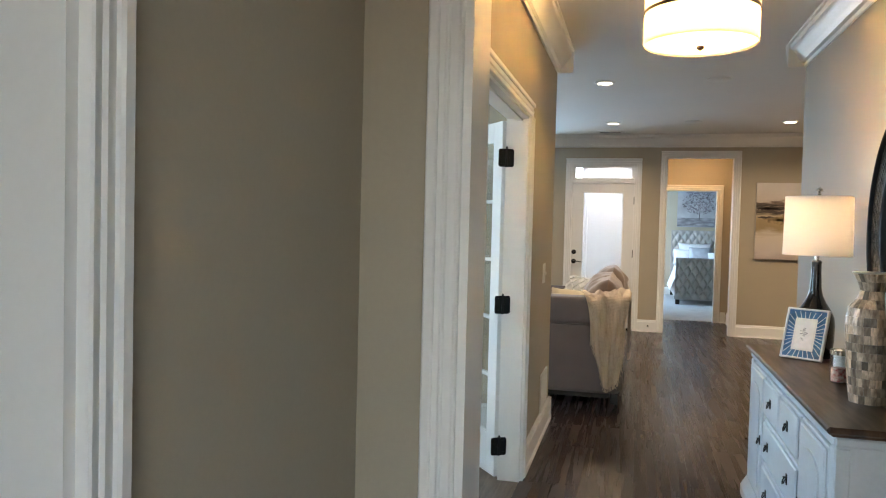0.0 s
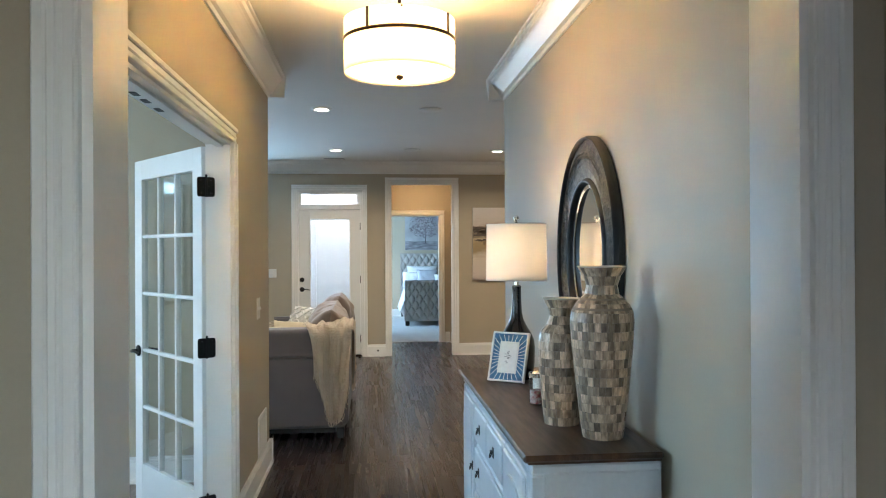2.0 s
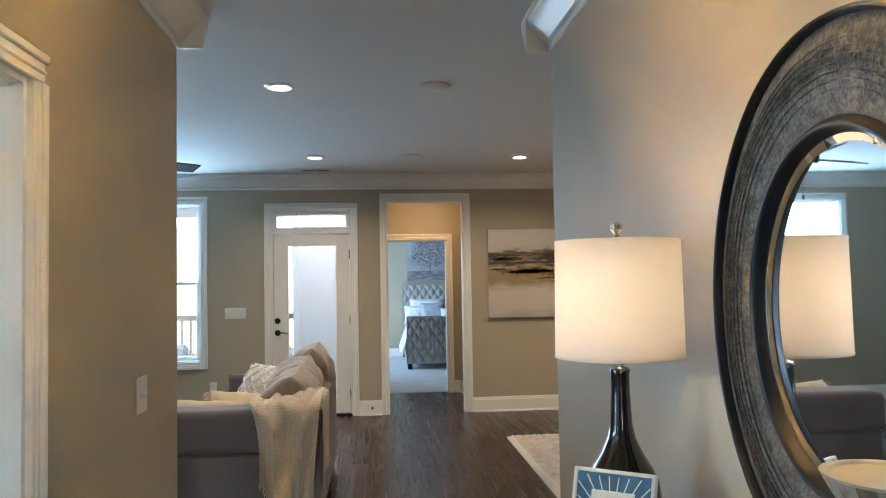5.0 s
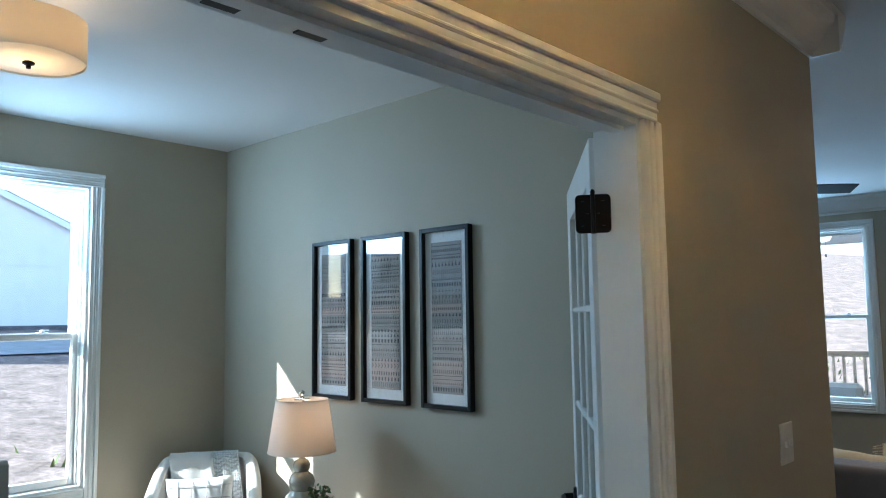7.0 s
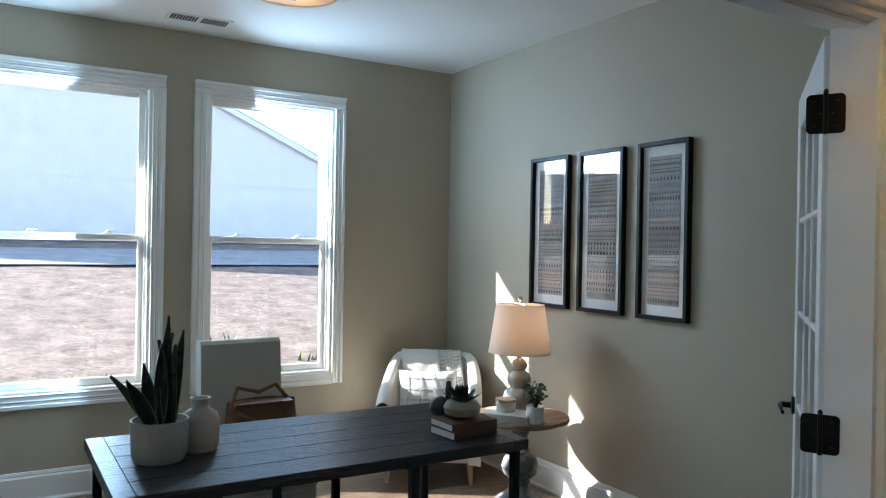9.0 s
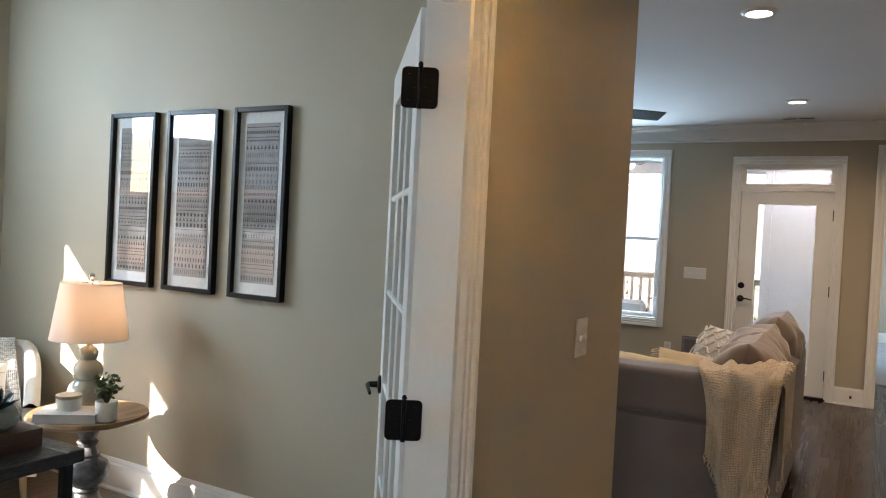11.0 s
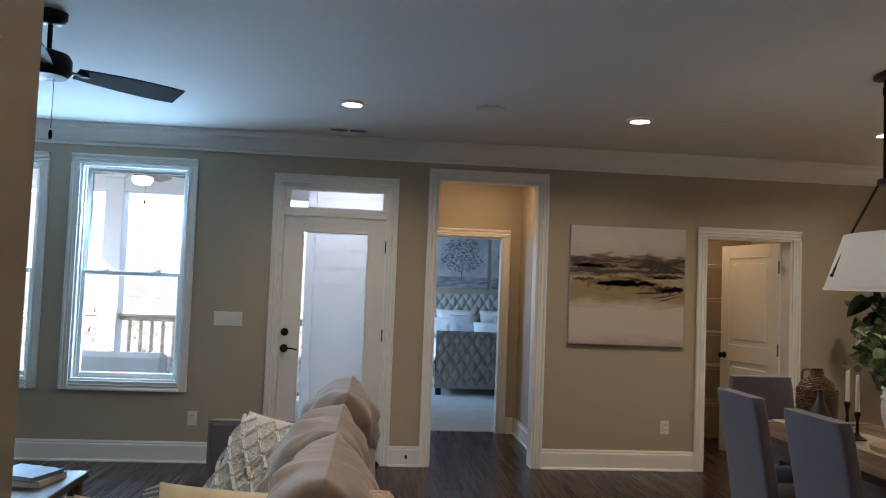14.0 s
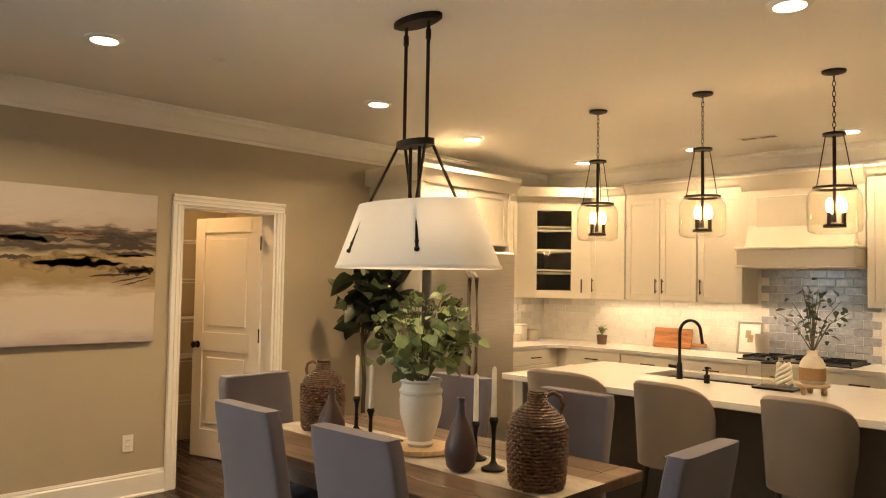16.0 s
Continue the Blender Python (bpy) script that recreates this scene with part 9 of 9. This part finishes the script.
for x, y, z, w, h, t, tl, mt, lab in ((1.62, 17.12, 0.93, 0.66, 0.46, 0.17, 20, WHITEB, "white bed pillow against the headboard"), (2.35, 17.12, 0.93, 0.66, 0.46, 0.17, 20, WHITEB, "white bed pillow against the headboard"),
                                     (1.38, 16.90, 0.86, 0.40, 0.36, 0.15, 26, WHITEB, "small white pillow on the bed"), (1.72, 16.84, 0.88, 0.46, 0.42, 0.15, 24, GREYB, "grey square pillow on the bed"),
                                     (2.12, 16.66, 0.82, 0.52, 0.34, 0.15, 28, WHITEB, "white oblong pillow on the bed"), (2.45, 16.86, 0.88, 0.46, 0.42, 0.15, 24, GREYB, "grey square pillow on the bed")):
    ob = thing("bed_pillow", lab, "pillow", pose(x, y, z, -tl, 0, 0), "pillows on the bed")
    part("cover", Geo().pillow(w, h, t, n=14, pinch=0.05, fold=0.02, seed=int(x * 10)), mt, ob, smooth=80)
CANV = material("misty_canvas", (0.40, 0.395, 0.41), 0.8, vary=0.15, scale=3, grain=0.05, bump=0.1)
MIST = material("misty_ground", (0.27, 0.265, 0.28), 0.8, vary=0.3, scale=6, stretch=(1, 1, 4))
TREEK = material("tree_brush", (0.17, 0.145, 0.165), 0.8, vary=0.4, scale=20)
TRIMG = material("bedroom_wall_strip", (0.43, 0.42, 0.40), 0.6)
for k, xc in enumerate((1.72, 2.70)):
    ob = thing("tree_painting", "misty grey canvas with a single dark tree", "painting", pose(xc, 17.45, 1.50), "tree paintings over the bed")
    cv = part("canvas", Geo().box(-0.46, 0.46, -0.035, -0.001, 0, 0.98, 0.003), CANV, ob)
    part("ground_wash", Geo().box(-0.455, 0.455, -0.0365, -0.034, 0.01, 0.20), MIST, cv)
    rg = random.Random(50 + k)
    g = Geo().tube([(0.0, -0.037, 0.16), (0.01, -0.037, 0.36), (0.0, -0.037, 0.55)], 0.010, 4, 0.004)
    for i in range(620):
        a, r = rg.uniform(0, 6.28), rg.random() ** 0.6
        x, z = 0.36 * r * math.cos(a), 0.60 + 0.31 * r * math.sin(a) - 0.05 * abs(math.cos(a))
        s = rg.uniform(0.006, 0.020)
        t = rg.uniform(0, 6.28)
        g.add([(x + s * math.cos(t + q), -0.0372 - 0.0002 * (i % 7), z + s * 0.7 * math.sin(t + q)) for q in (0, 1.6, 3.0, 4.6)], [(0, 1, 2, 3)])
    tagged(part("tree", g, TREEK, cv), kind="stuff")

# ---- floor planks, laid one by one where the walk passes ----
PW, PL = 0.178, 1.22


def lay(parent, x0, x1, y0, y1, mt, limit, rest_name):
    """Staggered planks along y. Past the limit the rest is one joined part."""
    shared = {}
    rest = Geo()
    count = 0
    nx = int(round((x1 - x0) / PW))
    step = (x1 - x0) / nx
    for i in range(nx):
        y = y0 - PL * ((i * 0.37) % 1.0)
        while y < y1:
            a, b = max(y, y0), min(y + PL, y1)
            y += PL
            if b - a < 0.05:
                continue
            key = round(b - a, 2)
            x = x0 + (i + 0.5) * step
            g = Geo().box(-step / 2 + 0.0005, step / 2 - 0.0005, -(b - a) / 2 + 0.0005, (b - a) / 2 - 0.0005, -0.010, 0.0)
            if count < limit:
                count += 1
                if key not in shared:
                    shared[key] = part("plank", g, mt, parent, m=pose(x, (a + b) / 2, 0))
                else:
                    again(shared[key], parent, pose(x, (a + b) / 2, 0))
            else:
                rest.add([(p[0] + x, p[1] + (a + b) / 2, p[2]) for p in g.v], g.f)
    if rest.v:
        tagged(part(rest_name, rest, mt, parent), kind="stuff")


lay(FLOOR, -0.28, 4.17, 5.70, 12.60, PLANK, 190, "planks_rest")
lay(FLOOR, -0.23, 1.455, -0.50, 5.70, PLANK, 60, "planks_hall_rest")
lay(FLOOR, -4.75, -0.28, 5.70, WY, PLANK, 0, "planks_west")
lay(FLOOR, 4.17, 7.53, 5.70, WY, PLANK, 0, "planks_kitchen")
lay(OFLOOR, -3.95, -0.23, 1.42, 5.42, OPLANK, 120, "planks_rest")
